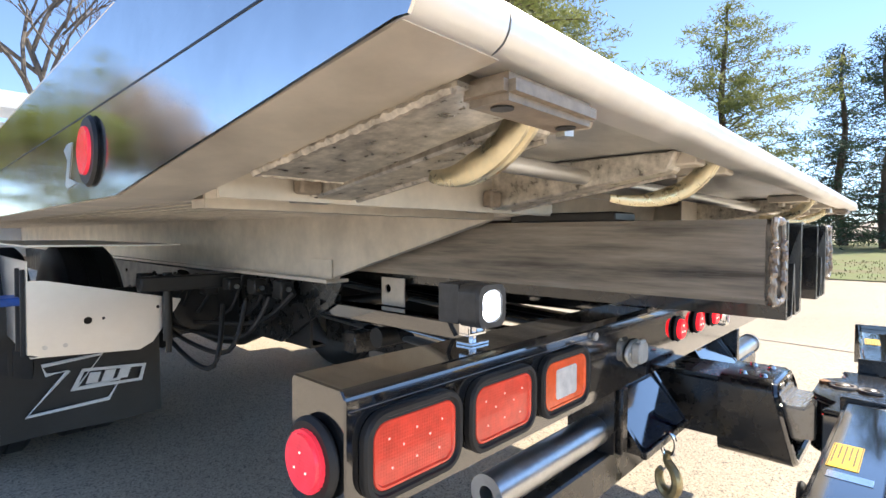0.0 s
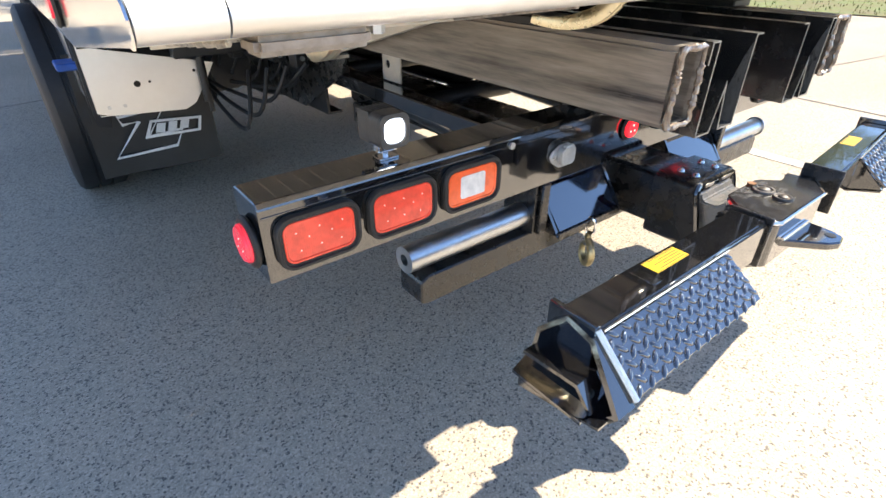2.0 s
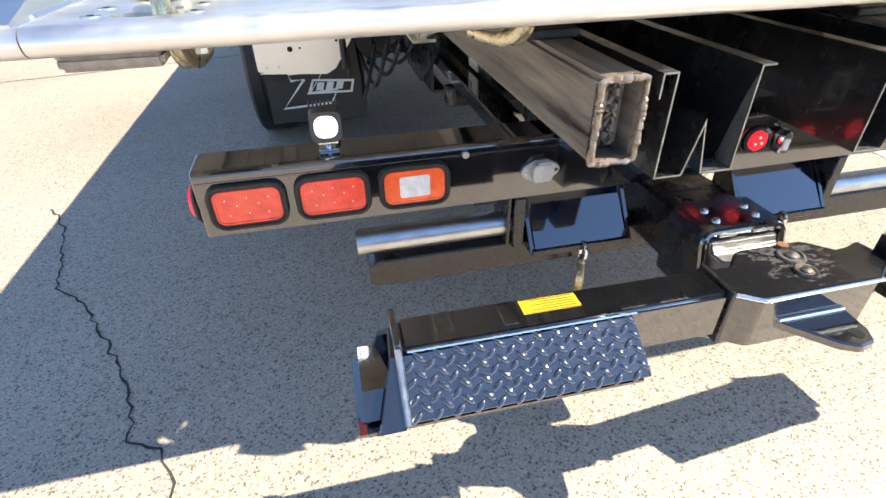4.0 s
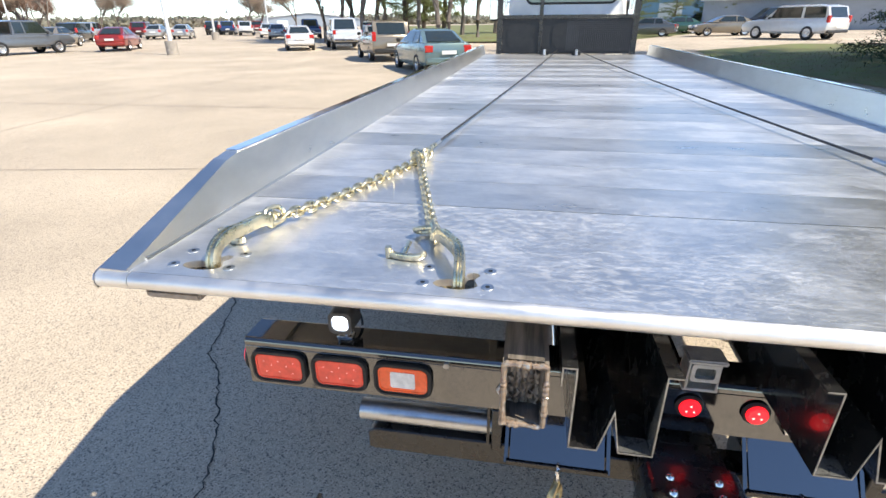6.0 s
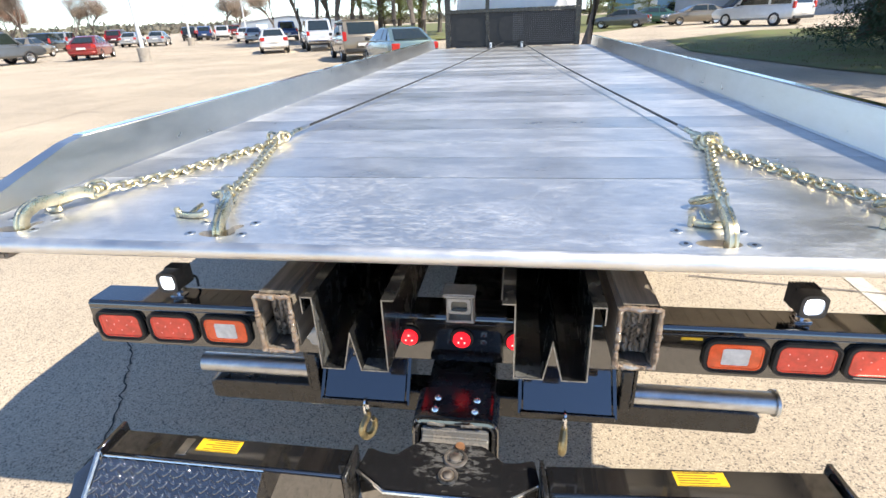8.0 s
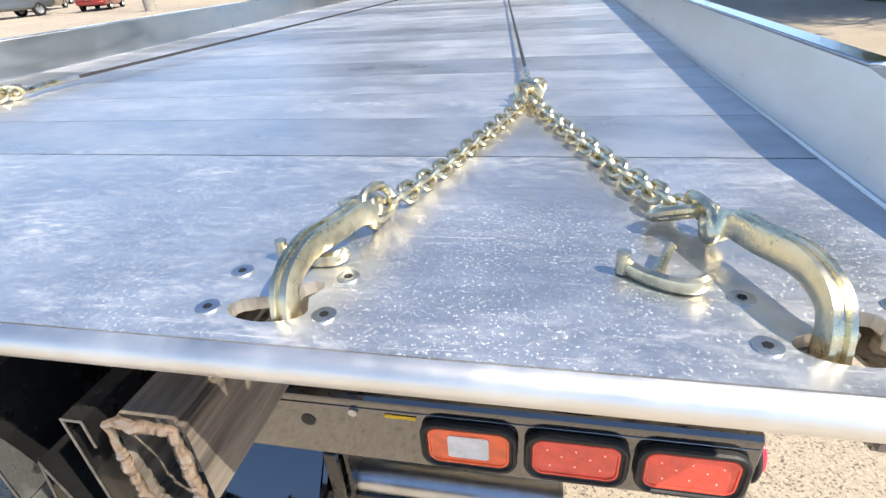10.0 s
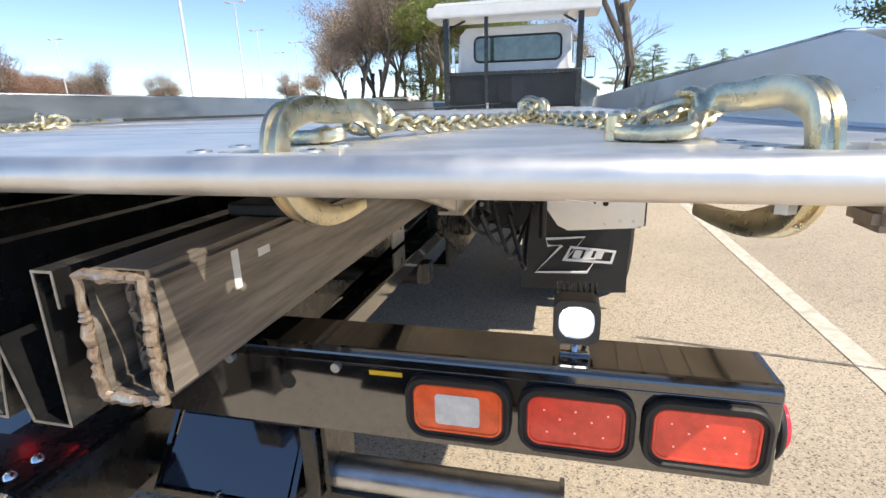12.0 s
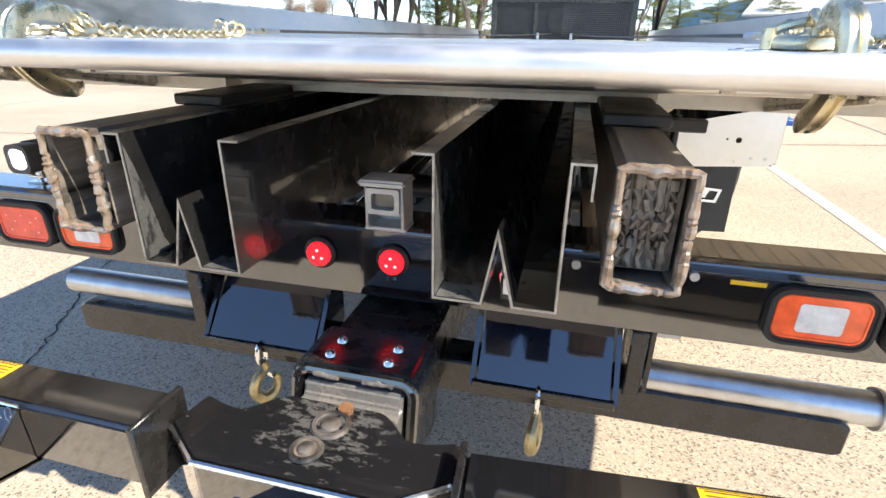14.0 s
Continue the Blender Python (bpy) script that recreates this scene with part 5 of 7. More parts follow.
# ---- lower bumper bar, pipes and chain pockets ----
low = thing("lower_bumper", "black steel lower bumper with pocket plates and galvanised pipes", "bumper")
b = prism([(-0.865, 0.515), (-0.865, 0.575), (-0.845, 0.588), (0.845, 0.588), (0.865, 0.575), (0.865, 0.515), (0.85, 0.508), (-0.85, 0.508)], "y", 0.01, 0.10, 0.004)
part("bumper_bar", b, M_BLACKW, low, "glossy black flat bar with chamfered ends", smooth=False)
for s in (-1, 1):
    x0, x1 = s * 0.47, s * (0.888 if s < 0 else 0.905)
    PZ = 0.632 if s < 0 else 0.604
    pp = part("side_pipe", pipe((x0, 0.045, PZ), (x1, 0.045, PZ), 0.033, 0.019, 24), M_GALV, low, "galvanised steel pipe")
    if s > 0:
        part("pipe_flange", pipe((x1 - 0.002, 0.045, PZ), (x1 + 0.006, 0.045, PZ), 0.040, 0.02, 24), M_GALV, pp)
    part("pipe_bracket", box(min(s * 0.462, s * 0.492), max(s * 0.462, s * 0.492), -0.012, 0.09, 0.585, 0.7295, 0.003, 1), M_BLACKW, low)
    part("hanger_plate", box(min(s * 0.498, s * 0.506), max(s * 0.498, s * 0.506), 0.0, 0.11, 0.588, 0.7295), M_BLACKW, low, smooth=False)
    part("hanger_block", box(min(s * 0.515, s * 0.57), max(s * 0.515, s * 0.57), 0.085, 0.16, 0.668, 0.72, 0.003, 1), M_GALV, low)
    # pocket: a tilted gloss plate between two cheeks
    a0, a1 = s * 0.172, s * 0.448
    pk = part("chain_pocket", prism([(-0.032, 0.583), (-0.040, 0.589), (0.075, 0.7285), (0.085, 0.7285)], "x", min(a0, a1) + 0.01, max(a0, a1) - 0.01), M_POCKET, low, "glossy black slanted pocket plate", smooth=False)
    for xx in (a0, a1):
        part("cheek", prism([(-0.045, 0.580), (0.06, 0.580), (0.10, 0.60), (0.10, 0.7285), (0.062, 0.7285)], "x", xx - 0.005, xx + 0.005), M_BLACK, pk, smooth=False)
    part("pocket_lip", box(min(a0, a1), max(a0, a1), -0.048, -0.034, 0.572, 0.590, 0.002, 1), M_BLACKW, pk)
    # safety hook
    hx = s * 0.305
    sh = thing("safety_hook", "dull brass-coloured safety hook hanging from its pocket", "hook", "hanging safety hooks")
    part("shackle", tube([(hx, -0.045 + 0.016 * math.cos(a), 0.565 + 0.028 * math.sin(a)) for a in (2 * math.pi * i / 16 for i in range(16))], 0.005, 8, closed=True, up=Vector((1, 0, 0))), M_CHROME, sh)
    tw = radians(62 if s < 0 else 78)
    pts = [(0.0, 0.545), (0.004, 0.525), (-0.020, 0.505), (-0.028, 0.48), (-0.018, 0.455), (0.004, 0.446), (0.024, 0.458), (0.030, 0.482), (0.022, 0.498)]
    P = [Vector((hx + u * math.cos(tw), -0.045 + u * math.sin(tw), z)) for u, z in pts]
    P = smooth_path(P, 4)
    part("hook_body", tube(P, [0.008 + 0.005 * math.sin(math.pi * min(1, i / len(P) * 1.05)) for i in range(len(P))], 8, up=Vector((-math.sin(tw), math.cos(tw), 0))), M_HOOK, sh)
    part("latch", tube([(hx + 0.002, -0.046, 0.518), (hx + 0.022 * math.cos(tw), -0.046 + 0.022 * math.sin(tw), 0.492)], 0.004, 6), M_CHROME, sh)

# ---- wheel lift ----
lift = thing("wheel_lift", "glossy black wheel lift boom with pivoting crossbar arms", "wheel lift", at=T(0, 0, -0.012))
boom = part("boom", box(-0.098, 0.098, -0.14, 1.7, 0.545, 0.705, 0.012, 2), M_BLACKW, lift, "black box boom running under the bed")
part("boom_slot", box(-0.05, 0.03, -0.02, -0.01, 0.7055, 0.7075), M_CHASSIS, boom)
# collar, open to the rear, its mouth slanting back towards the ground
def slant(z):
    return -0.212 - (0.716 - z) * 0.26


col_o, col_i = rounded(0.230, 0.196, 0.026, 4, 0, 0.618), rounded(0.192, 0.152, 0.018, 4, 0, 0.614)
b = frame_prism(col_o, col_i, "y", -0.212, -0.10)
for v in b.verts:
    if v.co.y < -0.2:
        v.co.y = slant(v.co.z)
col = part("collar", b, M_BLACKW, lift, "black collar with weld-worn rim")
part("worn_rim", tube([(x, slant(z) - 0.002, z) for x, z in rounded(0.212, 0.175, 0.024, 5, 0, 0.617)], 0.0098, 8, closed=True, up=Vector((0, 1, 0))), M_BLACK, col, "rounded glossy rim")
rr = random.Random(12)
for x0, n in ((-0.072, 6), (0.018, 7)):
    part("rust_patch", tube([(x0 + 0.009 * i, slant(0.70) - 0.008, 0.7005 + rr.uniform(-0.002, 0.002)) for i in range(n)], [0.0055 + rr.uniform(-0.001, 0.0015) for i in range(n)], 7), M_CUT, col, "bare rusty patch on the rim")
for x, y in ((-0.055, -0.142), (0.054, -0.144), (-0.057, -0.188), (0.051, -0.187)):
    part("dome_bolt", lathe([(0.0005, 0.010), (0.005, 0.009), (0.009, 0.005), (0.011, 0.0)], 12), M_CHROME, col, at=Matrix.Translation((x, y, 0.7155)) @ Matrix.Rotation(radians(-90), 4, "Y"))
part("stinger", prism([(-0.10, 0.686), (-0.230, 0.686), (-0.236, 0.664), (-0.275, 0.664), (-0.318, 0.700), (-0.345, 0.700), (-0.345, 0.60), (-0.10, 0.56)], "x", -0.090, 0.090, 0.005, seg=2), M_WORN, lift, "rubbed grey steel stinger tongue", smooth=False)
# pivot head
hp = [(-0.205, -0.322), (-0.168, -0.334), (-0.132, -0.338), (-0.094, -0.300), (-0.076, -0.290), (0.076, -0.290), (0.094, -0.300), (0.132, -0.338), (0.168, -0.334), (0.205, -0.322), (0.216, -0.392), (0.137, -0.446), (-0.137, -0.446), (-0.216, -0.392)]
head = part("pivot_head", prism(hp, "z", 0.574, 0.695, 0.004), M_BLACK, lift, "thick black pivot head between the arms", smooth=False)
part("top_plate", prism(hp, "z", 0.6952, 0.7045, 0.004, seg=2), M_HEAD, head, "black plate with paint scraped to steel round the pins", smooth=False)
edge = [Vector((-0.216, -0.394, 0.7005)), Vector((-0.137, -0.448, 0.7005)), Vector((0.137, -0.448, 0.7005)), Vector((0.216, -0.394, 0.7005))]
bead = []
for p0, p1, n in zip(edge, edge[1:], (15, 44, 15)):
    bead += [p0.lerp(p1, i / n) for i in range(n)]
part("edge_weld", tube(bead, [0.0042 + 0.0010 * (i % 2) for i in range(len(bead))], 7), M_CHROME, head, "bright weld along the rear edge")
part("lower_plate", prism([(-0.092, -0.440), (0.078, -0.440), (0.070, -0.512), (0.054, -0.540), (0.018, -0.546), (-0.012, -0.530)], "z", 0.616, 0.638, 0.004), M_BLACK, head, "black tongue plate with a hole", smooth=False)
part("tongue_hole", cyl((0.036, -0.515, 0.6384), (0.036, -0.515, 0.6392), 0.013, 16), M_CHASSIS, head)
part("tongue_weld", tube([(-0.086 + 0.006 * i, -0.450, 0.640 + 0.001 * (i % 2)) for i in range(27)], 0.0045, 6), M_CHROME, head)
for x, y, r, m in ((0.016, -0.340, 0.025, M_HEAD), (0.004, -0.393, 0.020, M_CUT)):
    p = part("pivot_pin", cyl((x, y, 0.700), (x, y, 0.7085), r, 20), m, head)
    part("pin_ring", tube([(x + r * math.cos(a), y + r * math.sin(a), 0.7065) for a in (2 * math.pi * i / 20 for i in range(20))], 0.005, 6, closed=True), M_RUST, p)
    part("pin_head", lathe([(0.0005, 0.006), (r * 0.35, 0.0055), (r * 0.58, 0.0035), (r * 0.66, 0.0)], 9), M_RUST, p, at=Matrix.Translation((x, y, 0.7085)) @ Matrix.Rotation(radians(-90), 4, "Y"))
part("grease_bolt", cyl((0.024, -0.305, 0.690), (0.024, -0.305, 0.713), 0.012, 8), mat("rusty_bolt", (0.30, 0.15, 0.07), 0.7, 0.3, var=0.5, scale=60, bump=0.5), head)


def tread_plate(parent, s, x0, x1, top, bot):
    """The slanted tread plate of an arm with its raised lozenges. top, bot: (y, z) of its long edges."""
    tv, bv = Vector((0, *top)), Vector((0, *bot))
    d = (bv - tv)
    L = d.length
    d.normalize()
    nrm = Vector((0, d.z, -d.y))
    if nrm.y > 0:
        nrm = -nrm
    q = [tv, bv, bv - nrm * 0.006, tv - nrm * 0.006]
    pl = part("step_plate", prism([(v.y, v.z) for v in q], "x", min(x0, x1), max(x0, x1), 0.001), M_TREAD, parent, "black raised-lozenge tread plate with sky reflection tinted in blue", smooth=False)
    mesh = None
    nx, ny = int(abs(x1 - x0) / 0.034), 8
    for j in range(ny):
        for i in range(nx):
            u = (i + (0.75 if j % 2 else 0.25)) / nx
            p = Vector((x0 + (x1 - x0) * u, 0, 0)) + tv + d * (L * (j + 0.5) / ny) + nrm * 0.0004
            m = Matrix.Translation(p) @ Matrix((Vector((1, 0, 0)), -d, nrm)).transposed().to_4x4() @ Matrix.Rotation(radians(45 if j % 2 else -45), 4, "Z")
            if mesh is None:
                lz = bmesh.new()
                rings = []
                for k, z in ((1.0, -0.0004), (0.8, 0.0022), (0.42, 0.0034)):
                    rings.append([lz.verts.new((px * k, py * k, z)) for px, py in ((-0.0145, 0), (-0.008, -0.0046), (0.0, -0.0056), (0.008, -0.0046), (0.0145, 0), (0.008, 0.0046), (0.0, 0.0056), (-0.008, 0.0046))])
                for A, B in zip(rings, rings[1:]):
                    for e in range(8):
                        lz.faces.new((A[e], A[(e + 1) % 8], B[(e + 1) % 8], B[e]))
                lz.faces.new(rings[-1])
                mesh = part("lozenge", lz, M_TREAD, pl, smooth=True, at=m)
            else:
                again(mesh, pl, m)


# the blue in this black paint stands for sky reflected in the plate
M_TREAD = mat("tread_plate_paint", (0.018, 0.024, 0.040), 0.17, coat=1.0, cior=2.1, var=0.4, scale=30, rvar=0.06, bump=0.05)

for s in (-1, 1):
    xa, xb = s * 0.225, s * 0.845
    piv = T(s * 0.225, -0.405, 0)
    arm = part("crossbar_arm", box(min(xa, xb), max(xa, xb), -0.448, -0.362, 0.628, 0.736, 0.008, 3), M_BLACK, lift, "black box arm with yellow warning label", at=piv @ Matrix.Rotation(radians(4.2 if s > 0 else -0.4), 4, "Z") @ piv.inverted())
    part("joint_plate", box(min(s * 0.218, s * 0.228), max(s * 0.218, s * 0.228), -0.455, -0.355, 0.615, 0.742, 0.002, 1), M_BLACKW, arm)
    part("front_weld", tube([(s * (0.42 + 0.0085 * i), -0.450, 0.733 + 0.0008 * (i % 2)) for i in range(50)], 0.003, 6), M_CHROME, arm)
    tread_plate(arm, s, s * 0.425, s * 0.845, (-0.452, 0.728), (-0.537, 0.663))
    part("wedge_end", prism([(-0.449, 0.722), (-0.528, 0.652), (-0.449, 0.632)], "x", s * 0.427, s * 0.434), M_BLACK, arm, smooth=False)
    part("under_plate", prism([(-0.366, 0.622), (-0.449, 0.622), (-0.528, 0.646), (-0.528, 0.640), (-0.366, 0.606)], "x", min(s * 0.43, s * 0.93), max(s * 0.43, s * 0.90)), M_BLACK, arm, smooth=False)
    part("end_flange", box(min(s * 0.845, s * 0.857), max(s * 0.845, s * 0.857), -0.450, -0.352, 0.610, 0.750, 0.002, 1), M_BLACK, arm)
    oo = [(-0.352, 0.700), (-0.395, 0.742), (-0.455, 0.732), (-0.540, 0.652), (-0.520, 0.628), (-0.360, 0.612)]
    ii = [(-0.360, 0.696), (-0.398, 0.734), (-0.450, 0.724), (-0.528, 0.652), (-0.514, 0.636), (-0.368, 0.620)]
    b = frame_prism(oo, ii, "x", s * 0.855, s * 0.905)
    for v in b.verts:
        if abs(v.co.x) > 0.88:
            v.co.x = s * (0.860 + max(0.0, 0.742 - v.co.z) * 0.42)
    sock = part("end_socket", b, M_BLACK, arm, "open folded-steel end socket", smooth=False)
    part("socket_rib", prism([(-0.360, 0.668), (-0.470, 0.676), (-0.500, 0.640), (-0.505, 0.646), (-0.472, 0.683), (-0.360, 0.675)], "x", s * 0.858, s * 0.918), M_BLACK, sock, smooth=False)
    part("socket_tray", prism([(s * 0.858, 0.674), (s * 0.932, 0.632), (s * 0.932, 0.626), (s * 0.858, 0.668)], "y", -0.498, -0.352), M_BLACK, sock, smooth=False)
    part("flange_edge", tube([(s * 0.851, -0.449, 0.742), (s * 0.851, -0.538, 0.660)], 0.006, 6), M_GALV, arm, "bare slanted weld edge")
    lab = part("warning_label", box(min(s * 0.508, s * 0.618), max(s * 0.508, s * 0.618), -0.412, -0.374, 0.7362, 0.7368), M_YELLOW, arm, "yellow warning label with dark print", smooth=False)
    for k in range(5):
        part("print_bar", box(min(s * 0.515, s * (0.60 - 0.02 * (k % 2))), max(s * 0.515, s * (0.60 - 0.02 * (k % 2))), -0.406 + 0.0066 * k, -0.4038 + 0.0066 * k, 0.7369, 0.7371), M_INK, lab, smooth=False)
    for yy in (-0.4112, -0.3762):
        part("border_bar", box(min(s * 0.510, s * 0.616), max(s * 0.510, s * 0.616), yy, yy + 0.0014, 0.7369, 0.7371), M_INK, lab, smooth=False)
    if s < 0:
        part("silver_tag", box(-0.66, -0.635, -0.430, -0.378, 0.7362, 0.7370, 0.0002, 1), M_CHROME, arm)
        part("ring_bolt", tube([(-0.66 + 0.014 * math.cos(a), -0.352, 0.70 + 0.014 * math.sin(a)) for a in (2 * math.pi * i / 14 for i in range(14))], 0.005, 6, closed=True, up=Vector((0, 1, 0))), M_CHASSIS, arm)

# ---- headache rack and cab ----
RY = 7.90
rack = thing("headache_rack", "black steel headache rack with mesh panel behind the cab", "rack")
for s in (-1, 1):
    part("post", box(s * 1.06 - 0.045, s * 1.06 + 0.045, RY, RY + 0.09, DECK, 2.62, 0.006, 1), M_BLACKW, rack)
    part("brace", cyl((s * 0.98, RY + 0.05, 2.48), (s * 0.80, RY + 0.30, 2.62), 0.02, 8), M_BLACKW, rack)
part("thin_post", box(-0.43, -0.37, RY, RY + 0.05, DECK, 2.62, 0.004, 1), M_BLACKW, rack)
part("back_panel", box(-1.10, 1.10, RY + 0.02, RY + 0.035, DECK + 0.01, 1.78, 0.002, 1), M_CHASSIS, rack)
part("top_rail", box(-1.10, 1.10, RY - 0.005, RY + 0.06, 1.74, 1.80, 0.006, 1), M_BLACKW, rack)
b = bmesh.new()
for i in range(34):
    box(0.02 + i * 0.03, 0.026 + i * 0.03, RY + 0.004, RY + 0.009, 1.27, 1.73, bm=b)
for i in range(16):
    box(0.02, 1.02, RY + 0.004, RY + 0.009, 1.275 + i * 0.03, 1.281 + i * 0.03, bm=b)
part("mesh_panel", b, mat("grey_mesh", (0.09, 0.09, 0.095), 0.45, 0.3, var=0.3, scale=30), rack, "woven grey mesh", smooth=False)
for x in (-0.62, 0.10):
    part("dark_patch", prism(rounded(0.42, 0.36, 0.12, 5, x - 0.1, 1.5), "y", RY + 0.006, RY + 0.010), M_CHASSIS, rack, smooth=False)
for x in (-0.32, 0.17):
    fl = part("fairlead", box(x - 0.07, x + 0.07, RY - 0.35, RY - 0.26, DECK + 0.001, DECK + 0.075, 0.012, 2), M_CHASSIS, rack)
    part("roller", cyl((x, RY - 0.40, DECK + 0.005), (x, RY - 0.40, DECK + 0.09), 0.022, 12), M_GALV, fl)
ov = part("over_cab_box", box(-1.34, 1.34, RY - 0.12, RY + 0.7, 2.62, 2.78, 0.02, 2), M_WHITE, rack, "weathered white over-cab light box")
part("box_top", box(-1.25, 1.25, RY + 0.0, RY + 0.6, 2.7805, 2.86, 0.03, 2), M_WHITE, ov)
for s in (-1, 1):
    part("corner_strobe", box(s * 0.95 - 0.03, s * 0.95 + 0.03, RY - 0.03, RY, 1.80, 1.86, 0.006, 1), M_LEDDIM, rack)

cab = thing("truck_cab", "white truck cab with wide rear window", "truck cab")
CY = RY + 0.38
b = bmesh.new()
rings = []
for y, w, zt in ((CY, 0.88, 2.46), (CY + 0.05, 0.94, 2.52), (CY + 0.9, 0.97, 2.56), (CY + 1.6, 0.93, 2.48), (CY + 1.95, 0.86, 1.75), (CY + 3.2, 0.80, 1.62), (CY + 3.35, 0.74, 1.4)):
    wl = 0.98
    sec = [(-wl, 0.75), (-wl, 1.55)] + [(-w, 1.6 + (zt - 1.75) * 0.5), (-w + 0.03, zt - 0.12), (-w + 0.14, zt), (w - 0.14, zt), (w - 0.03, zt - 0.12), (w, 1.6 + (zt - 1.75) * 0.5)] + [(wl, 1.55), (wl, 0.75)]
    rings.append([b.verts.new((x, y, z)) for x, z in sec])
for A, B in zip(rings, rings[1:]):
    for j in range(len(A)):
        b.faces.new((A[j], A[(j + 1) % len(A)], B[(j + 1) % len(A)], B[j]))
b.faces.new(rings[0])
b.faces.new(rings[-1][::-1])
bmesh.ops.recalc_face_normals(b, faces=b.faces)
part("cab_shell", b, M_WHITE, cab, "white painted cab shell")
M_GLASS = mat("tinted_glass", (0.02, 0.028, 0.026), 0.04, coat=0.3, spec=0.8)
# green mottling paints in the trees reflected in and seen through the glass
M_CABGLASS = mat("green_cab_glass", (0.10, 0.15, 0.12), 0.05, coat=0.8, cior=2.0, var=0.6, scale=3, dark=(0.03, 0.05, 0.04))
wn = part("rear_window", prism(rounded(1.40, 0.37, 0.08, 5, 0.06, 2.17), "y", CY - 0.012, CY - 0.004), M_CABGLASS, cab, "dark rear window", smooth=False)
part("window_seal", tube([(x, CY - 0.008, z) for x, z in rounded(1.42, 0.39, 0.09, 5, 0.06, 2.17)], 0.018, 6, closed=True, up=Vector((0, 1, 0))), M_RUBBER, wn)
for s in (-1, 1):
    part("side_window", box(s * 0.955 - 0.01, s * 0.955 + 0.01, CY + 0.5, CY + 1.5, 1.72, 2.15, 0.01, 1), M_GLASS, cab)
    mi = part("door_mirror", box(s * 1.30 - 0.10, s * 1.30 + 0.10, CY + 1.5, CY + 1.6, 1.72, 2.12, 0.03, 2), M_RUBBER, cab)
    part("mirror_glass", box(s * 1.30 - 0.085, s * 1.30 + 0.085, CY + 1.494, CY + 1.499, 1.75, 2.09), M_CHROME, mi)
    part("mirror_arm", cyl((s * 0.95, CY + 1.6, 2.05), (s * 1.25, CY + 1.55, 2.05), 0.015, 8), M_CHROME, cab)
    part("exhaust_stack" if s > 0 else "grab_rail", cyl((s * 0.99, CY - 0.12, 1.25), (s * 0.99, CY - 0.12, 2.2), 0.03, 12), M_CHROME, cab)

# ---- planting ----
grass_m = mat("spring_grass", (0.12, 0.16, 0.045), 0.9, var=0.6, scale=1.6, bump=0.6, bscale=60, dark=(0.16, 0.13, 0.06))
bm = bmesh.new()
bm.faces.new([bm.verts.new((x, y, ground_at(x, y) + 0.02)) for x, y in ((11.0, -9), (10.2, 2), (7.4, 12.5), (6.3, 19.5), (7.2, 27), (13, 31), (36, 20), (32, -9))])
tagged(part("lawn", bm, grass_m, smooth=False), "green and brown spring lawn beside the lot", "lawn", kind="structure")
bm = bmesh.new()
bm.faces.new([bm.verts.new((x, y, ground_at(x, y) + 0.02)) for x, y in ((-14, 42), (6, 41), (14, 52), (30, 140), (-40, 140), (-26, 70))])
tagged(part("far_lawn", bm, grass_m, smooth=False), "green lawn beyond the parked cars", "lawn", kind="structure")
rg = random.Random(11)
b = bmesh.new()
for i in range(9000):
    x, y = rg.uniform(6.4, 16), rg.uniform(-6, 24)
    if x < 10.4 - 0.25 * max(0, y) * 0.85 + 0.2:
        continue
    z, a, h = ground_at(x, y) + 0.02, rg.uniform(0, 6.28), rg.uniform(0.02, 0.06)
    dx, dy = 0.012 * math.cos(a), 0.012 * math.sin(a)
    b.faces.new((b.verts.new((x - dx, y - dy, z)), b.verts.new((x + dx, y + dy, z)), b.verts.new((x + rg.uniform(-0.02, 0.02), y, z + h))))
tagged(part("grass_blades", b, grass_m, smooth=False), "short spring grass blades on the lawn", "grass", kind="stuff")

M_BARK = mat("pine_bark", (0.13, 0.095, 0.07), 0.9, var=0.6, scale=9, stretch=(1, 1, 0.3), bump=0.8, bscale=30)
M_GREYBARK = mat("grey_bark", (0.20, 0.17, 0.145), 0.9, var=0.5, scale=9, stretch=(1, 1, 0.3), bump=0.7, bscale=30)
M_NEEDLE = foliage("pine_needles", (0.23, 0.25, 0.085), (0.11, 0.14, 0.05), 0.9)
M_SPRUCE = foliage("spruce_needles", (0.055, 0.09, 0.05), (0.03, 0.05, 0.03), 1.2, 0.25)
M_LEAF = foliage("young_leaves", (0.22, 0.25, 0.07), (0.12, 0.15, 0.04), 0.8)
M_TWIG = mat("bare_twigs", (0.20, 0.15, 0.115), 0.9, var=0.4, scale=2, rand=0.15)
M_BRUSH = mat("reddish_twigs", (0.33, 0.21, 0.155), 0.9, var=0.4, scale=1.0, rand=0.15)


def blades(out, c, n, spread, length, width, rg, droop=0.0, squash=0.6):
    """A loose clump of thin blades round a point."""
    for _ in range(n):
        p = c + Vector((rg.gauss(0, spread), rg.gauss(0, spread), rg.gauss(0, spread * squash)))
        d = Vector((rg.uniform(-1, 1), rg.uniform(-1, 1), rg.uniform(-0.6, 0.9) - droop)).normalized() * length * rg.uniform(0.6, 1.3)
        s = d.cross(Vector((rg.uniform(-1, 1), rg.uniform(-1, 1), rg.uniform(-1, 1)))).normalized() * width
        out.faces.new((out.verts.new(p - s), out.verts.new(p + s), out.verts.new(p + d)))


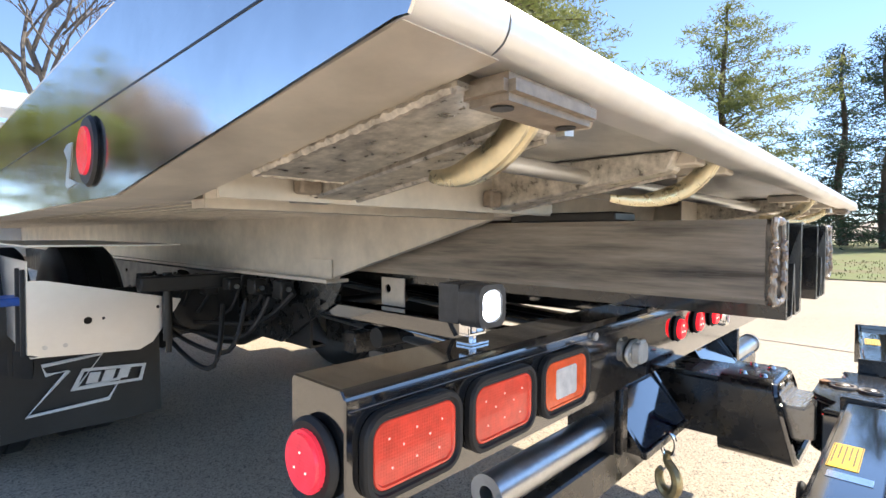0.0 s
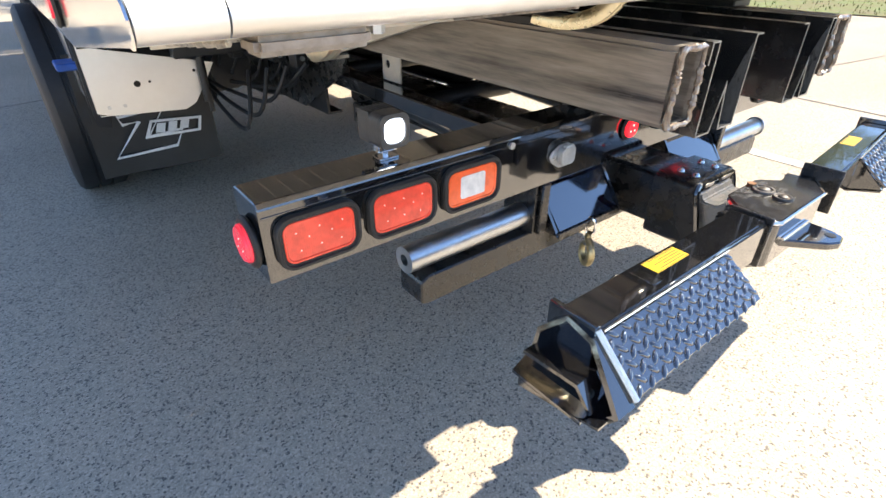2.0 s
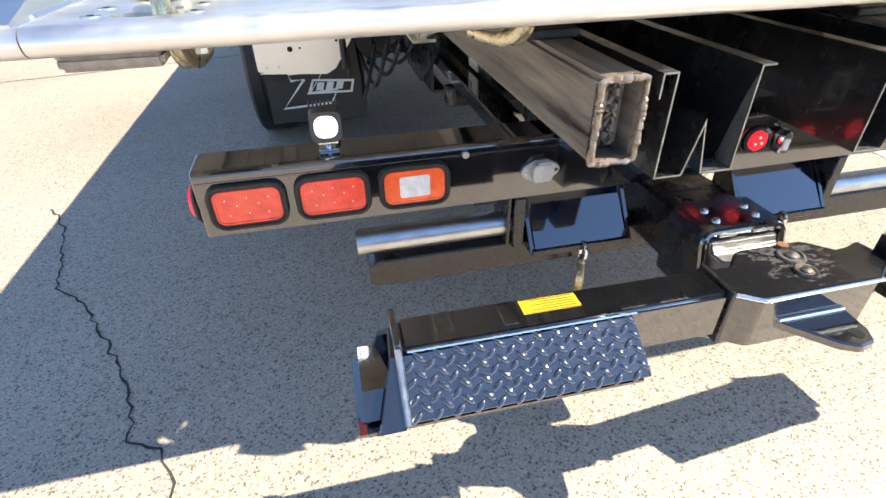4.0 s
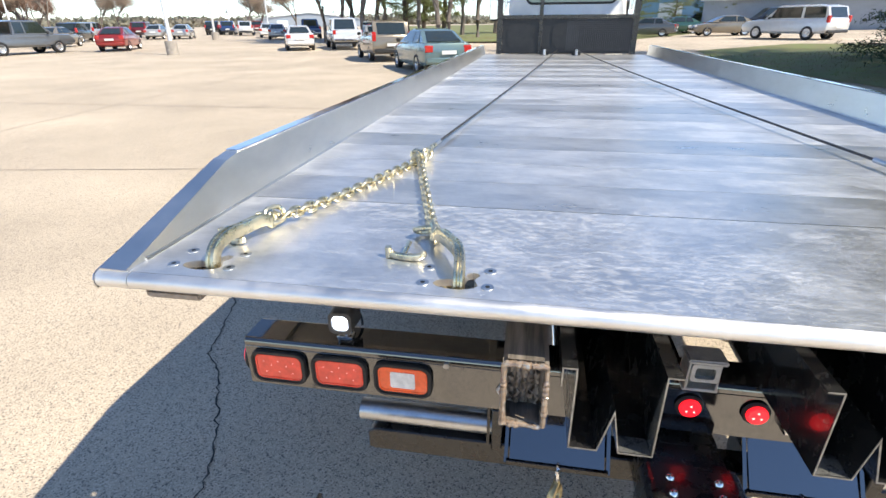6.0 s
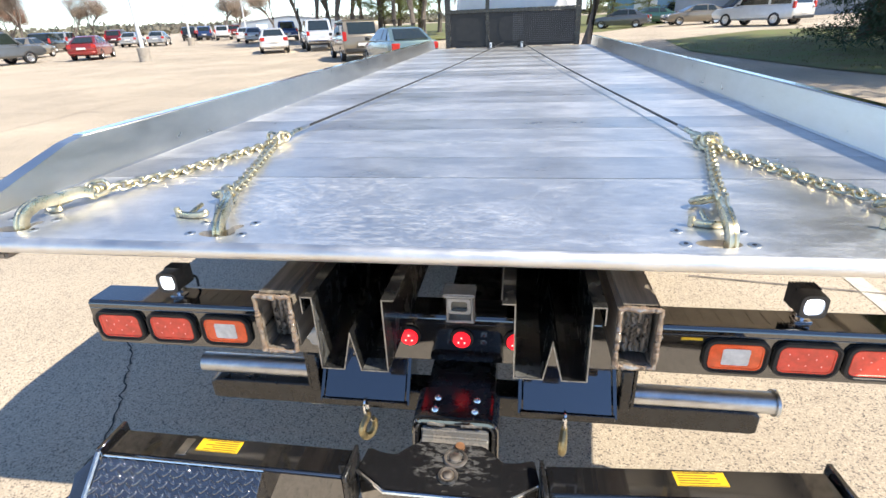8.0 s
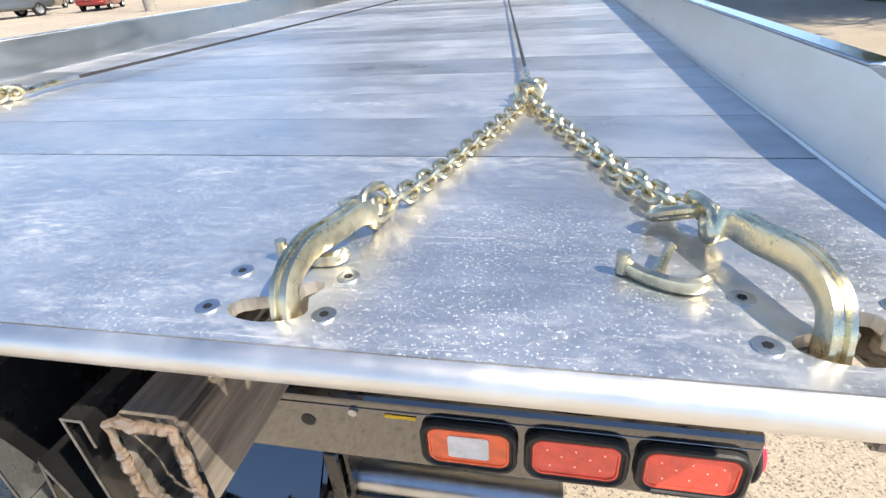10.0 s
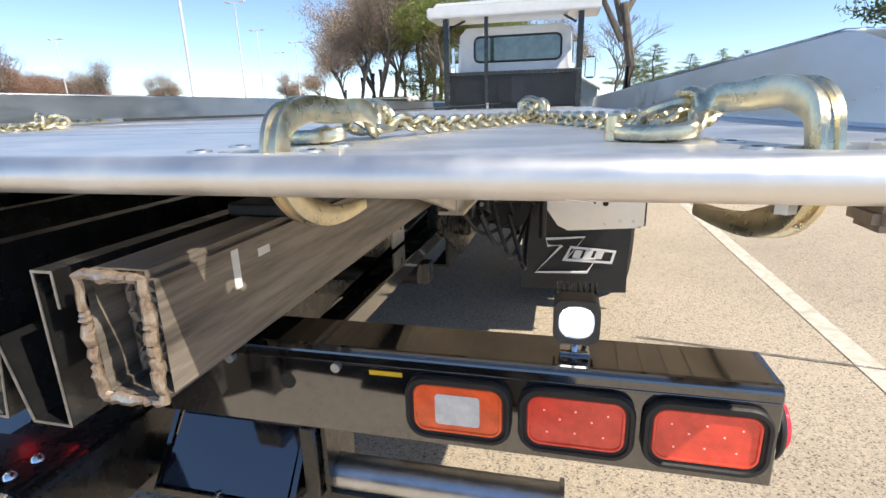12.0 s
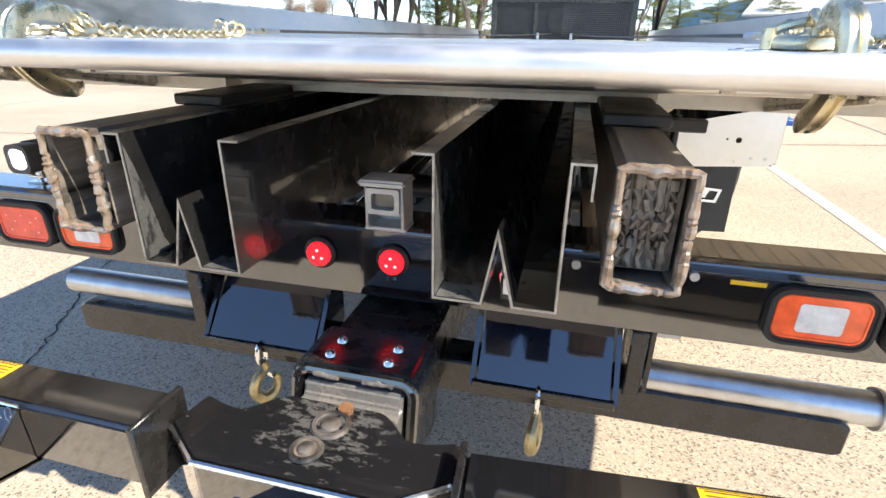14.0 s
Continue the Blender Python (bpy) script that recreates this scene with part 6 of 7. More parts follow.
def pine(name, h, seed, needle, crown_from, reach, spire, n_whorl, label, dens=22):
    rg = random.Random(seed)
    tr = thing(name, label, "tree", "evergreens beside the lot")
    tb = bmesh.new()
    pts = [Vector((0.12 * math.sin(i * 0.9 + seed), 0.10 * math.cos(i * 0.7), h * i / 12)) for i in range(13)]
    tube(pts, [0.20 * (1 - i / 13) ** 0.8 + 0.015 for i in range(13)], 9, bm=tb)
    cb = bmesh.new()
    for w in range(n_whorl):
        t = crown_from + (1 - crown_from) * (w + rg.uniform(0, 0.6)) / n_whorl
        z = h * min(t, 0.985)
        base = pts[min(11, int(t * 12))].lerp(pts[min(12, int(t * 12) + 1)], t * 12 % 1)
        u = (t - crown_from) / (1 - crown_from)
        L = reach * ((1 - u) ** 0.9 if spire else (1 - u ** 2.4) * (0.55 + 0.75 * min(1, u * 2.5))) + 0.25
        for k in range(rg.choice((3, 4, 5))):
            if not spire and rg.random() < 0.16:
                continue
            a = rg.uniform(0, 2 * math.pi)
            l = L * rg.uniform(0.6, 1.15)
            tip = base + Vector((math.cos(a) * l, math.sin(a) * l, l * (rg.uniform(-0.28, -0.02) if spire else rg.uniform(-0.05, 0.35))))
            mid = base.lerp(tip, 0.5) + Vector((0, 0, 0.06 * l))
            tube([base, mid, tip], [0.035 * (1 - u) + 0.012, 0.02 * (1 - u) + 0.008, 0.004], 5, bm=tb)
            m = max(3, int(l / 0.26))
            for j in range(m):
                f = 0.22 + 0.8 * (j + 0.5) / m
                c = base.lerp(mid, f * 2) if f < 0.5 else mid.lerp(tip, f * 2 - 1)
                sp = 0.15 + 0.09 * (1 - f) * l / 2
                off = Vector((rg.gauss(0, sp), rg.gauss(0, sp), rg.gauss(0, sp * 0.4)))
                blades(cb, c + off, dens, 0.17, 0.22, 0.026, rg, 0.3 if spire else -0.2)
    part("trunk", tb, M_BARK, tr)
    part("crown", cb, needle, tr, smooth=False)
    return tr


def bare_tree(name, h, seed, twig, label, category="tree", depth=5, leaves=None, haze=0, group="bare trees beyond the lot", spread=0.5, stem=0.30):
    rg = random.Random(seed)
    tr = thing(name, label, category, group)
    tb, cb = bmesh.new(), bmesh.new()

    def grow(p, d, l, r, k):
        q = p + d * l
        mid = p.lerp(q, 0.5) + Vector((rg.gauss(0, 0.04), rg.gauss(0, 0.04), 0)) * l
        tube([p, mid, q], [r, r * 0.85, r * 0.68], 7 if k > 3 else 4 if k > 1 else 3, bm=tb if k > 1 else cb)
        if leaves and k < 2:
            blades(lb, q, 12, 0.28, 0.2, 0.07, rg)
        if haze and k < 3:
            blades(cb, q, haze, 0.05 * h, 0.055 * h, 0.0016 * h, rg, -0.4, 0.9)
        if k == 0:
            return
        for i in range(3 if k > 1 else 4):
            a = rg.uniform(0, 2 * math.pi)
            e = (d + Vector((math.cos(a), math.sin(a), rg.uniform(-0.2, 0.5))) * rg.uniform(spread * 0.7, spread * 1.5)).normalized()
            start = p.lerp(q, rg.uniform(0.55, 1.0))
            grow(start, e, l * rg.uniform(0.58, 0.82), r * 0.58, k - 1)
    lb = bmesh.new()
    grow(Vector((0, 0, -0.1)), Vector((0, 0, 1)), h * stem, h * 0.020, depth)
    part("trunk", tb, M_GREYBARK, tr)
    tagged(part("twig_crown", cb, twig, tr), kind="stuff")
    if leaves:
        part("crown", lb, leaves, tr, smooth=False)
    else:
        lb.free()
    return tr


def height_of(tr):
    zs = sorted(v.co.z for c in tr.children for v in c.data.vertices)
    return zs[int(len(zs) * 0.93)]


def plant(src, x, y, h, turn=0.0, wide=1.0, first=False):
    """Sets a tree of height h at a place; wide: its breadth over its grown shape."""
    k = h / height_of(src)
    o = src if first else copy_thing(src, Matrix.Identity(4))
    o.matrix_basis = Matrix.Translation((x, y, ground_at(x, y))) @ Matrix.Rotation(turn, 4, "Z") @ Matrix.Diagonal((k * wide, k * wide, k, 1))
    return o


def out(bearing, d):
    """A place d metres off in a compass direction from straight ahead."""
    return 0.7 + d * math.sin(radians(bearing)), -0.8 + d * math.cos(radians(bearing))


def rows_of(src, places, first=True):
    for i, (a, d, h, w) in enumerate(places):
        x, y = out(a, d)
        plant(src, x, y, h - ground_at(x, y), i * 2.4 + a, w, first and i == 0)


p1 = pine("pine_tree", 13.0, 3, M_NEEDLE, 0.12, 3.1, False, 27, "tall open-crowned pine with yellow-green needles on the lawn", 20)
p2 = pine("pine_tree", 11.0, 8, M_NEEDLE, 0.16, 3.3, False, 24, "tall open-crowned pine with yellow-green needles on the lawn", 22)
p3 = pine("spruce_tree", 9.0, 5, M_SPRUCE, 0.04, 2.3, True, 26, "dense dark green spruce standing on the lawn", 20)
plant(p1, 11.3, 11.0, 13.0, 0.3, 1.0, True)
plant(p2, 22.4, 5.6, 9.0, 1.0, 1.1, True)
plant(p3, 11.6, 15.4, 8.6, 0.0, 1.0, True)
for x, y, h, a, src in ((12.0, 9.3, 13.0, 2.0, p1), (14.5, 11.9, 14.0, 4.0, p1), (9.8, 12.4, 13, 5.2, p1), (11.0, 15.6, 13.0, 3.3, p1), (14.5, 23.0, 13.0, 1.3, p1), (17.5, 16.0, 13.5, 2.2, p2), (19, 13.5, 14, 0.7, p1), (24.5, 0.4, 7.4, 1.0, p3), (27, 2.0, 7.6, 2.0, p3), (21, -2.6, 6.8, 3.0, p3), (13.5, 19.0, 13, 2.2, p1), (12.6, 20.6, 6.5, 0.4, p3)):
    plant(src, x, y, h, a)
# evergreens beyond the cars and beyond the lawn
rows_of(p1, ((-15.4, 45, 12.5, 0.9), (-13.2, 47, 11.5, 0.9), (8.5, 58, 6.0, 1.35), (11.8, 60, 5.2, 1.4), (14.5, 62, 5.6, 1.2), (16.5, 57, 5.0, 1.3)), False)
rows_of(p2, ((-11.0, 50, 11.0, 1.0), (6.3, 62, 6.2, 1.3), (24, 60, 6.0, 1.2)), False)
M_TAN = mat("tan_twigs", (0.38, 0.30, 0.23), 0.9, var=0.4, scale=1.0, rand=0.15)
b1 = bare_tree("bare_tree", 13.0, 2, M_TWIG, "large leafless tree with grey trunk and fine twigs", depth=6, spread=0.6, stem=0.38)
b2 = bare_tree("bare_tree", 11.0, 9, M_TAN, "rounded leafless tree with many fine tan twigs", depth=6, haze=5, spread=0.62)
b3 = bare_tree("leafing_tree", 11.0, 21, M_TWIG, "tree coming into yellow-green leaf beyond the lot", leaves=M_LEAF, group="leafing trees beyond the lot")
plant(b1, 3.3, 26.0, 13.5, 0.4, 0.9, True)
rows_of(b2, ((-19.6, 44, 11.0, 0.85), (-21.6, 45, 9.6, 0.8), (-18.0, 47, 11.0, 0.8), (-23.4, 48, 7.4, 0.9), (-20.4, 52, 11.5, 0.9), (-17.0, 52, 11.5, 0.8), (-25.6, 74, 6.6, 1.0), (-30.0, 92, 6.6, 1.1), (-28.6, 95, 5.2, 1.2), (-46.0, 92, 8.2, 0.8), (-47.6, 96, 7.2, 0.8), (-41.0, 96, 6.8, 0.9), (-42.3, 96, 6.2, 0.9), (-9.0, 60, 11, 0.9), (-5.5, 64, 11, 0.9), (-1.0, 66, 10, 0.9)))
rows_of(b1, ((-14.6, 52, 11.5, 0.8), (-53, 70, 8.4, 0.8), (-55.5, 66, 8.6, 0.8), (-58, 64, 8.4, 0.8), (-62, 62, 8.6, 0.8), (-66, 60, 8.5, 0.8), (19.5, 82, 5.8, 1.1), (21.5, 84, 5.4, 1.1), (23.5, 86, 5.6, 1.1), (27, 88, 5.6, 1.0), (5.2, 48, 8.0, 0.8)), False)
b3.matrix_basis = Matrix.Translation((*out(-12.2, 40), 0))
rows_of(b3, ((-10.6, 43, 8.5, 1.0), (-13.8, 44, 9.0, 0.9), (-7.5, 52, 9.0, 1.0)), False)
br = bare_tree("bare_shrub", 6.0, 31, M_BRUSH, "rounded reddish leafless shrubs along the lot edge", "shrub", 5, None, 26, "reddish shrubs along the lot edge", 0.75)
rg = random.Random(5)
line = []
for i in range(30):
    a = -78 + 1.08 * i
    d = 58 + max(0.0, a + 60) * 3.6
    line.append((a + rg.uniform(-0.3, 0.3), d + rg.uniform(-2, 2), 7.2 - max(0.0, a + 56) * 0.12 + rg.uniform(-0.5, 0.4), rg.uniform(0.95, 1.25)))
rows_of(br, line)

# distant woods along the horizon, aerial haze mixed into their colour
rg = random.Random(77)
b = bmesh.new()
for i in range(420):
    a = rg.uniform(-82, 44)
    d = rg.uniform(190, 250)
    x, y = out(a, d)
    z0 = ground_at(x, y)
    top = 1.6 + d * math.tan(radians(rg.uniform(0.25, 0.75)))
    blades(b, Vector((x, y, z0 + (top - z0) * 0.45)), 90, 3.2, 1.5, 0.55, rg, -0.2, max(0.2, (top - z0) / 12.0))
tagged(part("distant_woods", b, foliage("far_wood", (0.24, 0.235, 0.17), (0.20, 0.165, 0.13), 0.05, 0.3), smooth=False), "low brown and green woods along the horizon", "woods", kind="stuff")

# ---- lot lamps ----
M_POLE = mat("white_pole", (0.78, 0.79, 0.80), 0.4, 0.2, var=0.15, scale=4)


def lot_lamp(x, y, h):
    e = thing("lot_lamp_pole", "tall white steel lot lamp on a round concrete base", "lamp post", "lot lamp posts", at=T(x, y, ground_at(x, y)))
    part("pole", tube([(0, 0, 0.6), (0, 0, h)], [0.11, 0.065], 12), M_POLE, e)
    part("concrete_base", cyl((0, 0, -0.1), (0, 0, 0.75), 0.32, 20), mat_base, e)
    part("cross_arm", box(-0.9, 0.9, -0.04, 0.04, h, h + 0.08), M_POLE, e)
    for s in (-1, 1):
        part("lamp_head", box(s * 0.9 - 0.32, s * 0.9 + 0.32, -0.2, 0.2, h + 0.03, h + 0.17, 0.04, 2), M_POLE, e)
    return e


mat_base = mat("weathered_concrete", (0.40, 0.36, 0.31), 0.9, var=0.3, scale=6, bump=0.4, bscale=40)
for x, y, h in ((-21.2, 27.0, 12), (-33, 50, 12), (-42, 68, 12), (-55, 96, 12), (-66, 58, 11), (-40, 75, 11)):
    lot_lamp(x, y, h)

# ---- buildings ----
M_SIDING = mat("pale_metal_siding", (0.36, 0.40, 0.45), 0.45, 0.1, var=0.12, scale=1.5)
M_ROOF = mat("pale_metal_roof", (0.66, 0.66, 0.64), 0.4, 0.2, var=0.15, scale=1)
M_BLUEROOF = mat("blue_trim_metal", (0.20, 0.36, 0.50), 0.45, var=0.15, scale=1)


def hall(name, label, x, y, w, d, eave, ridge, turn, roof=M_ROOF, wall=M_SIDING, doors=2):
    e = thing(name, label, "building", at=Matrix.Translation((x, y, ground_at(x, y))) @ Matrix.Rotation(radians(turn), 4, "Z"))
    part("wall", prism([(-w / 2, -0.5), (w / 2, -0.5), (w / 2, eave), (0, ridge), (-w / 2, eave)], "y", 0, d), wall, e, smooth=False)
    k = (ridge - eave) / (w / 2)
    for s in (-1, 1):
        part("roof_slope", prism([(s * (w / 2 + 0.4), eave - 0.4 * k + 0.02), (s * (w / 2 + 0.4), eave - 0.4 * k + 0.2), (0, ridge + 0.2), (0, ridge + 0.02)], "y", -0.3, d + 0.3), roof, e, smooth=False)
    for i in range(int(w / 0.6)):
        xx = -w / 2 + 0.3 + i * 0.6
        zt = ridge - abs(xx) * k
        part("siding_rib", box(xx - 0.02, xx + 0.02, -0.03, 0.0, -0.3, zt), wall, e, smooth=False)
    for i in range(doors):
        xx = -w / 4 + i * w / 2
        dr = part("door", box(xx - 1.5, xx + 1.5, -0.06, -0.03, 0, min(3.2, eave - 0.3)), M_WHITE, e, smooth=False)
        part("door_frame", box(xx - 1.6, xx + 1.6, -0.05, -0.031, min(3.2, eave - 0.3), min(3.35, eave - 0.15)), M_BLUEROOF, dr, smooth=False)
    part("downspout", box(-w / 2 + 0.2, -w / 2 + 0.32, -0.15, -0.03, 0, eave), M_WHITE, e, smooth=False)
    return e


hall("metal_hall", "long low metal building with pale roof beyond the lawn", 17, 60, 14, 26, 2.6, 4.4, -112, doors=0)
hall("low_shop", "low shop with pale metal roof and blue trim", 22, 78, 20, 12, 3.2, 5.6, -15, M_ROOF, M_BLUEROOF)
hall("white_house", "small white gabled house beyond the lawn", 62, 13, 9, 10, 3.0, 5.0, -80, M_ROOF, M_WHITE, 1)
hall("far_hall", "long low pale hall at the end of the lot", -66, 150, 30, 14, 2.0, 3.6, 24, M_ROOF, M_SIDING)
hall("cream_house", "small house with pale siding behind trees", 0.5, 60, 7, 8, 2.6, 4.6, -4, M_ROOF, M_SIDING, 1)

# ---- parked vehicles ----
def paint(name, c, rough=0.22, metal=0.3):
    return mat(name, c, rough, metal, coat=0.7, var=0.08, scale=3)


M_TAIL = mat("vehicle_tail_lens", (0.45, 0.02, 0.015), 0.2, coat=0.5)
M_PLATE = mat("pale_plate", (0.7, 0.7, 0.68), 0.4)
M_TRIM = mat("dark_plastic", (0.03, 0.03, 0.03), 0.5, var=0.3, scale=20)
CAR_TYRE = mesh_of(tyre(0.33, 0.22, 0.2, 24), "tyre", M_RUBBER, True)
CAR_RIM = mesh_of(rim(0.21, 0.17, 0.06), "rim", M_ALU, True)
KINDS = {
    # length, half width, lower body (y, bottom, top, half width factor), glasshouse (y, top), belt height, roof half width
    "sedan": (4.7, 0.89, [(0, 0.46, 0.84, 0.82), (0.08, 0.34, 1.00, 0.94), (0.55, 0.26, 1.03, 0.99), (2.3, 0.22, 0.98, 1.0), (3.6, 0.24, 0.92, 0.99), (4.4, 0.28, 0.78, 0.93), (4.62, 0.34, 0.68, 0.86), (4.7, 0.42, 0.60, 0.78)], [(0.42, 1.00), (1.15, 1.39), (1.7, 1.46), (2.4, 1.44), (3.45, 0.95)], 0.99, 0.60),
    "suv": (4.75, 0.92, [(0, 0.48, 1.05, 0.9), (0.06, 0.36, 1.12, 0.97), (0.5, 0.30, 1.12, 1.0), (2.6, 0.28, 1.08, 1.0), (3.7, 0.30, 1.04, 0.98), (4.55, 0.36, 0.95, 0.92), (4.75, 0.46, 0.80, 0.84)], [(0.10, 1.10), (0.38, 1.66), (0.8, 1.74), (2.5, 1.72), (3.35, 1.06)], 1.08, 0.80),
    "large_suv": (5.7, 1.02, [(0, 0.50, 1.10, 0.92), (0.06, 0.40, 1.18, 0.98), (0.5, 0.34, 1.18, 1.0), (3.4, 0.32, 1.14, 1.0), (4.5, 0.34, 1.12, 0.99), (5.45, 0.40, 1.02, 0.95), (5.7, 0.52, 0.86, 0.88)], [(0.06, 1.16), (0.30, 1.82), (0.8, 1.90), (3.3, 1.88), (4.15, 1.12)], 1.15, 0.90),
    "pickup": (5.7, 1.00, [(0, 0.55, 1.05, 0.95), (0.05, 0.50, 1.16, 0.98), (0.3, 0.45, 1.16, 1.0), (2.0, 0.40, 1.14, 1.0), (4.4, 0.40, 1.12, 0.99), (5.4, 0.45, 1.06, 0.95), (5.7, 0.55, 0.85, 0.88)], [(2.05, 1.14), (2.20, 1.84), (2.5, 1.90), (3.6, 1.88), (4.45, 1.12)], 1.14, 0.76),
}


def vehicle(kind, x, y, heading, colour, label, detail=True):
    """heading: degrees from straight ahead towards the right."""
    L, W, low, top, belt, rw = KINDS[kind]
    e = thing({"large_suv": "suv", "pickup": "pickup_truck"}.get(kind, kind), label, {"pickup": "pickup", "sedan": "car"}.get(kind, "suv"), "parked vehicles",
              at=Matrix.Translation((x, y, ground_at(x, y))) @ Matrix.Rotation(radians(-heading), 4, "Z") @ Matrix.Translation((0, -L / 2, 0)))
    b = bmesh.new()
    rings = []
    for yy, zb, zt, f in low:
        w = W * f
        sec = [(-w * 0.9, zb), (-w, zb + 0.12), (-w, zt - 0.16), (-w * 0.955, zt - 0.03), (-w * 0.86, zt), (w * 0.86, zt), (w * 0.955, zt - 0.03), (w, zt - 0.16), (w, zb + 0.12), (w * 0.9, zb)]
        rings.append([b.verts.new((px, yy, z)) for px, z in sec])
    for A, B in zip(rings, rings[1:]):
        for j in range(len(A)):
            b.faces.new((A[j], A[(j + 1) % len(A)], B[(j + 1) % len(A)], B[j]))
    b.faces.new(rings[0])
    b.faces.new(rings[-1][::-1])
    bmesh.ops.recalc_face_normals(b, faces=b.faces)
    body = part("body", b, colour, e)
    b = bmesh.new()
    rings = []
    zr = max(z for _, z in top)
    for yy, z in top:
        u = (z - belt) / (zr - belt)
        wt = W * 0.86 + (rw - W * 0.86) * max(0, u)
        rings.append([b.verts.new(p) for p in ((-W * 0.88, yy, belt - 0.02), (-wt, yy, z - 0.04 * u), (-wt * 0.86, yy, z), (wt * 0.86, yy, z), (wt, yy, z - 0.04 * u), (W * 0.88, yy, belt - 0.02))])
    for A, B in zip(rings, rings[1:]):
        for j in range(5):
            b.faces.new((A[j], A[j + 1], B[j + 1], B[j]))
    b.faces.new(rings[0])
    b.faces.new(rings[-1][::-1])
    bmesh.ops.recalc_face_normals(b, faces=b.faces)
    part("glasshouse", b, colour, e)

    def pane(name, q, off):
        c = sum((Vector(p) for p in q), Vector()) / 4
        q = [c + (Vector(p) - c) * 0.90 for p in q]
        n = (q[1] - q[0]).cross(q[3] - q[0]).normalized()
        if n.dot(off) < 0:
            n = -n
        gb = bmesh.new()
        A = [gb.verts.new(p + n * 0.012) for p in q]
        B = [gb.verts.new(p - n * 0.03) for p in q]
        gb.faces.new(A)
        for i in range(4):
            gb.faces.new((A[i], A[(i + 1) % 4], B[(i + 1) % 4], B[i]))
        bmesh.ops.recalc_face_normals(gb, faces=gb.faces)
        part(name, gb, M_GLASS, e, smooth=False)
    (y0, z0), (y1, z1) = top[0], top[1]
    (y3, z3), (y4, z4) = top[-2], top[-1]
    w1 = W * 0.86 + (rw - W * 0.86) * (z1 - belt) / (zr - belt)
    pane("rear_window", [(-W * 0.76, y0, z0 + 0.03), (W * 0.76, y0, z0 + 0.03), (w1 * 0.88, y1, z1 - 0.01), (-w1 * 0.88, y1, z1 - 0.01)], Vector((0, -1, 0.5)))
    pane("windscreen", [(-W * 0.76, y4, z4), (W * 0.76, y4, z4), (rw * 0.88, y3, z3), (-rw * 0.88, y3, z3)], Vector((0, 1, 0.5)))
    ys = [y1 - (y1 - y0) * 0.25, (y1 + y3) / 2 - 0.15, y3 + (y4 - y3) * 0.18]
    for s in (-1, 1):
        for a, c in zip(ys, ys[1:]):
            lean0, lean1 = (0.28 * (y1 - y0) if a == ys[0] else 0.0), (0.45 * (y4 - y3) if c == ys[-1] else 0.0)
            pane("side_window", [(s * W * 0.88, a - lean0 * 0.3, belt + 0.02), (s * W * 0.88, c + lean1, belt + 0.02), (s * rw * 1.01, c, zr - 0.07), (s * rw * 1.01, a + lean0, zr - 0.07)], Vector((s, 0, 0.3)))
        for yy in (L * 0.20, L * 0.79):
            w = new("wheel", CAR_TYRE)
            w.parent = e
            k = 1.15 if kind in ("large_suv", "pickup") else 1.0
            w.matrix_basis = Matrix.Translation((s * (W - 0.10), yy, 0.33 * k)) @ Matrix.Rotation(math.pi if s < 0 else 0, 4, "Z") @ Matrix.Diagonal((k, k, k, 1))
            r = new("rim", CAR_RIM)
            r.parent = w
        zt = low[1][2]
        part("tail_lamp", box(min(s * W * 0.62, s * W * 0.93), max(s * W * 0.62, s * W * 0.93), -0.01, 0.14, zt - 0.28, zt - 0.06, 0.02, 1) if kind == "sedan" else box(min(s * W * 0.80, s * W * 0.99), max(s * W * 0.80, s * W * 0.99), -0.01, 0.14, zt - 0.25, zt + 0.14 * (kind != "pickup"), 0.02, 1), M_TAIL, e)
        part("head_lamp", box(min(s * W * 0.55, s * W * 0.84), max(s * W * 0.55, s * W * 0.84), L - 0.22, L - 0.06, 0.62, 0.76, 0.03, 1), M_CLEAR, e)
        part("door_mirror", box(min(s * W, s * (W + 0.16)), max(s * W, s * (W + 0.16)), y4 - 0.55, y4 - 0.42, belt, belt + 0.14, 0.03, 1), M_TRIM, e)
    part("rear_bumper", box(-W * 0.9, W * 0.9, -0.06, 0.1, 0.38, 0.56, 0.04, 1), M_TRIM if kind != "sedan" else colour, e)
    part("number_plate", box(-0.26, 0.26, -0.072, -0.061, 0.66, 0.78), M_PLATE, e)
    if kind == "pickup":
        part("bed_well", box(-W * 0.86, W * 0.86, 0.10, 1.95, 1.10, 1.165), M_TRIM, e)
        part("tailgate_bumper", box(-W * 0.95, W * 0.95, -0.16, 0.0, 0.50, 0.66, 0.03, 1), M_CHROME, e)
    if kind == "large_suv":
        for s in (-1, 1):
            part("roof_rail", box(s * 0.68 - 0.03, s * 0.68 + 0.03, 0.8, 3.3, 1.89, 1.95, 0.015, 1), M_CHROME, e)
    return e


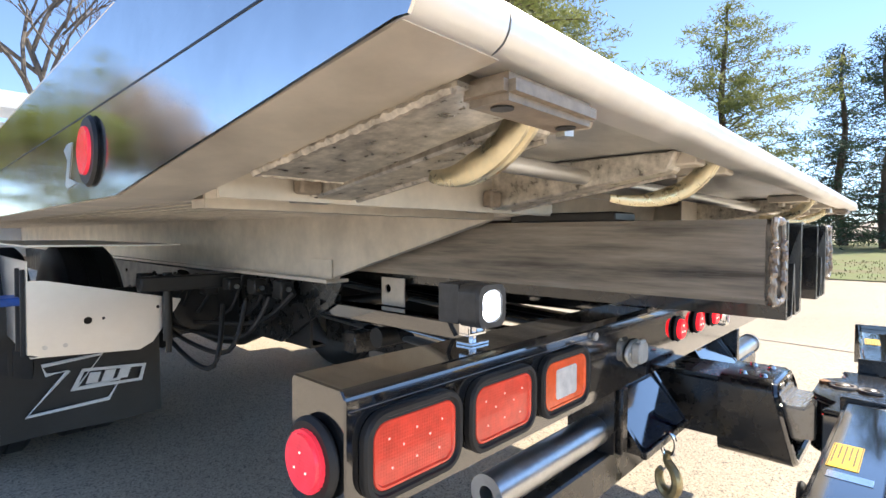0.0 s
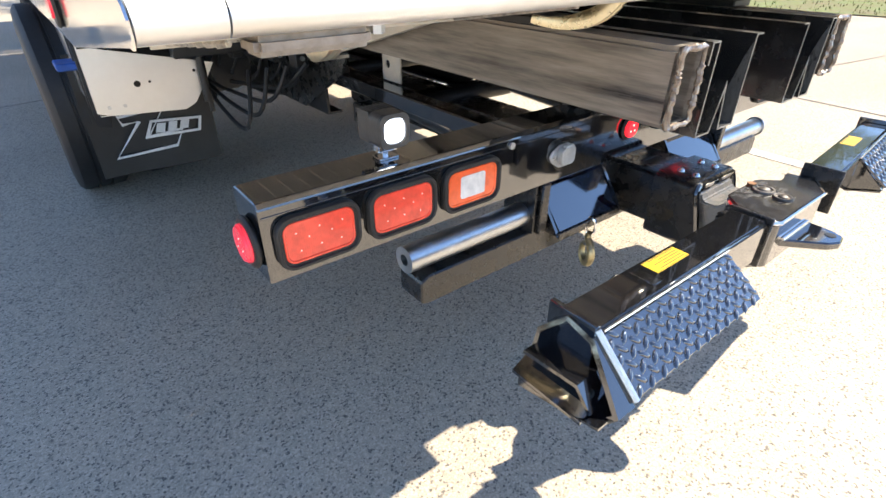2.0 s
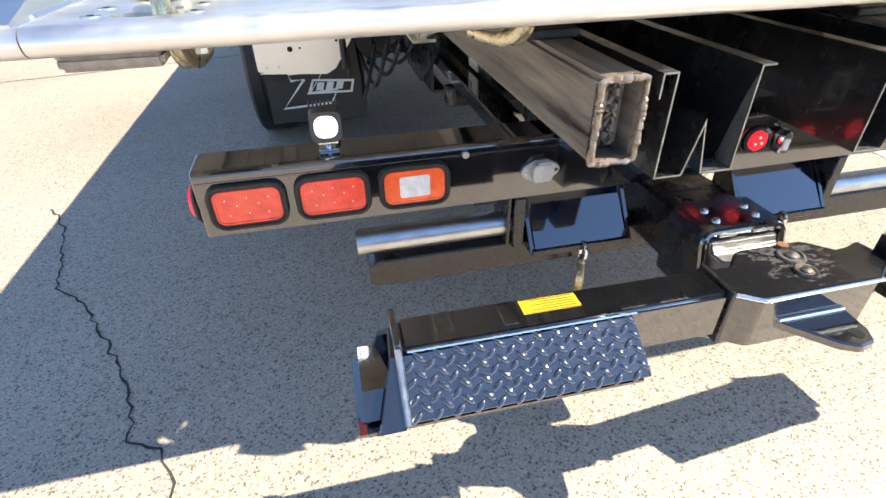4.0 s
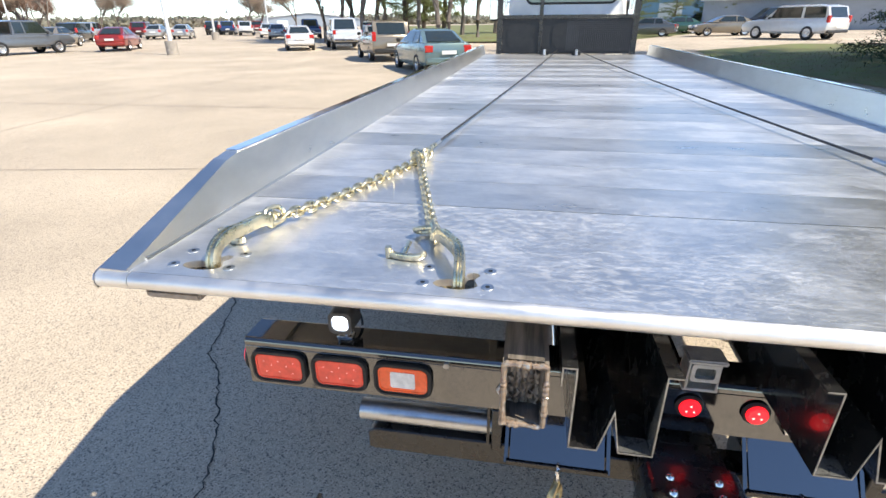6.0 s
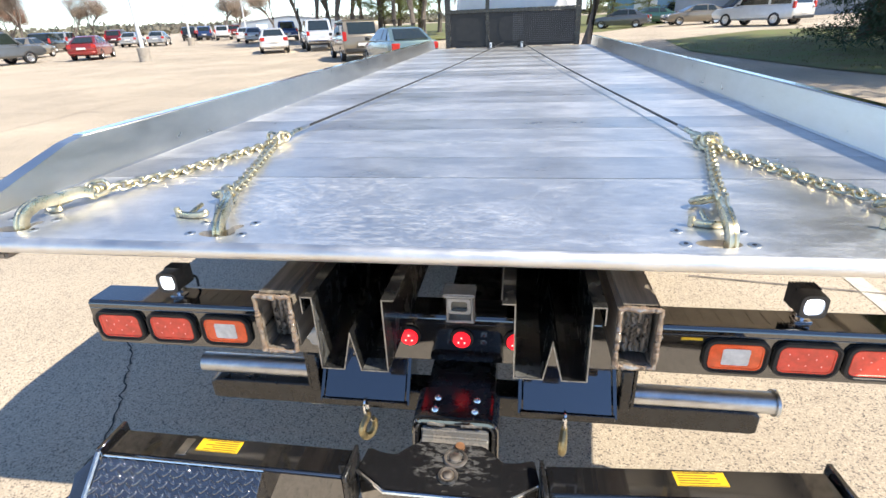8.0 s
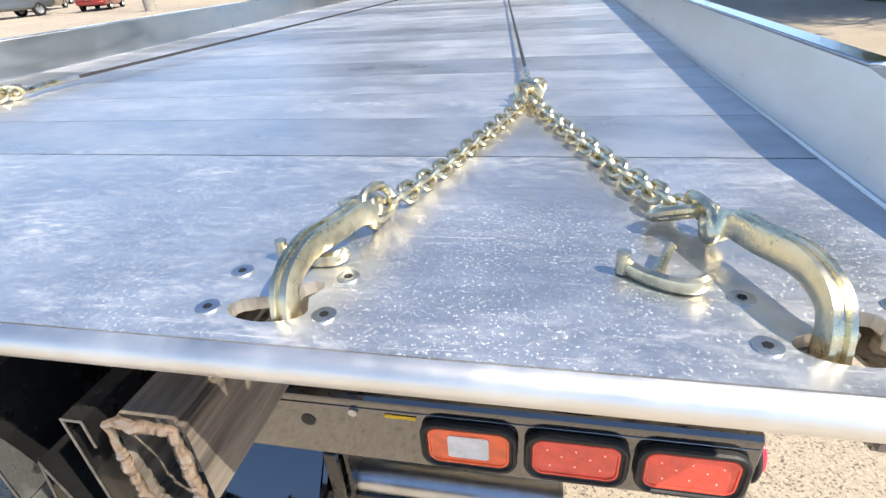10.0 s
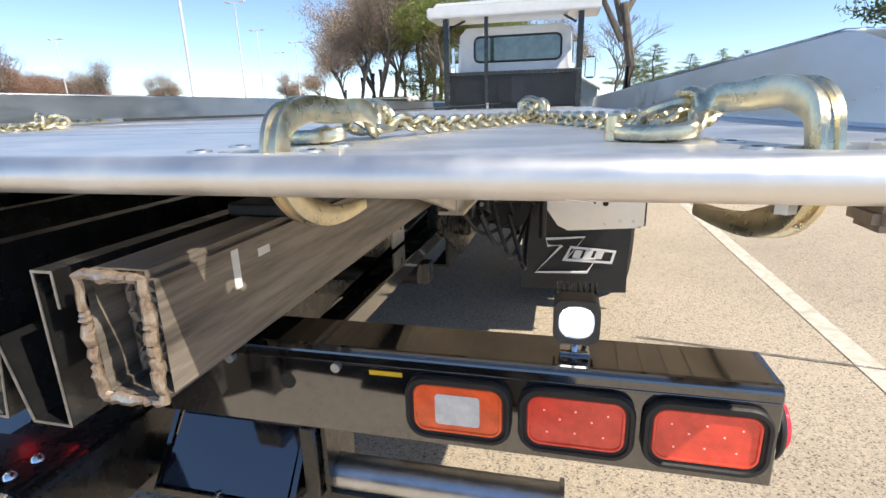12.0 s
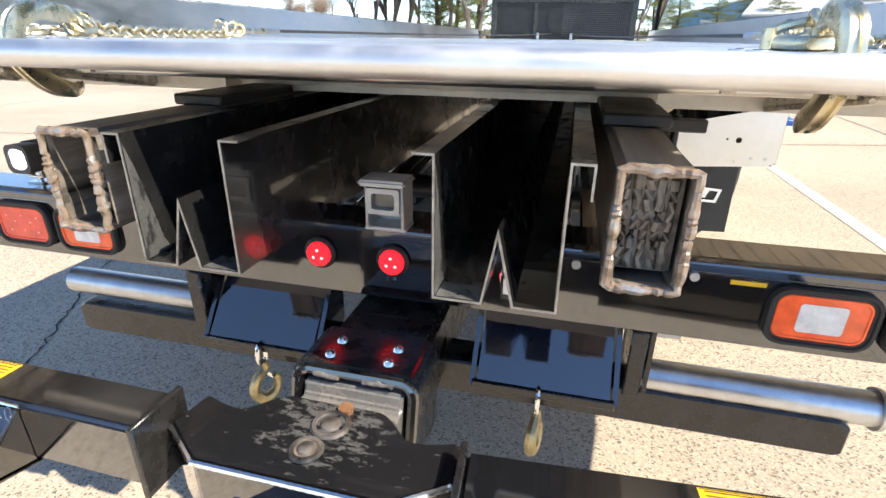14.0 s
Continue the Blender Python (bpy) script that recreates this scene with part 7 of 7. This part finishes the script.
C = {n: paint(n + "_car_paint", c) for n, c in {"teal": (0.16, 0.24, 0.25), "tan": (0.25, 0.215, 0.165), "white": (0.75, 0.75, 0.75), "red": (0.28, 0.025, 0.02), "silver": (0.42, 0.43, 0.44), "black": (0.02, 0.02, 0.022), "blue": (0.03, 0.06, 0.16), "grey": (0.14, 0.15, 0.16), "green": (0.03, 0.09, 0.07), "maroon": (0.16, 0.015, 0.02)}.items()}
EYE, FWD, RIGHT = Vector((-0.40, -1.12)), Vector((-0.1642, 0.9864)), Vector((0.9864, 0.1642))
for kind, u, d, hd, col, text in (
        ("sedan", -0.037, 20.5, -29, "teal", "grey-teal four-door sedan parked in the lot"),
        ("suv", -0.121, 26.5, -28, "tan", "tan estate-bodied suv parked in the lot"),
        ("pickup", -0.190, 37, -27, "white", "white pickup truck parked with its tail to the lane"),
        ("sedan", -0.273, 36, -27, "white", "white sedan parked with its tail to the lane"),
        ("sedan", -0.603, 37, -26, "red", "red sedan standing in the lot lane"),
        ("pickup", -0.790, 33, 10, "grey", "grey pickup truck at the edge of the lot"),
        ("sedan", -0.716, 42, -20, "tan", "beige sedan parked in a far row"),
        ("suv", -0.680, 52, -25, "black", "black suv parked in a far row"),
        ("suv", -0.650, 58, -25, "silver", "silver suv parked in a far row"),
        ("suv", -0.555, 66, -25, "maroon", "maroon suv parked in a far row"),
        ("sedan", -0.530, 60, -25, "silver", "silver sedan parked in a far row"),
        ("sedan", -0.482, 60, -26, "silver", "silver sedan parked in a far row"),
        ("suv", -0.425, 76, -26, "black", "black suv parked at the end of the lot"),
        ("suv", -0.398, 76, -26, "blue", "dark blue suv parked at the end of the lot"),
        ("suv", -0.366, 72, -26, "white", "white suv parked at the end of the lot"),
        ("suv", -0.345, 84, -26, "red", "red suv parked at the end of the lot"),
        ("sedan", -0.327, 62, -26, "white", "white sedan parked in a far row"),
        ("sedan", -0.310, 56, -26, "silver", "silver sedan parked in a far row"),
        ("pickup", -0.250, 58, -26, "blue", "dark blue pickup parked in a far row"),
        ("sedan", 0.361, 46, -70, "grey", "dark grey sedan parked beyond the lawn"),
        ("sedan", 0.410, 50, -100, "green", "dark green sedan parked beyond the lawn"),
        ("sedan", 0.497, 43, -95, "tan", "beige sedan parked side-on beyond the lawn"),
        ("suv", 0.450, 58, -80, "blue", "dark blue van-like suv beyond the lawn"),
        ("pickup", 0.590, 47, -90, "black", "black pickup parked beyond the lawn"),
        ("large_suv", 0.622, 35.0, -32, "white", "large white suv parked side-on beyond the lawn")):
    q = EYE + FWD * d + RIGHT * (d * u)
    vehicle(kind, q.x, q.y, hd, C[col], text)
